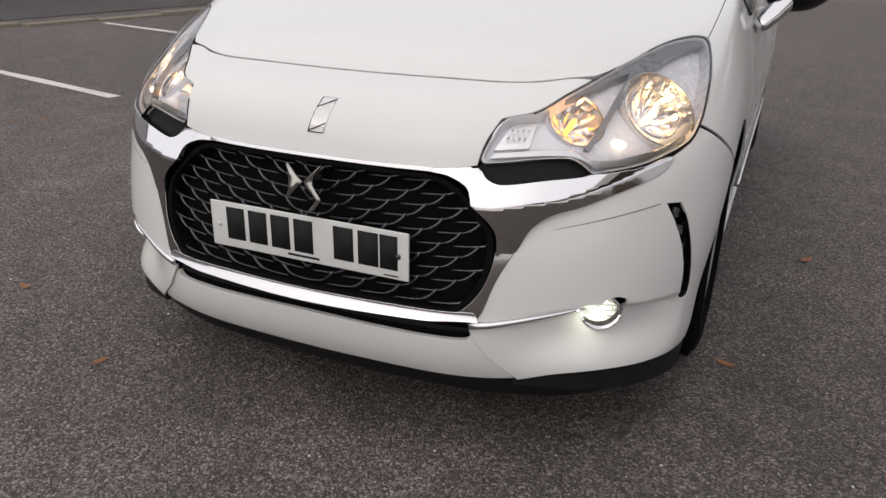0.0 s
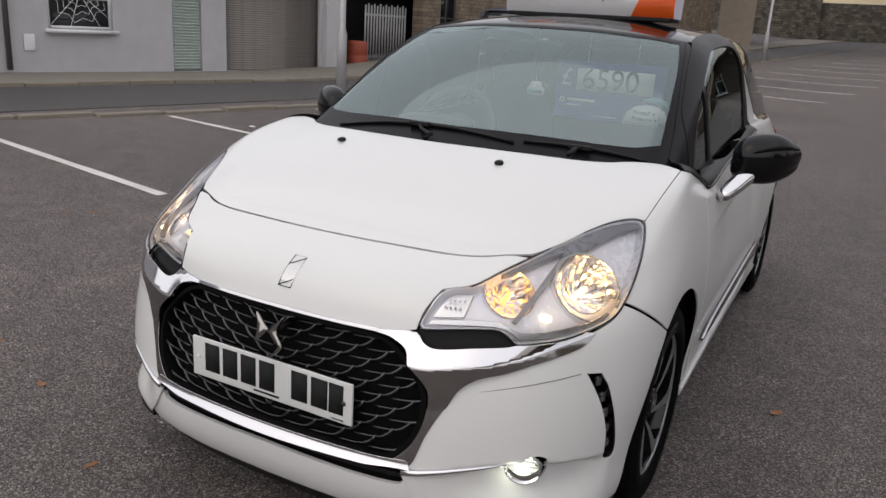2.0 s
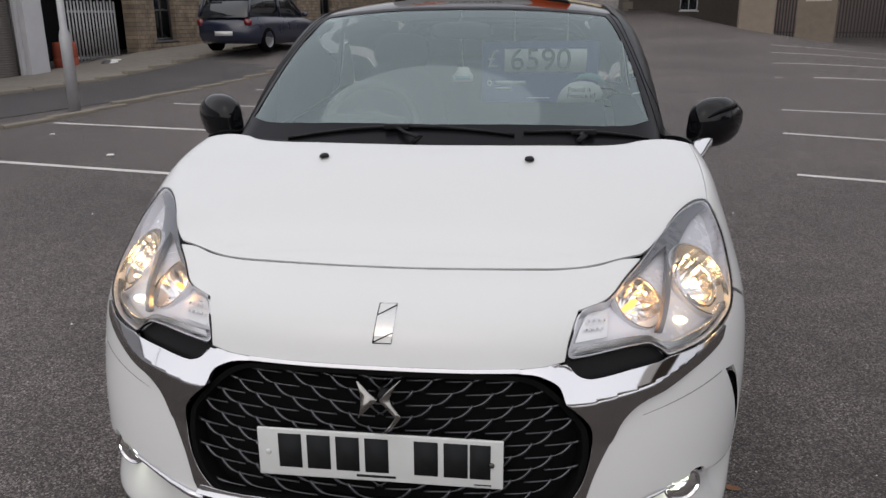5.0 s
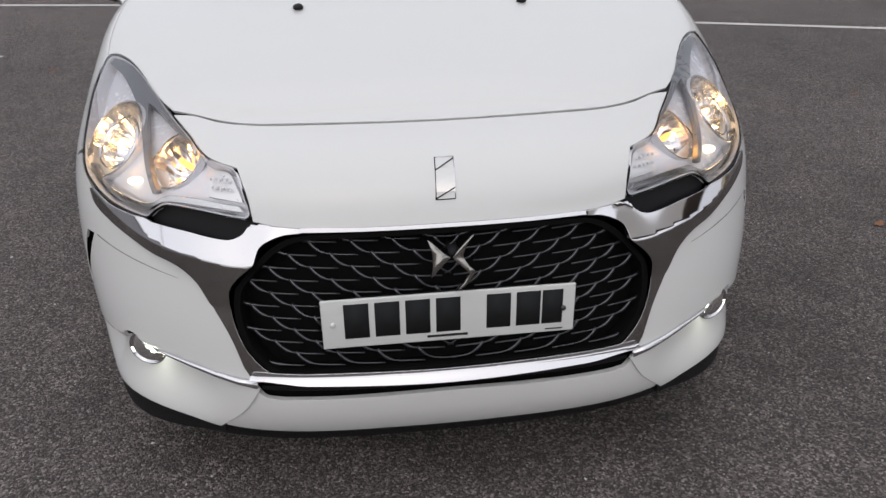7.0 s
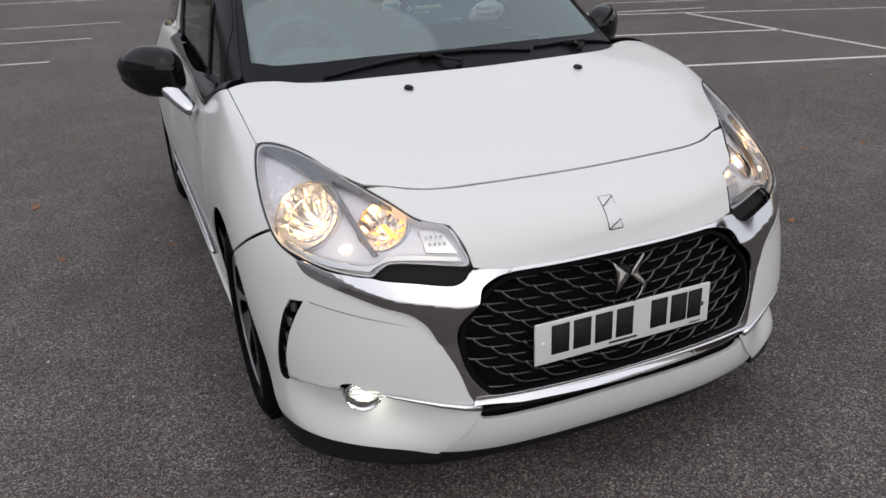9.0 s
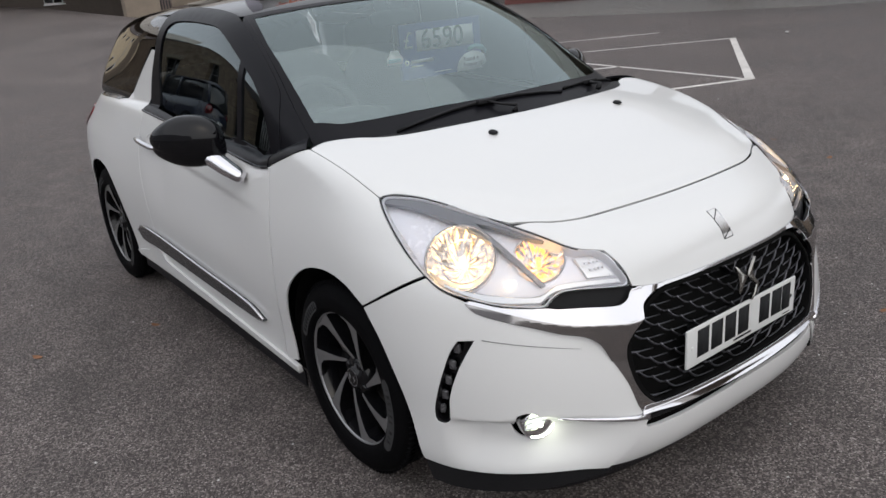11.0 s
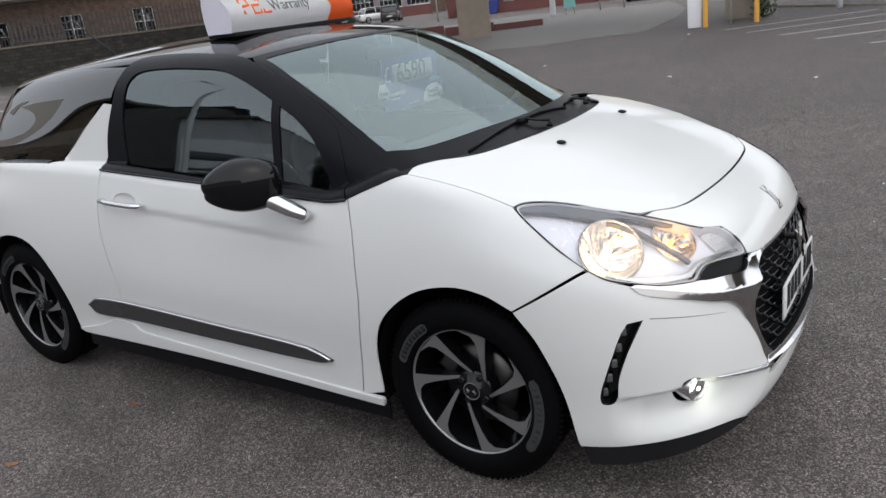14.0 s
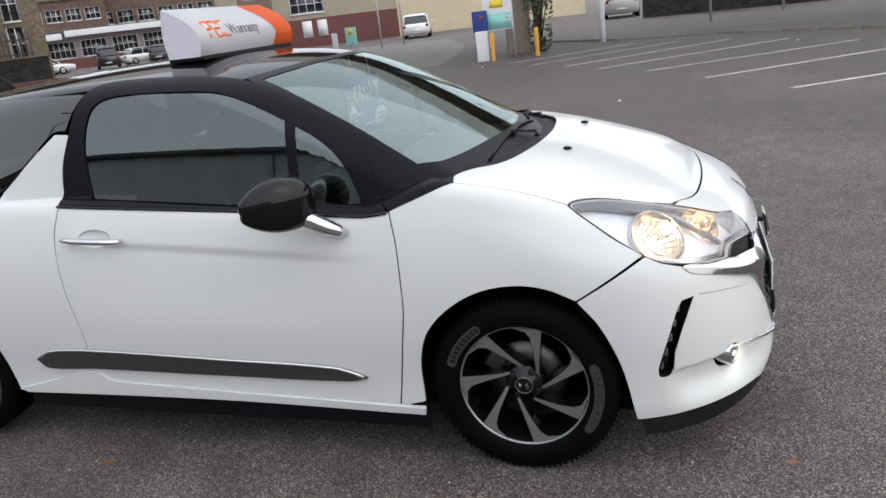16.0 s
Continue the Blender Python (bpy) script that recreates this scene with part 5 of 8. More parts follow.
# ---- mirrors, handles, wipers, jets ----
def pod(bm, centre, size, power=2.4, n=20, m=28, shape=None):
    """A rounded body; shape(u) bends the unit places first."""
    rings = []
    for i in range(n + 1):
        v = math.pi * (i / n - 0.5)
        ring = []
        for j in range(m):
            u = 2 * math.pi * j / m
            sq = lambda t: math.copysign(abs(t) ** (2 / power), t)
            p = Vector((sq(math.cos(v)) * sq(math.cos(u)), sq(math.cos(v)) * sq(math.sin(u)), sq(math.sin(v))))
            if shape:
                p = shape(p)
            ring.append(bm.verts.new(Vector(centre) + Vector([a * b for a, b in zip(p, size)])))
        rings.append(ring)
    for a, b in zip(rings, rings[1:]):
        for j in range(m):
            bm.faces.new((a[j], a[(j + 1) % m], b[(j + 1) % m], b[j]))
    bmesh.ops.remove_doubles(bm, verts=bm.verts, dist=1e-5)
    return bm


for s in (-1, 1):
    def cap_shape(p):
        # leaner at the outer end, cut flat at the back
        k = 1 - 0.42 * max(p.x * s, 0) ** 1.5
        return Vector((p.x, min(p.y, 0.62) * (1 - 0.25 * max(p.x * s, 0)), p.z * k + 0.10 * max(p.x * s, 0) - 0.14 * max(-p.x * s, 0) * (p.z < 0)))
    bm = bmesh.new()
    pod(bm, (s * 0.940, 1.490, 1.000), (0.128, 0.066, 0.086), 2.3, shape=cap_shape)
    bmesh.ops.rotate(bm, cent=(s * 0.940, 1.490, 1.0), matrix=Matrix.Rotation(s * radians(40), 3, "Z"), verts=bm.verts)
    cap = part("door_mirror", bm, BLACK_PAINT, car, "gloss black door mirror on a chrome stem")
    bm = bmesh.new()
    pod(bm, (s * 0.938, 1.494, 0.972), (0.126, 0.063, 0.064), 2.4, shape=cap_shape)
    bmesh.ops.rotate(bm, cent=(s * 0.940, 1.490, 1.0), matrix=Matrix.Rotation(s * radians(40), 3, "Z"), verts=bm.verts)
    part("mirror_base", bm, BLACK_PAINT, cap, "gloss black lower shell")
    bm = bmesh.new()
    pod(bm, (s * 0.940, 1.533, 1.003), (0.10, 0.003, 0.058), 2.6)
    bmesh.ops.rotate(bm, cent=(s * 0.940, 1.490, 1.0), matrix=Matrix.Rotation(s * radians(40), 3, "Z"), verts=bm.verts)
    part("mirror_glass", bm, REFLECTOR, cap)
    bm = bmesh.new()
    tube(bm, [(s * 0.820, 1.330, 0.866), (s * 0.834, 1.342, 0.874), (s * 0.856, 1.378, 0.898), (s * 0.882, 1.420, 0.930), (s * 0.895, 1.440, 0.955)], [0.020, 0.029, 0.034, 0.037, 0.037], 16, 0.80, (0, 0, 1))
    part("mirror_stem", bm, CHROME, cap, "chrome stem")
    # door handle over a shallow cup
    bm = bmesh.new()
    tube(bm, [(s * 0.822, 2.470, 0.876), (s * 0.846, 2.455, 0.877), (s * 0.852, 2.40, 0.874), (s * 0.853, 2.33, 0.870), (s * 0.851, 2.26, 0.866), (s * 0.844, 2.225, 0.864), (s * 0.826, 2.213, 0.864)], [0.010, 0.013, 0.014, 0.014, 0.014, 0.012, 0.009], 12, 0.85, (0, 0, 1))
    part("door_handle", bm, CHROME, car, "chrome pull handle")
    panel("handle_cup", WHITE, car, HANDLE, "shoulder", f=lambda x, y, z: lower(x, y, z) + 0.015 * np.clip(1 - ((y - 2.345) / 0.076) ** 2 - ((z - 0.872) / 0.037) ** 2, 0, 1) ** 0.7, side=s, thick=0.002, step=0.008)
    # window seals and bright moulding edge
    for a, b, r, mt, nm in (([(2.50, 0.990), (2.1, 0.966), (1.7, 0.942), (1.27, 0.911), (1.18, 0.921)], 0.004, 0.0055, GLOSS_BLACK, "window_seal"), ([(2.728, 0.392), (2.663, 0.426), (2.457, 0.433), (1.874, 0.404), (1.425, 0.378), (1.33, 0.344)], 0.013, 0.0055, CHROME, "moulding_edge")):
        pts = rounded([(0, y, z) for y, z in a] + [(0, y, z, 1) for y, z in [a[-1]]], 0.05)
        run = []
        for p in pts:
            run.append(p)
            if abs(p[1] - a[-1][0]) < 0.02:
                break
        q, _ = cast(lower, np.array([(1.3, p[1], p[2]) for p in run]), np.array((-1.0, 0, 0)), 0, 1.0, 200)
        bm = bmesh.new()
        tube(bm, [(s * (p[0] + b), p[1], p[2]) for p in q], r, 8)
        part(nm, bm, mt, car)
    # jets on the bonnet
    q = Vector(cast(lower, np.array([(s * 0.285, 0.652, 1.4)]), np.array((0, 0, -1.0)), 0, 1, 200)[0][0])
    bm = bmesh.new()
    pod(bm, q + Vector((0, 0, 0.004)), (0.013, 0.017, 0.008), 2.2, 8, 14, lambda p: Vector((p.x, p.y, max(p.z, -0.6) * (1 + 0.3 * p.y))))
    part("washer_jet", bm, PLASTIC, car)
    # tail lamp
    panel("tail_lamp", TAIL, car, [(0.765, 3.47, 0.925), (0.75, 3.54, 0.945), (0.72, 3.61, 0.94), (0.66, 3.70, 0.92), (0.66, 3.78, 0.82), (0.72, 3.72, 0.795), (0.765, 3.60, 0.82), (0.775, 3.49, 0.88)], "rear_corner", side=s, lift=0.008, thick=0.02, step=0.016, label="red tail lamp")
    panel("rear_bumper", WHITE, car, [(0.80, 3.625, 0.28, 1), (0.80, 3.645, 0.45), (0.79, 3.655, 0.70), (0.76, 3.63, 0.86, 1), (0.6, 3.80, 0.80), (0.3, 3.86, 0.72), (0.003, 3.87, 0.70, 1), (0.003, 3.80, 0.27, 1), (0.5, 3.75, 0.27)], "rear_corner", side=s, step=0.03)

for s in (-1, 1):
    panel("rear_shoulder", WHITE, car, [(0.735, 3.425, 1.005, 1), (0.70, 3.50, 1.005), (0.665, 3.56, 1.005, 1), (0.722, 3.64, 0.88, 1), (0.762, 3.62, 0.862, 1)], "rear_corner", side=s, step=0.02)

for s in (-1, 1):
    panel("rear_ledge", BLACK_PAINT, car, [(0.768, 2.93, 1.0, 1), (0.768, 3.22, 1.0), (0.742, 3.42, 1.0), (0.70, 3.535, 1.0), (0.665, 3.595, 1.0, 1), (0.40, 3.66, 1.0, 1), (0.40, 3.3, 1.0, 1), (0.60, 2.93, 1.0, 1)], "top", f=lambda x, y, z: lower(x, y, z) + 0.004, side=s, thick=0, step=0.03)

# screen base, wipers
panel("scuttle", PLASTIC, car, [(0, 0.742, 1.0), (0.13, 0.748, 1.0), (0.30, 0.765, 1.0), (0.46, 0.805, 1.0), (0.55, 0.853, 1.0), (0.61, 0.915, 1.0), (0.69, 0.958, 0.99), (0.735, 0.965, 0.98, 1), (0.70, 1.06, 1.0, 1), (0.5, 0.97, 1.0), (0.25, 0.90, 1.0), (0, 0.875, 1.0)], "top", f=lambda x, y, z: lower(x, y, z) + 0.016, whole=True, thick=0, step=0.02, label="black plastic scuttle")
def glass_at(x, y):
    q, _ = cast(upper, np.array([(x, y, 1.7)]), np.array((0, 0, -1.0)), 0, 1.2, 250)
    return Vector(q[0])
for pivot, tips, arm in (((-0.06, 0.80), ((-0.47, 0.905), (0.235, 0.872)), (-0.12, 0.880)), ((0.42, 0.86), ((0.262, 0.890), (0.640, 0.995)), (0.44, 0.930))):
    a, b = glass_at(*tips[0]), glass_at(*tips[1])
    wiper = part("wiper", tube(bmesh.new(), [glass_at(*(Vector(tips[0]).lerp(Vector(tips[1]), t))) + Vector((0, -0.005, 0.007 + 0.002 * math.sin(math.pi * t))) for t in (0, 0.12, 0.3, 0.5, 0.7, 0.88, 1)], [0.002, 0.004, 0.0055, 0.0065, 0.0055, 0.004, 0.002], 8, 0.8), PLASTIC, car, "black wiper arm and blade")
    bm = bmesh.new()
    tube(bm, [glass_at(*(Vector(tips[0]).lerp(Vector(tips[1]), t))) + Vector((0, -0.003, 0.004)) for t in (0, 0.25, 0.5, 0.75, 1)], 0.004, 6, 1.8)
    part("wiper_blade", bm, RUBBER, wiper)
    bm = bmesh.new()
    p = Vector((*pivot, 1.012))
    mid = glass_at(*arm) + Vector((0, -0.006, 0.014))
    tube(bm, [p, p + Vector((0.02, 0.01, 0.018)), p.lerp(mid, 0.5) + Vector((0, 0, 0.008)), mid], [0.012, 0.011, 0.007, 0.008], 8, 0.6)
    part("wiper_arm", bm, PLASTIC, wiper)
    bm = bmesh.new()
    box(bm, mid - Vector((0.038, 0.009, 0.009)), mid + Vector((0.038, 0.009, 0.007)), 0.004)
    part("wiper_clip", bm, PLASTIC, wiper)

# tailgate and its glass
panel("tailgate", BLACK_PAINT, car, [(0, 3.69, 1.318), (0.2, 3.67, 1.318), (0.42, 3.61, 1.30), (0.54, 3.52, 1.20), (0.62, 3.50, 1.10), (0.66, 3.50, 1.03, 1), (0.3, 3.70, 1.03), (0, 3.74, 1.03)], "rear", f=upper, whole=True, lift=0.0, step=0.03, label="black tailgate glass")
panel("tailgate_lower", WHITE, car, [(0, 3.80, 1.035), (0.4, 3.75, 1.035), (0.66, 3.6, 1.03, 1), (0.72, 3.66, 0.88), (0.6, 3.80, 0.81), (0.3, 3.86, 0.73), (0, 3.87, 0.71)], "rear", whole=True, step=0.03)
for s in (-1, 1):
    panel("rear_pillar", BLACK_PAINT, car, [(0.52, 3.40, 1.31, 1), (0.42, 3.60, 1.30, 1), (0.53, 3.54, 1.20), (0.63, 3.52, 1.10), (0.70, 3.46, 1.02, 1), (0.64, 3.46, 1.12), (0.59, 3.41, 1.25)], "rear_corner", f=upper, side=s, lift=0.002, step=0.02)

# ---- inside ----
bm = bmesh.new()
dash = [(0.98, 0.60), (0.98, 0.925), (1.12, 0.962), (1.30, 0.972), (1.42, 0.955), (1.50, 0.90), (1.50, 0.60)]
left = [bm.verts.new((-0.66, y, z)) for y, z in dash]
right = [bm.verts.new((0.66, y, z)) for y, z in dash]
for i in range(len(dash) - 1):
    bm.faces.new((left[i], right[i], right[i + 1], left[i + 1]))
bm.faces.new(left[::-1]), bm.faces.new(right)
part("dashboard", bm, TRIM, car, "dark grey dashboard")
bm = bmesh.new()
ring = [Vector((-0.36 + 0.185 * math.cos(a), 0, 0.185 * math.sin(a))) for a in (2 * math.pi * k / 40 for k in range(41))]
m = Matrix.Translation((-0.0, 1.60, 0.94)) @ Matrix.Rotation(radians(-22), 4, "X")
tube(bm, [m @ p for p in ring], 0.017, 10)
wheel_rim = part("steering_wheel", bm, TRIM, car, "dark steering wheel")
bm = bmesh.new()
pod(bm, m @ Vector((-0.36, 0, 0)), (0.085, 0.03, 0.075), 2.6)
tube(bm, [m @ Vector((-0.53, 0, 0)), m @ Vector((-0.19, 0, 0))], 0.016, 8)
part("steering_boss", bm, TRIM, wheel_rim)
bm = bmesh.new()
pod(bm, (-0.36, 1.42, 0.985), (0.17, 0.10, 0.035), 2.6)
part("instrument_hood", bm, TRIM, car)
for x in (-0.37, 0.37):
    bm = bmesh.new()
    pod(bm, (x, 2.22, 0.82), (0.245, 0.075, 0.34), 3.0, shape=lambda p: Vector((p.x * (1 - 0.14 * p.z), p.y + 0.35 * p.z + 1.2 * p.z * 0.6, p.z)))
    seat = part("seat_back", bm, CLOTH, car, "dark cloth front seat")
    bm = bmesh.new()
    pod(bm, (x, 1.97, 0.55), (0.25, 0.26, 0.09), 3.0)
    part("seat_cushion", bm, CLOTH, seat)
    bm = bmesh.new()
    pod(bm, (x, 2.36, 1.205), (0.135, 0.05, 0.085), 2.8)
    part("head_restraint", bm, CLOTH, seat)
bm = bmesh.new()
pod(bm, (0, 3.06, 0.82), (0.60, 0.09, 0.30), 3.4)
part("rear_seat", bm, CLOTH, car, "dark cloth rear bench")
bm = bmesh.new()
box(bm, (-0.76, 0.99, 0.23), (0.76, 3.6, 0.30), 0.02)
part("cabin_floor", bm, LINER, car)
panel("headlining", LINING, car, [(0, 1.70, 1.38), (0.5, 1.78, 1.36), (0.56, 2.0, 1.38), (0.56, 2.6, 1.38), (0.5, 3.2, 1.35), (0, 3.4, 1.36)], "top", f=upper, whole=True, lift=-0.03, thick=0, step=0.06)
bm = bmesh.new()
pod(bm, (0, 1.56, 1.315), (0.115, 0.02, 0.032), 3.0)
tube(bm, [(0, 1.56, 1.33), (0, 1.60, 1.385)], 0.008, 8)
part("rear_view_mirror", bm, TRIM, car, "dark interior mirror")

# ---- cards in the car, and the sign on its roof ----
card = thing("price_card", "blue price card with white strip reading 6590, hanging behind the windscreen", "price card")
bm = bmesh.new()
box(bm, (0.075, 1.648, 1.045), (0.520, 1.651, 1.275), 0.001)
part("card_board", bm, CARD_BLUE, card)
bm = bmesh.new()
box(bm, (0.162, 1.645, 1.158), (0.475, 1.6475, 1.246))
part("price_strip", bm, CARD_WHITE, card, "white strip with dark figures")
letters("price_figures", "6590", 0.118, mat("figure_green", (0.10, 0.16, 0.13), 0.6, vary=0.05), card, Matrix.Translation((0.300, 1.6435, 1.202)))
letters("pound_mark", "£", 0.095, CARD_WHITE, card, Matrix.Translation((0.118, 1.6465, 1.205)))
bm = bmesh.new()
arc = [(0.37, 1.045), (0.37, 1.065), (0.385, 1.095), (0.415, 1.118), (0.455, 1.127), (0.50, 1.122), (0.53, 1.105), (0.541, 1.08), (0.535, 1.06), (0.515, 1.055), (0.512, 1.045)]
prism(bm, arc, 0.002, Matrix.Translation((0, 1.642, 0)))
part("speech_bubble", bm, CARD_WHITE, card, "pale round-topped label")
bm = bmesh.new()
prism(bm, [(0.43, 1.13), (0.45, 1.150), (0.49, 1.158), (0.53, 1.146), (0.55, 1.12), (0.545, 1.105), (0.52, 1.125), (0.48, 1.136)], 0.002, Matrix.Translation((0, 1.6445, 0)))
part("teal_arc", bm, CARD_TEAL, card)
letters("label_words", "Found it", 0.026, SIGN_GREY, card, Matrix.Translation((0.452, 1.6405, 1.094)))
letters("label_words", "Finance it?", 0.026, SIGN_GREY, card, Matrix.Translation((0.460, 1.6405, 1.070)))
for x0, x1, z, h in ((0.125, 0.245, 1.112, 0.013), (0.125, 0.19, 1.095, 0.006), (0.25, 0.34, 1.06, 0.003)):
    bm = bmesh.new()
    box(bm, (x0, 1.6455, z), (x1, 1.6475, z + h))
    part("small_print_bar", bm, CARD_WHITE, card)
bm = bmesh.new()
spin(bm, [(1.6475, 0.005), (1.6455, 0.011), (1.6475, 0.0115)], (0.105, 0, 1.117), "y", 16)
part("round_mark", bm, CARD_WHITE, card)
bm = bmesh.new()
tube(bm, [(0.2, 1.65, 1.274), (0.2, 1.66, 1.38)], 0.0015, 6)
tube(bm, [(0.4, 1.65, 1.274), (0.4, 1.66, 1.38)], 0.0015, 6)
part("card_string", bm, CARD_WHITE, card)

tag = thing("hanging_tag", "small white card tag hanging from the interior mirror", "tag")
bm = bmesh.new()
prism(bm, [(-0.035, 1.125), (0.040, 1.125), (0.043, 1.150), (0.030, 1.165), (0.022, 1.182), (-0.016, 1.182), (-0.024, 1.165), (-0.038, 1.150)], 0.002, Matrix.Translation((0.005, 1.59, 0)))
part("tag_board", bm, CARD_WHITE, tag)
bm = bmesh.new()
tube(bm, [(0.008, 1.591, 1.182), (0.0, 1.575, 1.30)], 0.001, 5)
part("tag_string", bm, CARD_WHITE, tag)
bm = bmesh.new()
box(bm, (-0.025, 1.588, 1.135), (0.035, 1.5895, 1.148))
part("tag_bar", bm, CARD_TEAL, tag)

sign = thing("roof_sign", "white curved roof sign with orange end, on the black roof", "sign")
LEFT, RIGHT, SPLIT = -0.350, 0.425, 0.215
arch_yz = [(2.045 - 0.030 * math.sin(math.pi * t) - 0.0 + 0.135 * t**2.2, 1.462 + 0.190 * t) for t in np.linspace(0, 1, 31)]
rear_yz = [(2.185 + 0.012 * math.sin(math.pi * t) - 0.005 * t**2, 1.462 + 0.190 * t) for t in np.linspace(0, 1, 9)]
def curved_board(x0, x1, line, material, name, label="", point=0.0):
    bm = bmesh.new()
    cols = []
    for i, (y, z) in enumerate(line):
        t = i / (len(line) - 1)
        lean = point * (1 - abs(2 * t - 0.72) / 1.3)
        a, b = (x0 + lean, x1) if point else (x0, x1)
        cols.append((bm.verts.new((a, y, z)), bm.verts.new((b, y, z))))
    for (a, b), (c, d) in zip(cols, cols[1:]):
        bm.faces.new((a, b, d, c))
    bmesh.ops.solidify(bm, geom=bm.faces[:], thickness=0.003)
    bmesh.ops.recalc_face_normals(bm, faces=bm.faces)
    return part(name, bm, material, sign, label, smooth=False)
curved_board(LEFT, RIGHT, arch_yz, SIGN_WHITE, "front_board")
curved_board(LEFT, RIGHT, rear_yz, SIGN_WHITE, "back_board")
curved_board(SPLIT, RIGHT + 0.001, [(y - 0.0035, z) for y, z in arch_yz], SIGN_ORANGE, "orange_end", "orange printed end with pointed edge", point=0.055)
for x in (LEFT + 0.002, RIGHT - 0.004):
    bm = bmesh.new()
    loop = [(y, z) for y, z in arch_yz] + [(y, z) for y, z in reversed(rear_yz)]
    vs = [bm.verts.new((x, y, z)) for y, z in loop]
    ws = [bm.verts.new((x + 0.003, y, z)) for y, z in loop]
    bm.faces.new(vs), bm.faces.new(ws[::-1])
    part("end_board", bm, SIGN_INSIDE, sign, "pale inner end", smooth=False)
bm = bmesh.new()
box(bm, (LEFT + 0.01, 2.035, 1.447), (RIGHT - 0.01, 2.195, 1.464), 0.004)
part("magnet_base", bm, PLASTIC, sign)
def on_board(x, z, out=0.004):
    t = (z - 1.462) / 0.190
    y = 2.045 - 0.030 * math.sin(math.pi * t) + 0.135 * max(t, 0) ** 2.2
    return Vector((x, y - out, z))
word = letters("sign_word", "Warranty", 0.062, SIGN_GREY, sign, Matrix.Translation((0.010, 0, 1.553)))
for v in word.data.vertices:
    v.co = on_board(v.co.x, v.co.z, 0.0042 - v.co.y)
for strokes in ([(-0.265, -0.030), (-0.265, 0.030), (-0.225, 0.030), (-0.225, 0.004), (-0.265, 0.0)], [(-0.210, 0.030), (-0.170, 0.030), (-0.170, -0.030), (-0.212, -0.030), (-0.212, 0.002), (-0.170, 0.002)], [(-0.118, 0.030), (-0.154, 0.030), (-0.154, -0.030), (-0.118, -0.030)]):
    bm = bmesh.new()
    tube(bm, [on_board(x, 1.560 + z, 0.003) for x, z in strokes], 0.006, 6, 0.4, (0, 1, 0))
    part("logo_stroke", bm, SIGN_ORANGE, sign)

# radio mast on the roof
mast = thing("antenna", "thin black radio antenna leaning back on the car roof", "antenna")
bm = bmesh.new()
tube(bm, [(-0.02, 3.30, 1.395), (-0.02, 3.34, 1.44), (-0.02, 3.60, 1.60)], [0.012, 0.006, 0.002], 8)
part("mast", bm, PLASTIC, mast)

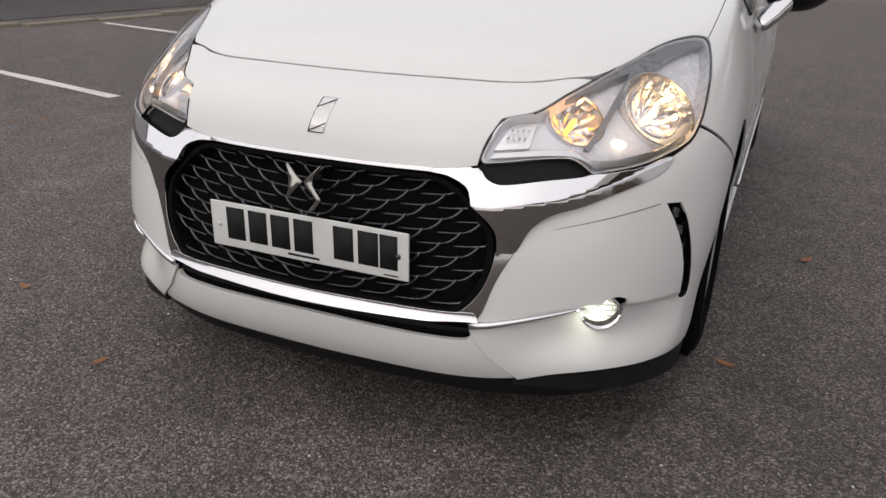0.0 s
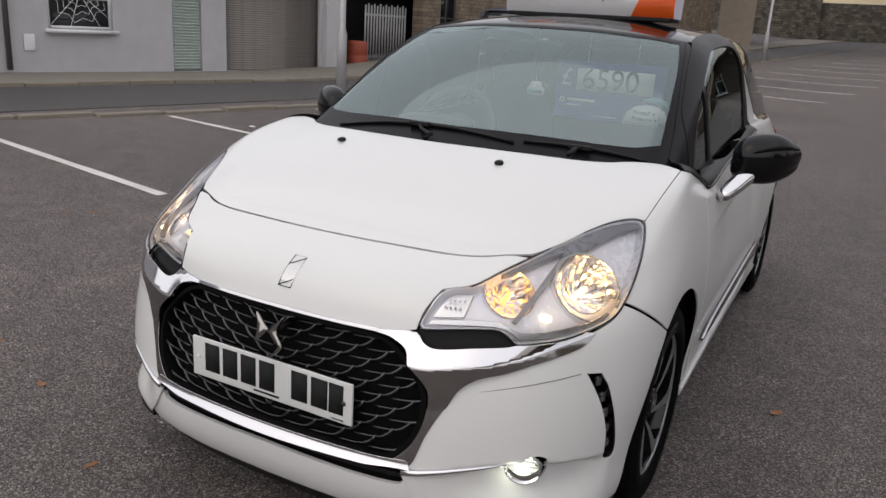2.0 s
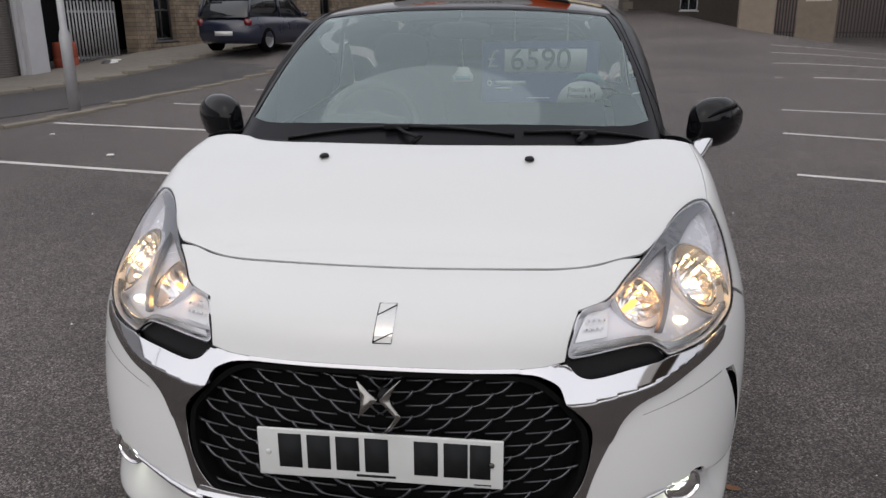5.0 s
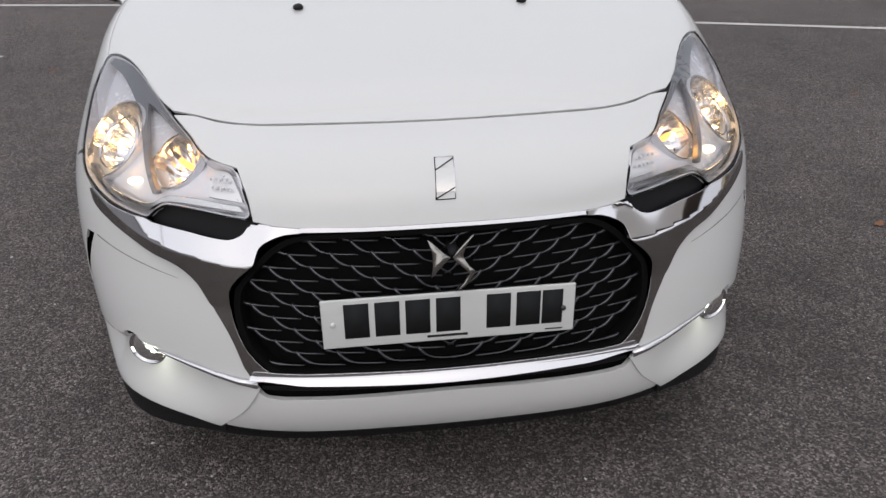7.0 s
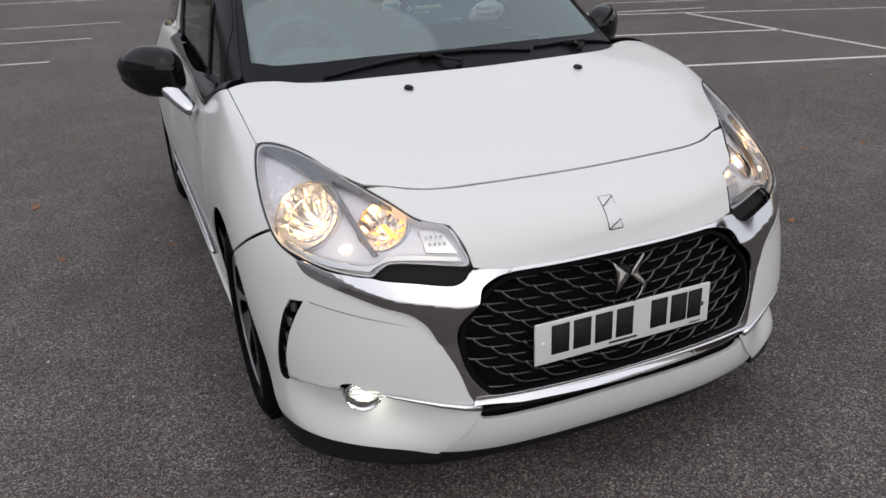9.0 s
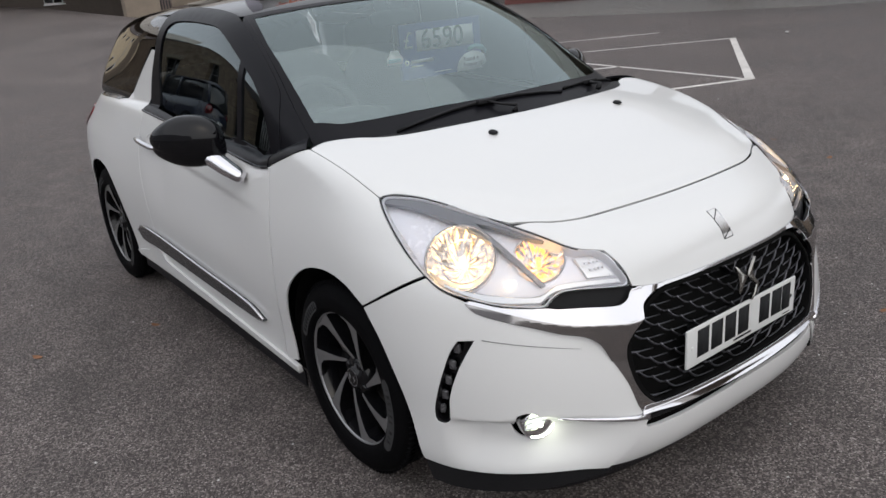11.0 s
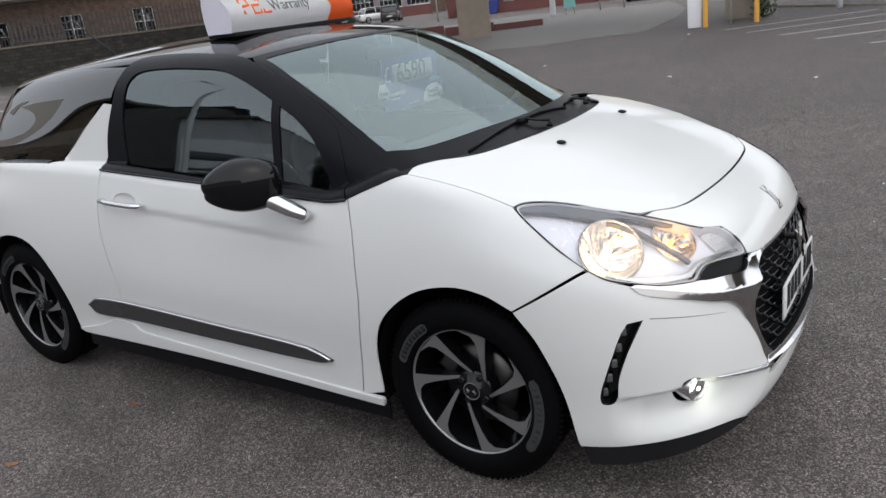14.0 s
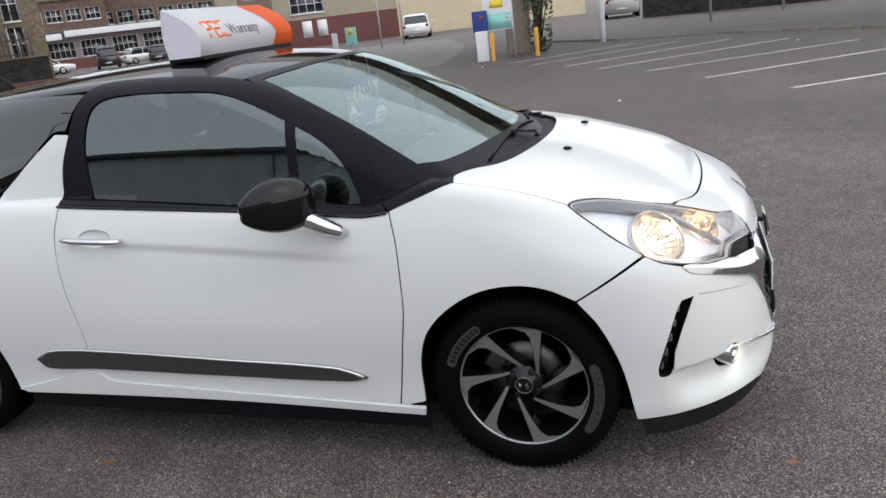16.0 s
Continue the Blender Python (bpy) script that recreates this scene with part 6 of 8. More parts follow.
# ---- other parked cars ----
def parked_car(label, paint, at, heading, kind="saloon"):
    """A plain car of the street: a lofted body, glass house, wheels and lamps. Its nose points along heading (degrees)."""
    L, W, H = {"saloon": (4.4, 1.75, 1.45), "hatch": (4.0, 1.72, 1.47), "van": (4.3, 1.82, 1.80), "suv": (4.3, 1.82, 1.68)}[kind]
    ob = thing("parked_car", label, "car", "cars parked along the street")
    ob.matrix_world = Matrix.Translation(at) @ Matrix.Rotation(radians(heading), 4, "Z")
    belt = H * 0.60
    def loft(bm, rows):
        rings = []
        for y, w, z0, z1 in rows:
            ring = [(w * 0.92, z0), (w, z0 + (z1 - z0) * 0.3), (w, z0 + (z1 - z0) * 0.7), (w * 0.93, z1 - 0.03), (w * 0.6, z1)]
            ring = [(x, z) for x, z in ring] + [(-x, z) for x, z in reversed(ring)]
            rings.append([bm.verts.new((x, y, z)) for x, z in ring])
        n = len(rings[0])
        for a, b in zip(rings, rings[1:]):
            for j in range(n):
                bm.faces.new((a[j], a[(j + 1) % n], b[(j + 1) % n], b[j]))
        bm.faces.new(rings[0]), bm.faces.new(rings[-1][::-1])
        bmesh.ops.recalc_face_normals(bm, faces=bm.faces)
        return bm
    h = W / 2
    hood = belt - 0.10
    part("body", loft(bmesh.new(), [(-L / 2, h * 0.72, 0.32, hood - 0.20), (-L / 2 + 0.08, h * 0.9, 0.22, hood - 0.08), (-L / 2 + 0.5, h, 0.20, hood), (-L * 0.18, h, 0.20, belt), (L * 0.3, h, 0.20, belt + 0.02), (L / 2 - 0.25, h * 0.97, 0.22, belt), (L / 2 - 0.03, h * 0.85, 0.30, belt - 0.10)]), paint, ob)
    back = L / 2 - (0.06 if kind in ("van", "suv", "hatch") else 0.55)
    part("glass_house", loft(bmesh.new(), [(-L * 0.22, h * 0.86, belt - 0.03, belt), (-L * 0.06, h * 0.80, belt - 0.03, H - 0.07), (L * 0.02, h * 0.79, belt - 0.03, H - 0.04), (L * 0.25, h * 0.79, belt - 0.03, H - 0.05), (back - 0.25, h * 0.78, belt - 0.03, H - 0.12), (back, h * 0.84, belt - 0.03, belt + 0.02)]), DARK_PANE, ob, "dark window glass")
    part("roof", loft(bmesh.new(), [(-L * 0.07, h * 0.76, H - 0.075, H - 0.05), (L * 0.05, h * 0.77, H - 0.06, H), (L * 0.25, h * 0.77, H - 0.06, H), (back - 0.22, h * 0.74, H - 0.13, H - 0.09)]), paint, ob)
    for s in (-1, 1):
        for y0, z0, y1, z1 in ((-L * 0.22, belt, -L * 0.06, H - 0.05), (L * 0.10, belt, L * 0.10, H - 0.05), (back - 0.02, belt, back - 0.24, H - 0.10)):
            bm = bmesh.new()
            tube(bm, [(s * h * 0.865, y0, z0), (s * h * 0.785, y1, z1)], 0.035, 6)
            part("pillar", bm, paint, ob)
        for y in (-L * 0.31, L * 0.30):
            bm = bmesh.new()
            spin(bm, [(s * (h - 0.20), 0.0), (s * (h - 0.20), 0.30), (s * (h - 0.03), 0.315), (s * (h + 0.005), 0.29), (s * (h + 0.005), 0.20)], (0, y, 0.315), "x", 24)
            tyre = part("wheel", bm, RUBBER, ob)
            bm = bmesh.new()
            spin(bm, [(s * (h + 0.004), 0.205), (s * (h - 0.02), 0.18), (s * (h - 0.01), 0.06), (s * (h + 0.002), 0.0)], (0, y, 0.315), "x", 20)
            part("rim", bm, ALLOY, tyre)
        bm = bmesh.new()
        pod(bm, (s * h * 0.68, -L / 2 + 0.10, hood - 0.17), (0.17, 0.10, 0.07), 2.6, 8, 12)
        part("headlamp", bm, LAMP_WHITE, ob)
        bm = bmesh.new()
        pod(bm, (s * h * 0.80, L / 2 - 0.10, belt - 0.14), (0.10, 0.10, 0.10), 2.6, 8, 12)
        part("tail_lamp", bm, TAIL, ob)
        bm = bmesh.new()
        pod(bm, (s * (h + 0.09), -L * 0.16, belt + 0.06), (0.09, 0.05, 0.06), 2.4, 8, 12)
        part("door_mirror", bm, paint, ob)
    for y in (-L / 2 - 0.012, L / 2 - 0.035):
        bm = bmesh.new()
        box(bm, (-0.26, y, 0.42), (0.26, y + 0.02, 0.53))
        part("number_plate", bm, PLATE, ob)
    return ob

# ---- ground, street and lines ----
def rise(x, y):
    """Street and car park climb gently away from the car; the entry side is level."""
    street_up = 0.045 * max(y - 9.5, 0) * float(ramp(y, 12, 20)) * float(ramp(-x, 3.0, 6.5))
    park_up = 0.047 * max(y - 17.8 + 0.8 * min(max(x, 0), 6), 0) * float(ramp(14 - x, 0, 8))
    return max(street_up, park_up)


ALONG, ACROSS = Vector((0.19, 0.982, 0)), Vector((0.982, -0.19, 0))
WALL = Vector((-12.45, 9.70, 0))
def street(s, off, z=0.0):
    """A place in the street: s along the building line, off out from it, z over the ground there."""
    p = WALL + ALONG * s + ACROSS * off
    p.z = rise(p.x, p.y) + z
    return p


bm = bmesh.new()
xs = sorted(set([-600, -300, -150, -80, -50, -36, -28] + list(range(-24, 31, 2)) + [36, 46, 60, 90, 150, 300, 600]))
ys = sorted(set([-600, -300, -100, -50, -30, -20] + list(range(-14, 71, 2)) + [76, 84, 95, 110, 150, 300, 600]))
net = [[bm.verts.new((x, y, rise(x, min(y, 110)))) for x in xs] for y in ys]
for a, b in zip(net, net[1:]):
    for i in range(len(xs) - 1):
        bm.faces.new((a[i], a[i + 1], b[i + 1], b[i]))
tagged(part("ground", bm, ASPHALT), "worn dark grey asphalt of the car park", "ground", kind="structure")


def strip(name, run, material, label, category, lift, steps=1):
    """A thin sheet along the street between two offsets: run is (s0, s1, off0, off1)."""
    s0, s1, o0, o1 = run
    bm = bmesh.new()
    rows = []
    n = int((s1 - s0) / 1.0) + 1
    for k in range(n + 1):
        s = s0 + (s1 - s0) * k / n
        rows.append([bm.verts.new(street(s, o0, lift)), bm.verts.new(street(s, o1, lift)), bm.verts.new(street(s, o0, -0.3)), bm.verts.new(street(s, o1, -0.3))])
    for a, b in zip(rows, rows[1:]):
        bm.faces.new((a[0], a[1], b[1], b[0]))
        bm.faces.new((a[1], a[3], b[3], b[1]))
        bm.faces.new((a[0], b[0], b[2], a[2]))
    bmesh.ops.recalc_face_normals(bm, faces=bm.faces)
    return tagged(part(name, bm, material, smooth=False), label, category, kind="structure")


strip("road", (-40, 60, 2.25, 5.15), ROAD, "grey asphalt street beside the car park", "road", 0.012)
strip("pavement", (-40, 60, -0.1, 2.20), PAVING, "worn brown pavement along the buildings", "pavement", 0.045)
kerb = tagged(new("kerb_far"), "worn stone kerb of the pavement", "kerb", kind="structure")
stone_bm = bmesh.new()
box(stone_bm, (-0.44, -0.075, -0.20), (0.44, 0.075, 0.095), 0.016)
stone = part("kerb_stone", stone_bm, KERB, kerb)
near_off = curve((-12, 5.5), (-4, 5.80), (-2.5, 5.98), (-0.5, 6.05), (0.6, 5.95), (1.8, 5.65), (7.4, 5.20), (20, 5.20), (40, 5.20))
near = tagged(new("kerb_near"), "low worn kerb between car park and street", "kerb", kind="structure")
turn = math.atan2(ALONG.y, ALONG.x)
stone.matrix_basis = Matrix.Translation(street(-14.0, 2.27)) @ Matrix.Rotation(turn, 4, "Z")
for k in range(1, 60):
    o = new("kerb_stone", stone.data)
    o.parent, o.matrix_basis = kerb, Matrix.Translation(street(-14.0 + 0.9 * k, 2.20 + random.uniform(-0.012, 0.012), random.uniform(-0.030, -0.008))) @ Matrix.Rotation(turn, 4, "Z")
for k in range(52):
    o = new("kerb_stone", stone.data)
    s = -12.0 + 0.9 * k
    o.parent, o.matrix_basis = near, Matrix.Translation(street(s, float(near_off(s)) + random.uniform(-0.02, 0.02), random.uniform(-0.060, -0.035))) @ Matrix.Rotation(turn, 4, "Z")


def line(a, b, width=0.09):
    """A worn painted bay line from a to b."""
    a, b = Vector((*a, 0)), Vector((*b, 0))
    d = (b - a).normalized()
    n = Vector((-d.y, d.x, 0)) * width / 2
    bm = bmesh.new()
    k = max(int((b - a).length / 0.5), 1)
    rows = []
    for i in range(k + 1):
        p = a.lerp(b, i / k)
        w = n * (1 + random.uniform(-0.12, 0.12))
        rows.append((bm.verts.new(p + w + Vector((0, 0, 0.004))), bm.verts.new(p - w + Vector((0, 0, 0.004)))))
    for p, q in zip(rows, rows[1:]):
        bm.faces.new((p[0], p[1], q[1], q[0]))
    bmesh.ops.recalc_face_normals(bm, faces=bm.faces)
    for f in bm.faces:
        if f.normal.z < 0:
            f.normal_flip()
    ob = part("parking_line", bm, PAINT_LINE, smooth=False)
    for v in ob.data.vertices:
        v.co.z = 0.004 + rise(v.co.x, v.co.y)
    return tagged(ob, "worn white bay line on the asphalt", "parking line", "bay lines", "structure")


for k in range(-4, 13):
    e = Vector((-1.78 + 0.535 * k, 10.06 + 2.46 * k))
    line(e, e + Vector((-0.978, 0.205)) * 4.1)
for k in range(2, 8):
    e = Vector((2.55 + 0.62 * k, 5.62 + 2.53 * k))
    line(e, e + Vector((0.94, -0.34)) * 4.6)
line((2.55, 5.66), (6.64, 4.07))
line((3.14, 8.24), (7.02, 6.36))
line((6.62, 4.07), (10.5, 6.84), 0.10)
line((10.5, 6.84), (6.3, 9.45), 0.08)
line((7.42, 8.85), (6.60, 4.10), 0.07)
line((11.2, 8.93), (7.4, 11.0), 0.08)
for a, b in (((8.2, -1.15), (10.3, -4.9)), ((10.19, -0.13), (12.6, -3.8)), ((12.07, 0.84), (14.4, -3.1)), ((13.39, 1.85), (16.4, -2.1)), ((14.66, 2.71), (17.9, -0.9)), ((15.9, 3.6), (18.9, 0.3)), ((17.1, 4.4), (19.9, 1.4)), ((6.2, -2.2), (8.2, -5.9)), ((4.2, -3.25), (6.1, -6.9))):
    line(a, b)

# fallen leaves and chips of litter on the asphalt
leaf_bm = bmesh.new()
rim = [(0.5 * math.cos(a) * (1 + 0.18 * math.cos(5 * a)), 0.28 * math.sin(a), 0.05 * math.cos(2 * a) + 0.06) for a in (2 * math.pi * k / 14 for k in range(14))]
c = leaf_bm.verts.new((0, 0, 0.02))
vs = [leaf_bm.verts.new(p) for p in rim]
for a, b in zip(vs, vs[1:] + vs[:1]):
    leaf_bm.faces.new((c, a, b))
leaf_me = bpy.data.meshes.new("fallen_leaf")
leaf_bm.to_mesh(leaf_me), leaf_bm.free()
leaf_me.materials.append(DEAD_LEAF)
spots = [(0.914, 0.687, 0.035), (-1.62, 3.45, 0.06), (-0.75, -0.62, 0.05), (-0.95, -0.52, 0.04), (1.35, 0.15, 0.03), (-1.3, 0.2, 0.035), (1.9, 1.2, 0.04), (-2.3, 4.6, 0.05), (-3.3, 2.0, 0.05), (-0.2, -0.9, 0.03)]
spots += [(random.uniform(-4, 6), random.uniform(-2.5, 12), random.uniform(0.02, 0.045)) for _ in range(60)]
for x, y, r in spots:
    if abs(x) < 0.85 and 0 < y < 3.9:
        continue
    o = new("fallen_leaf", leaf_me)
    o.matrix_world = Matrix.Translation((x, y, 0.002)) @ Matrix.Rotation(random.uniform(0, 6.3), 4, "Z") @ Matrix.Diagonal((r * 1.6, r * 1.3, r, 1))
    tagged(o, "small dry brown leaf lying on the asphalt", "leaf", "fallen leaves")
bm = bmesh.new()
for _ in range(1300):
    x, y = random.gauss(0, 3.4), random.gauss(0.3, 2.8)
    r = random.choice((0.0016, 0.002, 0.0025, 0.003, 0.0045))
    if random.random() < 0.03:
        r *= 2.2
    a, k = random.uniform(0, 6.3), random.uniform(0.5, 1)
    base = [bm.verts.new((x + r * math.cos(a + t) * (1 if i % 2 else k), y + r * math.sin(a + t), 0.0005)) for i, t in enumerate((0, 1.6, 3.1, 4.7))]
    top = bm.verts.new((x, y, r * 0.9))
    for p, q in zip(base, base[1:] + base[:1]):
        bm.faces.new((p, q, top))
tagged(part("grit", bm, LITTER, smooth=False), "pale loose grit scattered on the asphalt", "grit", kind="stuff")

for x, y in ((11.48, 6.41), (8.96, 3.17), (16.6, 5.07), (8.22, 1.09), (22.17, 2.4), (15.62, -2.16), (-10.58, 8.32), (-10.34, 9.71), (-10.31, 10.18), (-5.49, 6.03), (-5.64, 7.37), (-4.12, 6.03)):
    bm = bmesh.new()
    pod(bm, (0, 0, 0.012), (random.uniform(0.025, 0.05), random.uniform(0.02, 0.04), 0.012), 2.2, 6, 10, lambda p: p * (1 + 0.35 * noise.noise(p * 2.2 + Vector((x, y, 0)))))
    scrap = thing("litter", "scrap of white paper lying on the ground", "litter", "scraps of litter", at=(x, y, rise(x, y)))
    part("scrap", bm, LITTER, scrap)

# cracks in the asphalt, and the damp side road by the entry
for run in (((11.24, 3.33), (10.14, 2.95), (9.07, 2.46), (7.78, 1.87), (6.92, 1.41), (6.11, 1.01), (5.72, 0.81)), ((5.52, 1.46), (5.46, 1.21), (5.42, 0.96), (5.28, 0.72)), ((12.11, 4.53), (12.3, 3.6), (12.59, 2.19)), ((6.49, 0.11), (5.69, -0.22), (5.21, -0.56), (5.17, -0.97), (4.72, -1.19)), ((9.05, -0.48), (9.14, -1.1), (8.59, -1.46))):
    bm = bmesh.new()
    rows = []
    pts = [Vector(a).lerp(Vector(b), t) for a, b in zip(run, run[1:]) for t in np.arange(0, 1, 0.1)]
    for p in pts:
        p = p + Vector((random.gauss(0, 0.015), random.gauss(0, 0.015)))
        w = random.uniform(0.003, 0.008)
        rows.append((bm.verts.new((p.x - w, p.y - w, 0.003)), bm.verts.new((p.x + w, p.y + w, 0.003))))
    for a, b in zip(rows, rows[1:]):
        bm.faces.new((a[0], a[1], b[1], b[0]))
    tagged(part("crack", bm, CRACK, smooth=False), "thin dark crack in the asphalt", "crack", "cracks", "structure")
bm = bmesh.new()
edge_ = [(14.6, 16.5), (15.6, 12.2), (17.0, 8.8), (18.7, 6.9), (24.0, 7.6), (30.0, 9.0), (38.0, 12.0), (40.0, 22.0), (30.0, 27.0), (20.0, 25.0)]
lo_, hi_ = [bm.verts.new((x, y, 0.006)) for x, y in edge_], [bm.verts.new((x, y, -0.1)) for x, y in edge_]
bm.faces.new(lo_)
for i in range(len(edge_)):
    bm.faces.new((lo_[i], hi_[i], hi_[(i + 1) % len(edge_)], lo_[(i + 1) % len(edge_)]))
bmesh.ops.recalc_face_normals(bm, faces=bm.faces)
tagged(part("side_road", bm, WET_ROAD, smooth=False), "pale damp asphalt of the side road", "road", kind="structure")

# ---- the street's buildings ----
def block(bm, lo, hi, m=None, bevel=0.0):
    return box(bm, lo, hi, bevel, m)


# frame of the building line: x along it, y into the buildings, z up
BASE = Matrix.Translation(WALL) @ Matrix(((ALONG.x, -ACROSS.x, 0, 0), (ALONG.y, -ACROSS.y, 0, 0), (0, 0, 1, 0), (0, 0, 0, 1)))


def walls_with_holes(name, x0, x1, z0, z1, holes, material, parent, depth=0.35, y0=0.0):
    """A wall of the given thickness along x with openings (x0, x1, z0, z1) cut through."""
    xs = sorted({x0, x1, *[h[0] for h in holes], *[h[1] for h in holes]})
    zs = sorted({z0, z1, *[h[2] for h in holes], *[h[3] for h in holes]})
    bm = bmesh.new()
    for i in range(len(xs) - 1):
        for j in range(len(zs) - 1):
            cx, cz = (xs[i] + xs[i + 1]) / 2, (zs[j] + zs[j + 1]) / 2
            if not any(h[0] < cx < h[1] and h[2] < cz < h[3] for h in holes):
                box(bm, (xs[i], y0, zs[j]), (xs[i + 1], y0 + depth, zs[j + 1]))
    bmesh.ops.remove_doubles(bm, verts=bm.verts, dist=1e-4)
    return part(name, bm, material, parent, smooth=False)


def house(name, label, m, category="building"):
    ob = tagged(new(name), label, category)
    ob.matrix_world = m
    return ob


def sash(parent, x0, x1, z0, z1, y=0.10, rows=2, cols=2, bar=0.035, material=None, frame=0.06):
    """A window of panes behind bars, set into its opening."""
    mt = material or FRAME_WHITE
    bm = bmesh.new()
    box(bm, (x0, y + 0.04, z0), (x1, y + 0.06, z1))
    w = part("window", bm, DARK_PANE, parent, "dark window panes")
    bm = bmesh.new()
    for a, b, c, d in ((x0, x0 + frame, z0, z1), (x1 - frame, x1, z0, z1), (x0 + frame, x1 - frame, z0, z0 + frame), (x0 + frame, x1 - frame, z1 - frame, z1)):
        box(bm, (a, y, c), (b, y + 0.05, d))
    part("window_frame", bm, mt, w)
    for k in range(1, cols):
        bm = bmesh.new()
        x = x0 + (x1 - x0) * k / cols
        box(bm, (x - bar / 2, y + 0.005, z0 + frame), (x + bar / 2, y + 0.045, z1 - frame))
        part("glazing_bar", bm, mt, w)
    for k in range(1, rows):
        bm = bmesh.new()
        z = z0 + (z1 - z0) * k / rows
        box(bm, (x0 + frame, y + 0.008, z - bar / 2), (x1 - frame, y + 0.042, z + bar / 2))
        part("glazing_bar", bm, mt, w)
    bm = bmesh.new()
    box(bm, (x0 - 0.06, y - 0.16, z0 - 0.07), (x1 + 0.06, y + 0.06, z0))
    part("window_sill", bm, mt, w)
    return w


# grey rendered workshop
shop = house("workshop", "grey rendered workshop with roller shutter and barred window", BASE)
HOLES = [(-1.27, 0.03, 0.86, 2.05), (1.37, 2.09, 0.05, 1.75), (2.73, 5.57, 0.05, 2.28)]
walls_with_holes("wall", -24, 6.2, -0.4, 4.0, HOLES, RENDER_GREY, shop)
bm = bmesh.new()
box(bm, (-24, 0.36, 4.0), (6.2, 8, 4.2))
part("roof", bm, SLATE, shop)
bm = bmesh.new()
box(bm, (-24.05, -0.12, 3.9), (6.25, -0.002, 4.05))
part("gutter", bm, DARK_STEEL, shop)
win = sash(shop, -1.27, 0.03, 0.86, 2.05, 0.04, 2, 1, 0.05)
hubp = Vector((-0.62, 0.02, 1.55))
for k in range(10):
    a = 2 * math.pi * k / 10 + 0.1
    bm = bmesh.new()
    end = Vector((max(min(hubp.x + 0.95 * math.cos(a), -0.02), -1.22), 0.02, max(min(hubp.z + 0.95 * math.sin(a), 2.0), 0.92)))
    tube(bm, [hubp, end], 0.006, 6)
    part("web_bar", bm, FRAME_WHITE, win)
for r in (0.14, 0.28, 0.43, 0.58):
    for k in range(10):
        a, b = 2 * math.pi * k / 10 + 0.1, 2 * math.pi * (k + 1) / 10 + 0.1
        p, q = (hubp + Vector((math.cos(t) * r, 0, math.sin(t) * r)) for t in (a, b))
        mid = hubp + Vector((math.cos((a + b) / 2) * r * 0.82, 0, math.sin((a + b) / 2) * r * 0.82))
        if all(-1.24 < v.x < 0 and 0.9 < v.z < 2.02 for v in (p, q)):
            bm = bmesh.new()
            tube(bm, [p, p.lerp(mid, 0.6), mid, q.lerp(mid, 0.6), q], 0.005, 5)
            part("web_bar", bm, FRAME_WHITE, win)
bm = bmesh.new()
box(bm, (1.33, 0.10, 0.03), (2.13, 0.14, 1.78))
lv = part("louvre_door", bm, LOUVRE, shop, "pale green slatted metal door")
for k in range(26):
    bm = bmesh.new()
    box(bm, (1.40, -0.02, 0), (2.06, 0.03, 0.045), 0.004, Matrix.Translation((0, 0.06, 0.10 + 0.0625 * k)) @ Matrix.Rotation(radians(28), 4, "X"))
    part("slat", bm, LOUVRE, lv)
bm = bmesh.new()
box(bm, (1.20, -0.03, 1.76), (2.25, 0.05, 1.90), 0.006)
part("lintel", bm, FRAME_WHITE, shop)
bm = bmesh.new()
box(bm, (2.72, 0.16, 0.04), (5.58, 0.19, 2.29))
sh = part("roller_shutter", bm, SHUTTER, shop, "worn brown roller shutter, closed")
slat_bm = bmesh.new()
tube(slat_bm, [(2.75, 0.15, 0), (5.55, 0.15, 0)], 0.026, 10, 0.95)
slat = part("slat", slat_bm, SHUTTER, sh)
slat.location.z = 0.09
for k in range(1, 43):
    o = new("slat", slat.data)
    o.parent, o.location = sh, (0, random.uniform(-0.002, 0.002), 0.09 + 0.0515 * k)
for a, b in ((2.66, 2.74), (5.56, 5.64)):
    bm = bmesh.new()
    box(bm, (a, 0.08, 0.02), (b, 0.17, 2.28))
    part("shutter_guide", bm, DARK_STEEL, shop)
bm = bmesh.new()
box(bm, (5.66, -0.16, -0.2), (6.2, -0.003, 2.32), 0.01)
part("pilaster", bm, RENDER_GREY, shop)
board = house("shop_sign", "white sign board with dark lettering over the roller shutter", BASE, "sign")
bm = bmesh.new()
box(bm, (1.75, -0.10, 2.33), (6.0, -0.003, 3.15), 0.008)
part("board", bm, FRAME_WHITE, board)
letters("word", "FREE ESTIMATES", 0.20, SIGN_GREY, board, Matrix.Translation((3.0, -0.105, 2.45)))
letters("word", "Tel:", 0.20, SIGN_GREY, board, Matrix.Translation((4.48, -0.105, 2.45)))
for x0, x1, z in ((4.72, 5.85, 2.39), (2.1, 5.7, 2.78)):
    bm = bmesh.new()
    box(bm, (x0, -0.108, z), (x1, -0.1, z + 0.13))
    part("lettering_bar", bm, SIGN_GREY, board)
bm = bmesh.new()
tube(bm, [(-2.05, -0.07, 0.1), (-2.05, -0.07, 3.9)], 0.05, 10)
part("downpipe", bm, DARK_STEEL, shop)
bm = bmesh.new()
box(bm, (-1.75, -0.03, 0.45), (-1.55, 0.0, 0.75), 0.005)
part("meter_box", bm, FRAME_WHITE, shop)

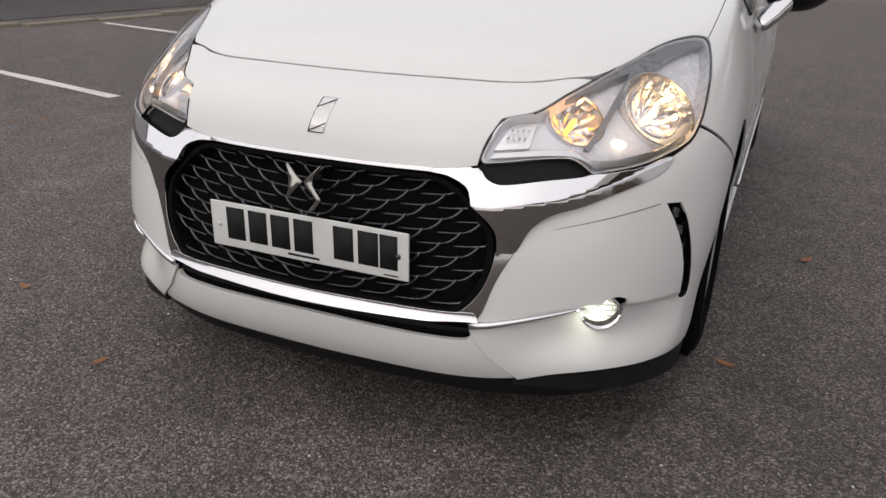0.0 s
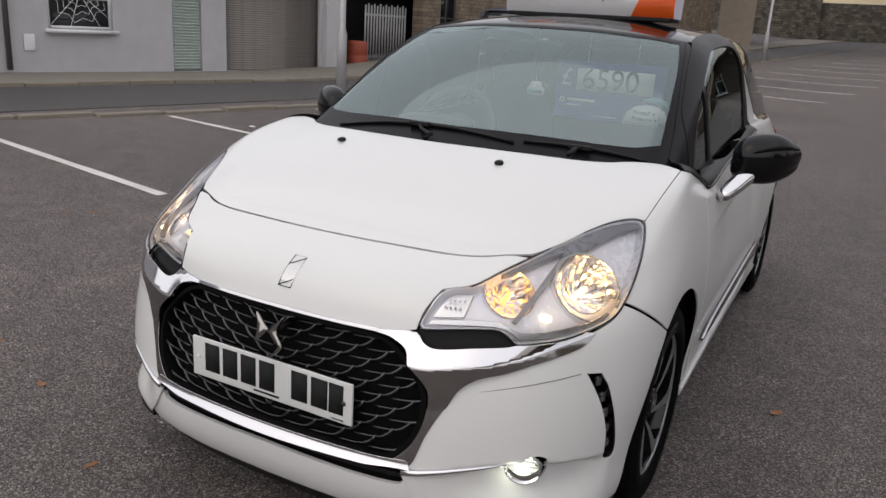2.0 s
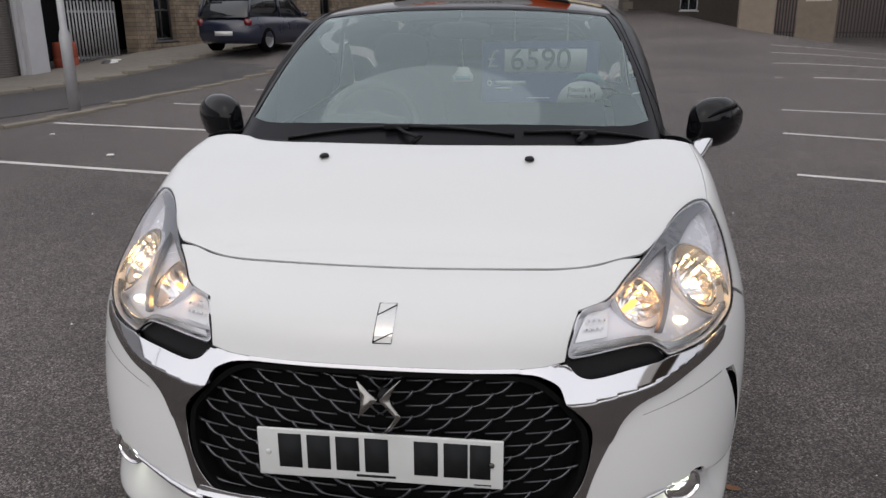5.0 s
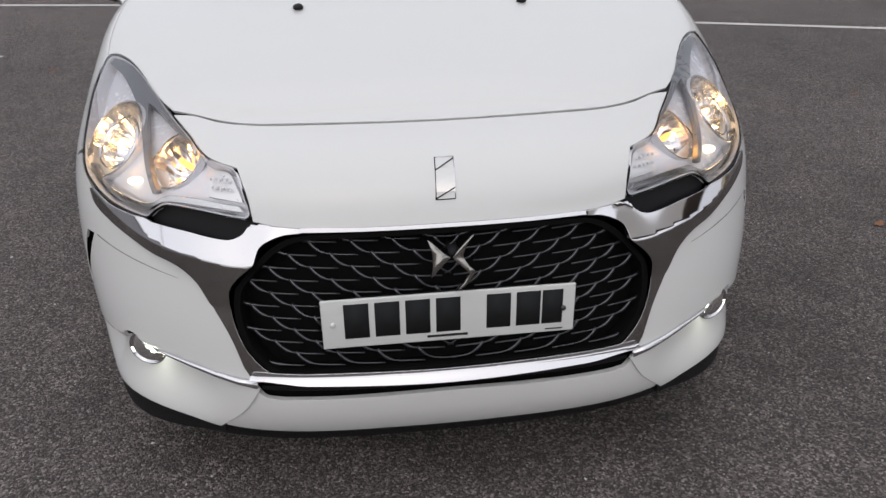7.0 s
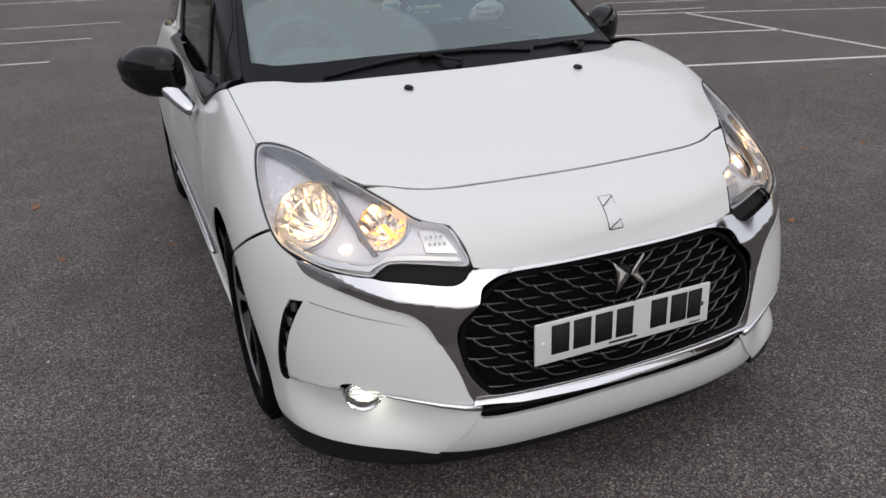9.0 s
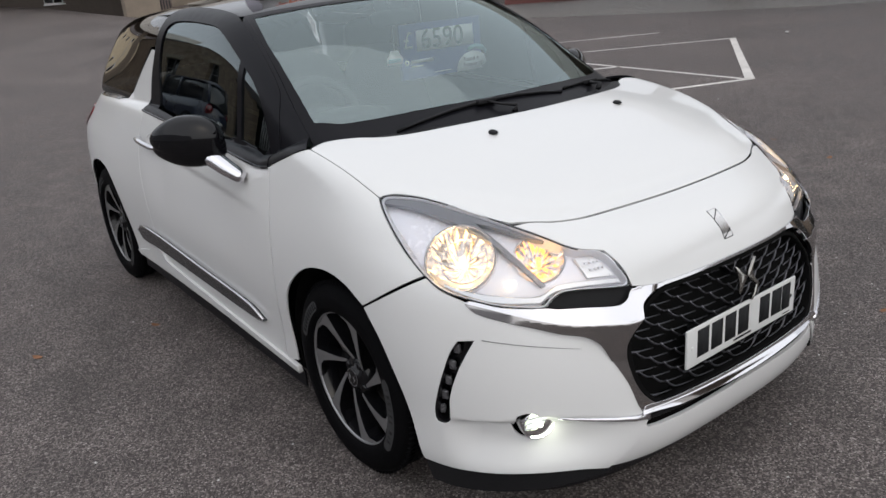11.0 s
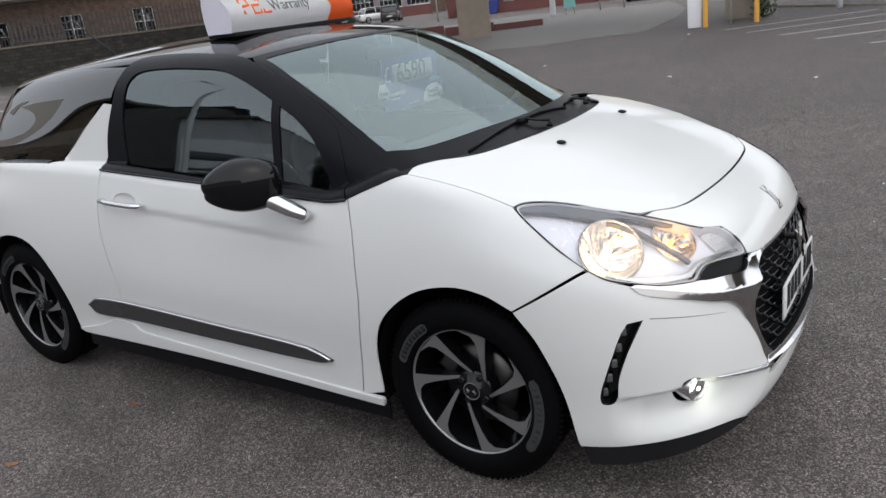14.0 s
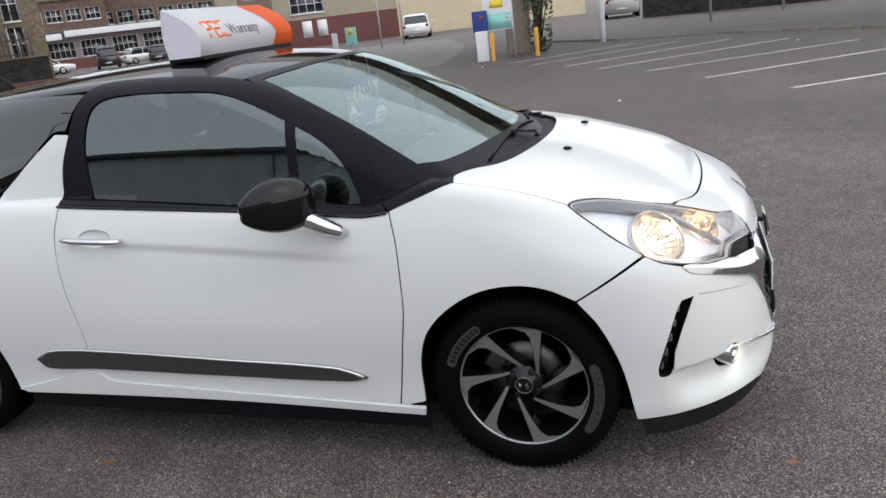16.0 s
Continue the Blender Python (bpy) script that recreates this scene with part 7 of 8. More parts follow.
# yard gate with bars, bin and rubbish
yard = house("yard_gate", "pale barred steel gate across a dark yard entry", BASE, "gate")
for x0, x1 in ((7.75, 9.4),):
    n = 15
    for k in range(n):
        x = x0 + (x1 - x0) * k / (n - 1)
        bm = bmesh.new()
        box(bm, (x - 0.025, 0.55, 0.12), (x + 0.025, 0.57, 1.78 + 0.05 * (k % 2)))
        part("gate_bar", bm, STEEL, yard)
    for z in (0.35, 1.5):
        bm = bmesh.new()
        box(bm, (x0, 0.575, z), (x1, 0.61, z + 0.06))
        part("gate_rail", bm, STEEL, yard)
# black wall and ceiling added to stand for the shade deep in the yard
entry = house("yard_entry", "yard entry between two buildings, blacked out to stand for its shade", BASE)
bm = bmesh.new()
box(bm, (4.6, 1.5, -0.3), (20.0, 1.7, 5.0))
part("back_wall", bm, PLASTIC, entry, smooth=False)
bm = bmesh.new()
box(bm, (5.6, 0.25, 2.5), (9.6, 5.2, 4.6))
part("ceiling", bm, DARK_STEEL, entry, smooth=False)
bin_ = house("barrel", "faded red plastic barrel beside the gate", BASE @ Matrix.Translation((7.25, 0.35, 0.13)), "barrel")
bm = bmesh.new()
spin(bm, [(0.0, 0.0), (0.0, 0.25), (0.03, 0.27), (0.28, 0.29), (0.30, 0.275), (0.33, 0.29), (0.62, 0.27), (0.68, 0.25), (0.68, 0.0)], axis="z", sides=24)
part("drum", bm, RED_BIN, bin_)
heap = house("rubbish_bags", "pale torn rubbish bags on the pavement", BASE @ Matrix.Translation((8.2, -0.4, 0.11)), "rubbish")
for k in range(7):
    bm = bmesh.new()
    pod(bm, (random.uniform(-0.5, 0.5), random.uniform(-0.2, 0.2), 0.10), (random.uniform(0.16, 0.3), random.uniform(0.14, 0.22), random.uniform(0.1, 0.2)), 2.2, 8, 12, lambda p: p * (1 + 0.16 * noise.noise(p * 2.5 + Vector((k * 3.1, 0, 0)))))
    part("bag", bm, LITTER if k % 3 else DARK_STEEL, heap)

# stone building further up the street
mill = house("stone_building", "brown stone building with boarded windows and a blue door", BASE)
MH = [(10.4, 11.3, 0.75, 3.2), (12.6, 13.4, 0.35, 1.7), (14.5, 15.6, 1.3, 3.2), (17.5, 18.6, 1.3, 3.2), (20.5, 21.6, 1.4, 3.3)]
walls_with_holes("wall", 9.6, 32, -0.5, 5.2, MH, STONE, mill, 0.4, 0.05)
for h in (MH[0], *MH[2:]):
    sash(mill, *h, 0.2, 3, 2, 0.04, DARK_STEEL)
bm = bmesh.new()
box(bm, (12.6, 0.25, 0.35), (13.4, 0.30, 1.7), 0.01)
part("door", bm, BLUE, mill, "blue panelled door")
for h in MH:
    bm = bmesh.new()
    box(bm, (h[0] - 0.15, 0.0, h[3]), (h[1] + 0.15, 0.06, h[3] + 0.25), 0.01)
    part("lintel", bm, KERB, mill)
bm = bmesh.new()
box(bm, (9.55, -0.1, 5.2), (32.1, 6, 5.45))
part("roof", bm, SLATE, mill)
parked_car("dark blue hatchback parked by the stone building", CAR_PAINTS["navy"], street(11.2, 2.9, 0.012), 180 - 11, "hatch")

# street lamp posts
def lamp_post(at, height, lean=0.0, material=None, label="plain grey street lamp post", arm=True):
    ob = thing("street_lamp", label, "street lamp", "street lamps", at=at)
    bm = bmesh.new()
    tube(bm, [(0, 0, -0.1), (0, 0, 1.1), (0, 0, 1.2), (lean * height, 0, height)], [0.085, 0.085, 0.055, 0.04], 12)
    part("post", bm, material or STEEL, ob)
    if arm:
        bm = bmesh.new()
        tube(bm, [(lean * height, 0, height - 0.03), (lean * height + 0.5, 0, height + 0.15), (lean * height + 1.0, 0, height + 0.2)], 0.03, 8)
        part("arm", bm, material or STEEL, ob)
        bm = bmesh.new()
        pod(bm, (lean * height + 1.25, 0, height + 0.2), (0.36, 0.14, 0.07), 2.6, 8, 14)
        part("lantern", bm, DARK_STEEL, ob)
    return ob


lamp_post((-6.82, 9.76, 0.02), 6.5)
lamp_post((-2.8, 33.1, rise(-2.8, 33.1)), 7)
lamp_post((1.9, 52, rise(1.9, 52)), 7, 0, DARK_STEEL, "dark street lamp post by the climbing road")
lamp_post((-9.0, -3.0, 0.0), 7)
lamp_post((21.82, 2.49, 0.0), 6, 0.0, FRAME_WHITE, "white painted lamp post at the kerb")

# climbing road, walls and cottages at the end of the car park
far = house("retaining_wall", "mossy dark stone retaining wall along the climbing road", Matrix.Translation((-14, 58.2, 0)), "wall")
bm = bmesh.new()
box(bm, (0, 0, 0.6), (10.9, 0.6, 4.5)), box(bm, (11.3, -0.2, 0.6), (15.8, 0.5, 4.3))
part("wall", bm, MOSSY_STONE, far, smooth=False)
bm = bmesh.new()
prism(bm, [(10.5, 0.6), (11.6, 0.6), (11.35, 4.7), (10.95, 4.7)], 0.9, Matrix.Translation((0, -0.5, 0)))
part("buttress", bm, MOSSY_STONE, far, smooth=False)
bm = bmesh.new()
for k in range(18):
    box(bm, (0.6 * k, -0.02, 4.5), (0.6 * k + 0.57, 0.62, 4.62 + random.uniform(0, 0.06)), 0.02)
part("coping", bm, KERB, far, smooth=False)


def cottage(label, at, turn, size, wall, base=None, windows=(), roof=True):
    """A house front: walls, low base of another stuff, windows as (x, z, w, h), pitched roof and chimney."""
    W, D, H = size
    ob = house("house", label, Matrix.Translation(at) @ Matrix.Rotation(radians(turn), 4, "Z"), "house")
    holes = [(x, x + w, z, z + h) for x, z, w, h in windows]
    walls_with_holes("wall", 0, W, -1.5, H, holes, wall, ob, 0.3)
    bm = bmesh.new()
    box(bm, (0, 0.31, -1.5), (0.3, D, H)), box(bm, (W - 0.3, 0.31, -1.5), (W, D, H)), box(bm, (0, D, -1.5), (W, D + 0.3, H))
    part("side_walls", bm, wall, ob, smooth=False)
    if base:
        bm = bmesh.new()
        box(bm, (0, -0.05, -1.5), (W, -0.003, base[1]))
        part("plinth", bm, base[0], ob, smooth=False)
    for x, z, w, h in windows:
        sash(ob, x, x + w, z, z + h, 0.08, 2, max(int(w / 0.5), 2), 0.05)
    if roof:
        bm = bmesh.new()
        prism(bm, [(-0.3, 0), (D / 2, D * 0.36), (D + 0.6, 0), (D + 0.6, -0.15), (-0.3, -0.15)], W + 0.4, Matrix.Translation((W + 0.2, 0, H)) @ Matrix.Rotation(radians(90), 4, "Z"))
        rf = part("roof", bm, SLATE, ob, smooth=False)
        bm = bmesh.new()
        box(bm, (W * 0.7, D / 2 - 0.4, H + D * 0.25), (W * 0.7 + 0.9, D / 2 + 0.4, H + D * 0.36 + 1.2), 0.02)
        part("chimney", bm, RED_BRICK, rf)
    return ob


cottage("cream rendered house with brick base and white windows", (-1.9, 93, 3.9), 0, (9, 7, 5.6), CREAM, (RED_BRICK, 2.6), [(0.3, 1.9, 1.8, 0.8), (4.2, 0.6, 2.0, 2.0), (7.0, 0.6, 1.4, 1.9)])
cottage("cream rendered house with grey garage front", (-13.5, 92, 3.6), 0, (11, 7, 5.4), CREAM, None, [(5.2, 1.8, 3.2, 2.2), (1.2, 2.8, 1.2, 1.4)])
cottage("pale stone terrace house up the hill", (7.5, 93, 4.2), -6, (9, 7, 6.0), STONE, None, [(1.0, 1.2, 1.2, 1.8), (4.0, 1.2, 1.2, 1.8), (1.0, 4.0, 1.2, 1.5), (4.0, 4.0, 1.2, 1.5)])

# ---- flyover piers ----
def pier(at, turn, w, d, h, split, label="tall concrete pier, pale above and brown below"):
    ob = thing("bridge_pier", label, "pier", "bridge piers", at=(0, 0, 0))
    ob.matrix_world = Matrix.Translation(at) @ Matrix.Rotation(radians(turn), 4, "Z")
    bm = bmesh.new()
    box(bm, (-w / 2, -d / 2, -0.5), (w / 2, d / 2, h), 0.06)
    part("shaft", bm, CONCRETE, ob, smooth=False)
    bm = bmesh.new()
    box(bm, (-w * 0.30, -d / 2 - 0.012, split), (w * 0.34, d / 2 + 0.012, h - 0.05))
    part("painted_face", bm, PALE_CONCRETE, ob, "pale painted patch", smooth=False)
    return ob


pier((13.2, 39.6, 0), -22, 1.75, 1.2, 9, 1.9)
pier((19.2, 42.3, 0), -26, 2.1, 1.3, 9, 1.7)
pier((22.6, 14.5, 0), -58, 1.15, 0.9, 8, 2.6)
pier((21.1, 4.95, 0), -75, 0.72, 0.7, 8, 3.4)
pier((-5.6, 43.2, rise(-5.6, 43.2)), 8, 1.75, 1.2, 10, 8.5)
pier((9.0, 34.0, 0), -10, 1.4, 1.2, 9, 7.5)

# the flyover that the piers carry: deck, edge beams and parapets along a bend
deck = thing("flyover", "brown concrete flyover deck carried by the piers", "flyover", kind="structure")
bend_x, bend_y = curve((0, 15.5), (1, 21.5), (2, 23.5), (3, 21.0), (4, 14.0), (5, 2.0), (6, -14.0)), curve((0, -32), (1, 2), (2, 16), (3, 33), (4, 41), (5, 45), (6, 46))
def deck_part(name, offs, z0, z1, material):
    bm = bmesh.new()
    rings = []
    for t in np.linspace(0, 6, 49):
        p = Vector((float(bend_x(t)), float(bend_y(t)), 0))
        d = Vector((float(bend_x(t + 0.01)), float(bend_y(t + 0.01)), 0)) - p
        n = Vector((-d.y, d.x, 0)).normalized()
        rings.append([bm.verts.new(p + n * o + Vector((0, 0, z))) for o, z in ((offs[0], z0), (offs[1], z0), (offs[1], z1), (offs[0], z1))])
    for a, b in zip(rings, rings[1:]):
        for i in range(4):
            bm.faces.new((a[i], a[(i + 1) % 4], b[(i + 1) % 4], b[i]))
    bm.faces.new(rings[0]), bm.faces.new(rings[-1][::-1])
    bmesh.ops.recalc_face_normals(bm, faces=bm.faces)
    part(name, bm, material, deck, smooth=False)
deck_part("deck_slab", (-4.6, 4.6), 8.2, 9.0, CONCRETE)
for o in (-4.8, 4.6):
    deck_part("parapet", (o, o + 0.2), 7.9, 10.1, PALE_CONCRETE)

# ---- fences and walls on the far side ----
def palisade(a, b, z, h, material, label, step=0.16):
    """A palisade fence of pointed pales on two rails."""
    ob = thing("fence", label, "fence")
    a, b = Vector((*a, z)), Vector((*b, z))
    n = int((b - a).length / step)
    d = (b - a).normalized()
    bm = bmesh.new()
    prism(bm, [(-0.035, 0), (0.035, 0), (0.035, h - 0.08), (0, h), (-0.035, h - 0.08)], 0.02)
    me = bpy.data.meshes.new("pale")
    bm.to_mesh(me), bm.free()
    me.materials.append(material)
    turn = Matrix.Rotation(math.atan2(d.y, d.x), 4, "Z")
    for k in range(n + 1):
        o = new("pale", me)
        o.parent, o.matrix_basis = ob, Matrix.Translation(a.lerp(b, k / n)) @ turn
    for q in (0.25, h - 0.4):
        bm = bmesh.new()
        box(bm, (0, 0.022, q), ((b - a).length, 0.06, q + 0.06), 0, Matrix.Translation(a) @ turn)
        part("rail", bm, material, ob)
    return ob


palisade((11.0, 47.6), (24.0, 41.6), 0.05, 2.45, DARK_STEEL, "dark steel palisade fence behind the piers")
palisade((18.0, 36.6), (28.0, 29.6), 1.55, 1.3, DARK_STEEL, "dark steel fence on top of a stone wall", 0.2)
bank = house("dark_stone_wall", "dark weathered stone wall behind the car park", Matrix.Translation((16.6, 36.2, 0)) @ Matrix.Rotation(math.atan2(-7.0, 10.0), 4, "Z"), "wall")
bm = bmesh.new()
box(bm, (0, 0, -0.4), (13.5, 0.5, 1.62), 0.02)
part("wall", bm, DARK_STONE, bank, smooth=False)
for k in range(15):
    bm = bmesh.new()
    box(bm, (0.9 * k, -0.04, 1.62), (0.9 * k + 0.88, 0.54, 1.70), 0.02)
    part("coping_stone", bm, KERB, bank, smooth=False)
low = house("parapet", "low dark red stepped parapet wall", Matrix.Translation((20.6, 24.0, -0.05)) @ Matrix.Rotation(math.atan2(-10.4, 6.7), 4, "Z"), "wall")
for k in range(6):
    bm = bmesh.new()
    box(bm, (2.0 * k, 0, -0.3), (2.0 * k + 1.98, 0.4, 0.80 - 0.10 * k), 0.02)
    part("section", bm, MAROON, low, smooth=False)

beyond = house("dark_brick_wall", "dark weathered wall beyond the far road", Matrix.Translation((37.0, 1.9, 0)) @ Matrix.Rotation(math.atan2(-8.0, -2.5), 4, "Z"), "wall")
bm = bmesh.new()
box(bm, (0, 0, -0.3), (8.4, 0.4, 2.4), 0.02)
part("wall", bm, DARK_STONE, beyond, smooth=False)
for k in range(4):
    bm = bmesh.new()
    box(bm, (2.1 * k, -0.09, -0.3), (2.1 * k + 0.22, -0.003, 2.5), 0.01)
    part("pier", bm, DARK_STONE, beyond, smooth=False)

# ---- buildings across the junction ----
cottage("brown brick building with slate roof behind the fence", (20, 47, 0), -33, (16, 8, 4.2), BROWN_BRICK, None, [(2, 1.5, 1.2, 1.6), (6, 1.5, 1.2, 1.6), (10, 1.5, 1.2, 1.6)])
cottage("dull pink rendered building behind the fence", (9, 54, 0), -18, (14.5, 8, 6.5), PINK, None, [(2.0, 2.4, 1.3, 1.7), (5.2, 2.4, 1.3, 1.7), (8.2, 2.4, 1.3, 1.7)])
gable = cottage("dark brown rendered gable house with pale quoins", (4.7, 47.0, rise(4.7, 47.0) - 0.3), 0, (7.5, 3.2, 8.5), BROWN_RENDER, None, [(3.2, 0.3, 1.0, 2.1)])
for k in range(20):
    bm = bmesh.new()
    box(bm, (-0.03, -0.03, 0.42 * k), (0.28 + 0.24 * (k % 2), 0.12, 0.42 * k + 0.40), 0.02)
    part("quoin", bm, KERB, gable, smooth=False)
cottage("long pale terrace on the hill beyond the car park", (-26, 84, 2.0), 0, (60, 9, 9), CREAM, (RED_BRICK, 2.5), [(3 + 5 * k, 5.6, 1.3, 1.6) for k in range(11)])
cottage("tall brown stone building with white sash windows", (33.5, 47.6, 0), -46, (10.3, 9, 9), STONE, None, [(8.1, 1.5, 1.0, 2.2), (8.1, 4.0, 1.0, 2.2), (5.0, 1.5, 1.0, 2.2), (5.0, 4.0, 1.0, 2.2), (2.0, 1.5, 1.0, 2.2)])
shops = cottage("row of low shops with a white fascia and dark shop windows", (60, 72, 0.6), -50, (26, 7, 3.3), MAUVE, (MAROON, 0.5), [(0.8 + 3.2 * k, 0.6, 2.6, 1.7) for k in range(8)], roof=False)
for x0, x1, z in ((-0.3, 12.0, 2.55), (12.3, 26.2, 2.75)):
    bm = bmesh.new()
    box(bm, (x0, -1.1, z), (x1, -0.003, z + 0.62), 0.02)
    part("fascia", bm, FRAME_WHITE, shops, "white projecting fascia")
bm = bmesh.new()
box(bm, (-0.4, -0.4, 3.32), (26.4, 7.4, 3.5))
part("roof", bm, SLATE, shops, smooth=False)
cottage("brown brick upper floors with white window bands over the shops", (63.5, 75.0, 0.6), -50, (17, 7, 6.9), BROWN_BRICK, None, [(0.8 + 2.0 * k, 4.5, 1.6, 1.3) for k in range(8)])
cottage("brown brick block with white window bands", (76, 66, 0.8), -54, (24, 10, 10), BROWN_BRICK, None, [(1 + 2.3 * k, z, 1.8, 1.4) for k in range(9) for z in (3.6, 6.4)])
cottage("beige clad workshop with maroon lower wall", (48.5, 32.0, 0), -68, (12.9, 10, 5.5), BEIGE, (MAROON, 2.0), [(5.2, 2.4, 2.4, 1.3)], roof=False)
cottage("long cream rendered wall with pipes", (53.4, 20.2, 0), -72, (14, 8, 5.5), CREAM, None, [], roof=False)
cottage("grey stone house beyond the junction", (62, -6, 0), -95, (14, 8, 6.5), STONE, None, [(2 + 3 * k, 1.2, 1.2, 1.7) for k in range(4)])
for k, (u, z, w, h) in enumerate(((2.4, 0.75, 0.75, 1.0), (4.2, 0.75, 0.8, 1.1), (5.9, 0.7, 0.7, 1.15), (7.0, 0.7, 0.7, 1.15))):
    ob = house("poster", "pale poster board on the maroon wall", Matrix.Translation((48.5, 32.0, 0)) @ Matrix.Rotation(radians(-68), 4, "Z"), "poster")
    bm = bmesh.new()
    box(bm, (u, -0.10, z), (u + w, -0.055, z + h))
    part("board", bm, FRAME_WHITE, ob)
for u in (1.3, 2.9):
    ob = house("waste_skip", "small blue waste skip by the wall", Matrix.Translation((48.5, 32.0, 0)) @ Matrix.Rotation(radians(-68), 4, "Z") @ Matrix.Translation((u + 0.3, -1.2, 0)), "skip")
    bm = bmesh.new()
    prism(bm, [(-0.75, 0.95), (-0.55, 0.05), (0.55, 0.05), (0.75, 0.95)], 0.9)
    part("tub", bm, BLUE, ob, smooth=False)

parked_car("white saloon parked across the junction", CAR_PAINTS["white"], (51.8, 51.6, 0.05), 62, "saloon")
parked_car("white saloon parked across the junction", CAR_PAINTS["white"], (54.5, 53.5, 0.05), 58, "saloon")
parked_car("dark people carrier parked by the shops", CAR_PAINTS["dark"], (55.2, 47.6, 0.05), 130, "van")
parked_car("white saloon parked by the shops", CAR_PAINTS["white"], (58.5, 46.2, 0.05), 60, "saloon")
parked_car("dark hatchback parked by the shops", CAR_PAINTS["grey"], (57.6, 43.9, 0.05), 120, "hatch")
parked_car("white coupe on the far road", CAR_PAINTS["white"], (46.4, 16.4, 0.0), 106, "saloon")
parked_car("dark car under the far wall", CAR_PAINTS["navy"], (50.5, 11.5, 0.0), 106, "hatch")
parked_car("silver car driving side parked on the far road", CAR_PAINTS["silver"], (42.0, 3.3, 0.0), 96, "suv")

# ---- signs and posts at the car park entry ----
entry_sign = thing("car_park_sign", "pale teal car park notice with yellow patch on two posts", "sign")
m = Matrix.Translation((18.87, 5.05, 0)) @ Matrix.Rotation(radians(-78), 4, "Z")
bm = bmesh.new()
box(bm, (-0.40, -0.02, 0.80), (0.40, 0.02, 1.95), 0.005, m)
part("board", bm, FRAME_WHITE, entry_sign)
bm = bmesh.new()
box(bm, (-0.37, -0.03, 0.83), (0.37, -0.021, 1.25), 0, m)
part("teal_field", bm, TEAL, entry_sign)
bm = bmesh.new()
box(bm, (-0.20, -0.03, 1.40), (0.15, -0.021, 1.60), 0, m)
part("yellow_field", bm, SIGN_YELLOW, entry_sign)
for k in range(3):
    bm = bmesh.new()
    box(bm, (0.20, -0.032, 1.0 + 0.1 * k), (0.35, -0.0305, 1.05 + 0.1 * k), 0, m)
    part("lettering_bar", bm, FRAME_WHITE, entry_sign)
for x in (-0.36, 0.40):
    bm = bmesh.new()
    tube(bm, [m @ Vector((x, 0.05, -0.05)), m @ Vector((x, 0.05, 1.9))], 0.03, 8)
    part("post", bm, STEEL, entry_sign)
meter = thing("ticket_machine", "white ticket machine with a blue notice on top", "ticket machine")
m = Matrix.Translation((18.72, 5.52, 0)) @ Matrix.Rotation(radians(-78), 4, "Z")
bm = bmesh.new()
box(bm, (-0.17, -0.12, 0.0), (0.17, 0.12, 0.82), 0.02, m)
part("cabinet", bm, FRAME_WHITE, meter)
bm = bmesh.new()
box(bm, (-0.22, -0.05, 0.80), (0.20, 0.05, 1.36), 0.01, m)
part("notice", bm, BLUE, meter, "blue notice board")
bm = bmesh.new()
spin(bm, [(-0.06, 0.0), (-0.056, 0.05), (-0.05, 0.05)], (0, 0, 0), "y", 16)
bmesh.ops.transform(bm, matrix=m @ Matrix.Translation((0.02, 0, 1.2)), verts=bm.verts)
part("round_mark", bm, RED_BIN, meter)
for x, y in ((18.55, 5.20), (18.95, 4.03)):
    b = thing("bollard", "slim yellow post beside the car park entry", "bollard", "yellow bollards", at=(x, y, 0))
    bm = bmesh.new()
    spin(bm, [(0.0, 0.06), (0.70, 0.06), (0.745, 0.05), (0.765, 0.02), (0.77, 0.0)], axis="z", sides=16)
    part("post", bm, YELLOW, b)
for at, h, w, label, top in (((35.6, 16.5, 0.0), 1.2, 0.6, "teal parking notice with yellow patch on two legs", TEAL), ((35.3, 17.3, 0.0), 1.0, 0.3, "white utility cabinet at the roadside", FRAME_WHITE)):
    b = thing("small_sign", label, "sign", at=at)
    bm = bmesh.new()
    box(bm, (-0.03, -w / 2, 0.30 if top is TEAL else 0), (0.03, w / 2, h), 0.008)
    part("board", bm, top, b)
    if top is TEAL:
        bm = bmesh.new()
        box(bm, (-0.04, -0.14, 0.85), (-0.031, 0.14, 1.1))
        part("yellow_field", bm, SIGN_YELLOW, b)
        for y in (-0.22, 0.22):
            bm = bmesh.new()
            tube(bm, [(0.05, y, -0.05), (0.05, y, h)], 0.025, 8)
            part("post", bm, STEEL, b)
for at in ((36.2, 15.1, 0), (36.6, 14.0, 0), (44.0, 30.0, 0), (27.0, -0.8, 0), (30.0, -3.5, 0)):
    b = thing("sign_post", "thin grey steel sign post", "post", "sign posts", at=at)
    bm = bmesh.new()
    tube(bm, [(0, 0, -0.1), (0, 0, 3.4)], 0.045, 8)
    part("post", bm, STEEL, b)

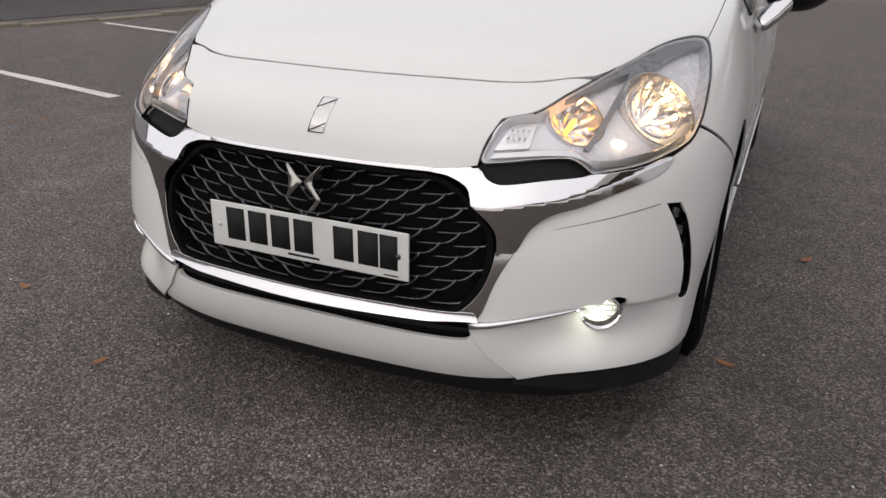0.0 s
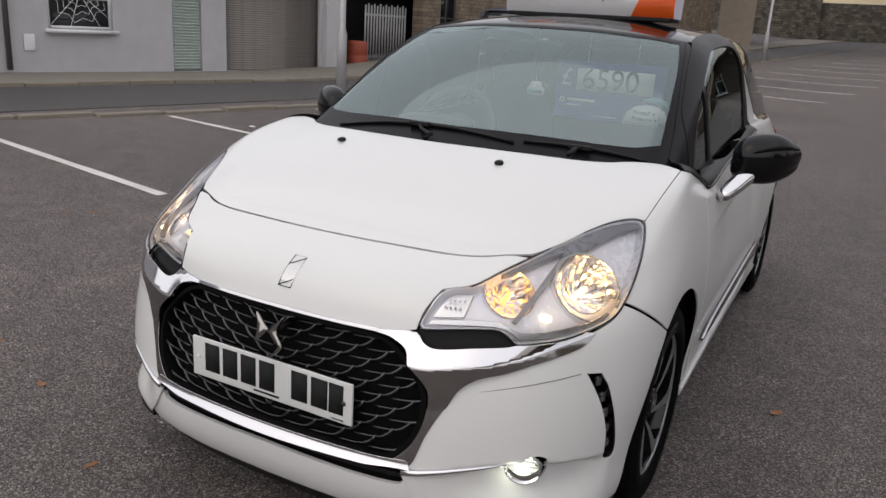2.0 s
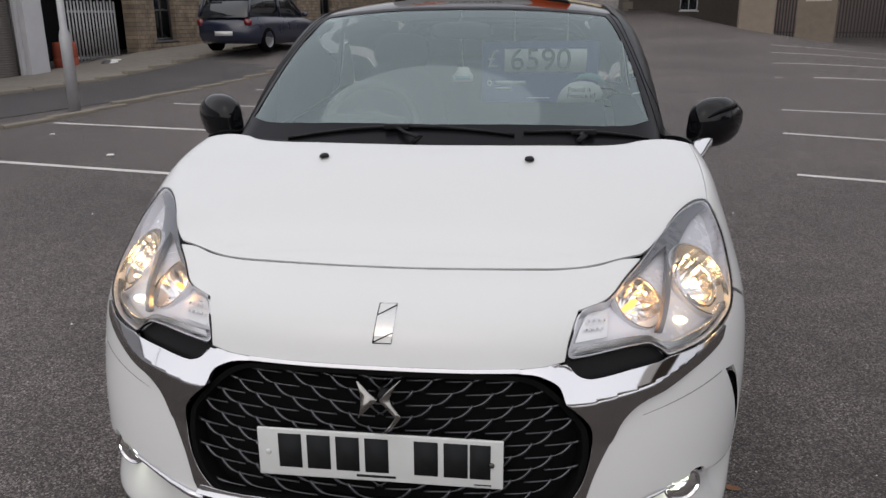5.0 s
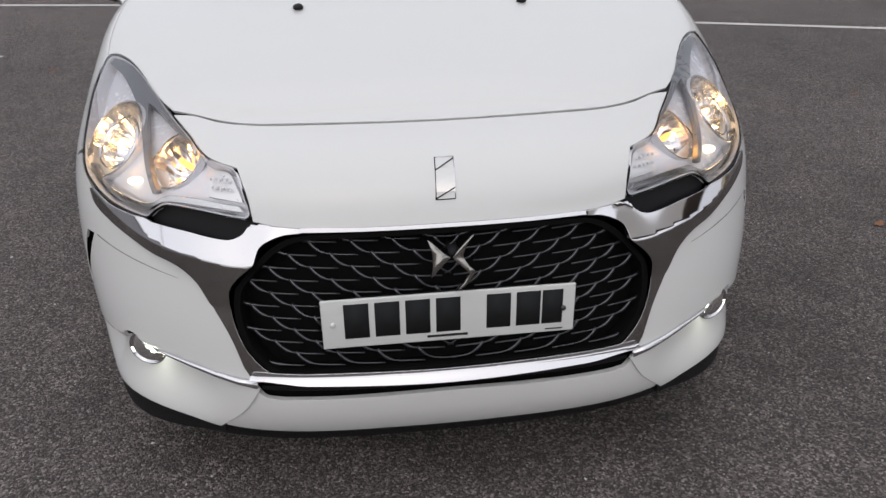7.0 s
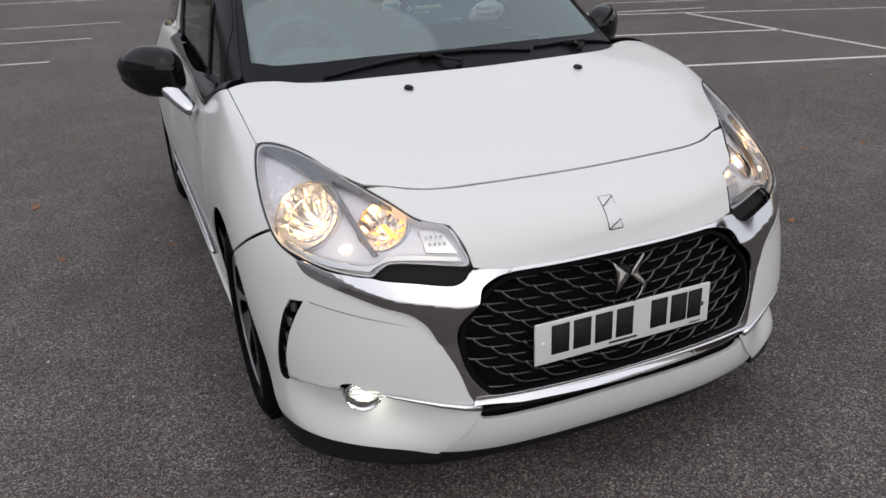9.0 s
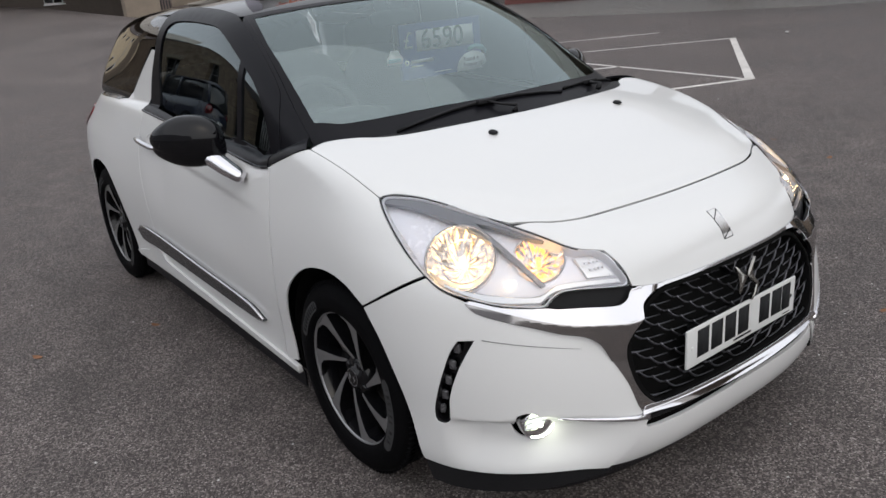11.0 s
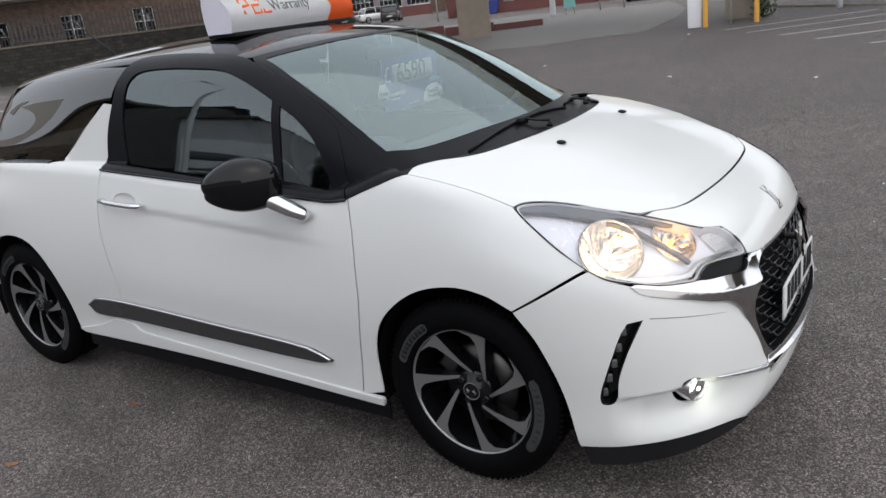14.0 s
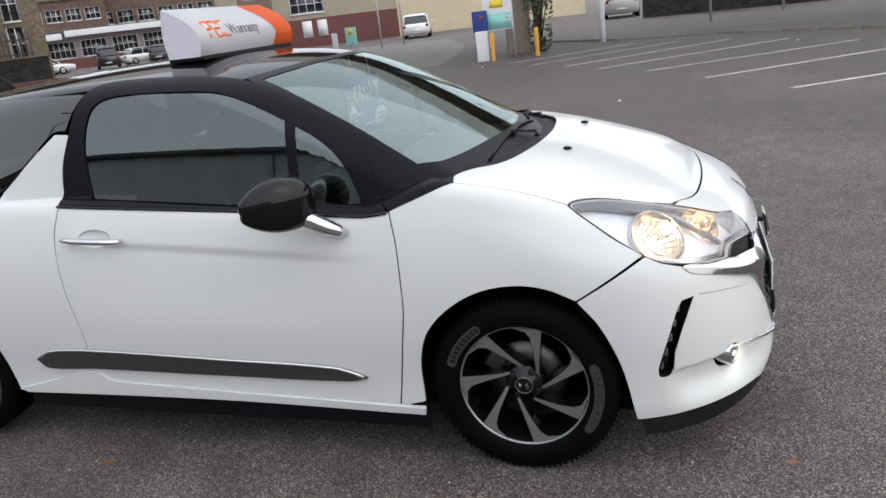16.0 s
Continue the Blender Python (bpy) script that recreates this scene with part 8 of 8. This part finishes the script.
# kerb and verge on the entry side
edge = tagged(new("kerb_entry"), "broken stone kerb at the edge of the car park", "kerb", kind="structure")
run = [Vector((26.5, 6.2)), Vector((23.9, 3.94)), Vector((21.74, 1.94)), Vector((20.39, -0.74)), Vector((18.09, -2.9)), Vector((15.8, -5.2)), Vector((12.5, -8.5))]
for a, b in zip(run, run[1:]):
    n = int((b - a).length / 0.9)
    d = b - a
    for k in range(n):
        o = new("kerb_stone", stone.data)
        o.parent = edge
        o.matrix_basis = Matrix.Translation((*(a + d * (k + 0.5) / n), random.uniform(-0.05, -0.02))) @ Matrix.Rotation(math.atan2(d.y, d.x) + random.uniform(-0.03, 0.03), 4, "Z")

# hedge and shrub: twigs with many small leaves
def shrub(label, centre, size, leaves, twigs=14):
    ob = thing("shrub", label, "shrub")
    bm = bmesh.new()
    for _ in range(twigs):
        a = random.uniform(0, 6.3)
        top = Vector((math.cos(a) * size[0] * random.uniform(0.2, 0.9), math.sin(a) * size[1] * random.uniform(0.2, 0.9), size[2] * random.uniform(0.6, 1.0)))
        tube(bm, [Vector(centre), Vector(centre) + top * 0.5 + Vector((0, 0, 0.1)), Vector(centre) + top], [0.03, 0.02, 0.006], 5)
    part("stems", bm, BARK, ob)
    verts, faces = [], []
    for _ in range(leaves):
        a, h = random.uniform(0, 6.3), random.random()
        r = random.random() ** 0.5 * (0.55 + 0.45 * math.sin(math.pi * min(h * 0.9 + 0.1, 1)))
        c = Vector(centre) + Vector((math.cos(a) * r * size[0], math.sin(a) * r * size[1], h * size[2]))
        if noise.noise(c * 1.6) < -0.12:
            continue
        u = Vector((random.gauss(0, 1), random.gauss(0, 1), random.gauss(0, 1))).normalized() * random.uniform(0.04, 0.09)
        v = u.orthogonal() * 0.5
        k = len(verts)
        verts += [tuple(c - u), tuple(c + v), tuple(c + u), tuple(c - v)]
        faces.append((k, k + 1, k + 2, k + 3))
    me = bpy.data.meshes.new("foliage")
    me.from_pydata(verts, [], faces)
    me.materials.append(LEAF)
    o = new("foliage", me)
    o.parent = ob
    return ob


shrub("straggly green shrub climbing the concrete pier", (20.7, 4.25, 0), (0.45, 0.45, 2.4), 900)
shrub("dark overgrown hedge beyond the far road", (47, -3.5, 0), (2.0, 6.0, 2.6), 5000, 40)
shrub("dark overgrown hedge beyond the far road", (44, -15, 0), (2.5, 7.0, 2.8), 5000, 40)
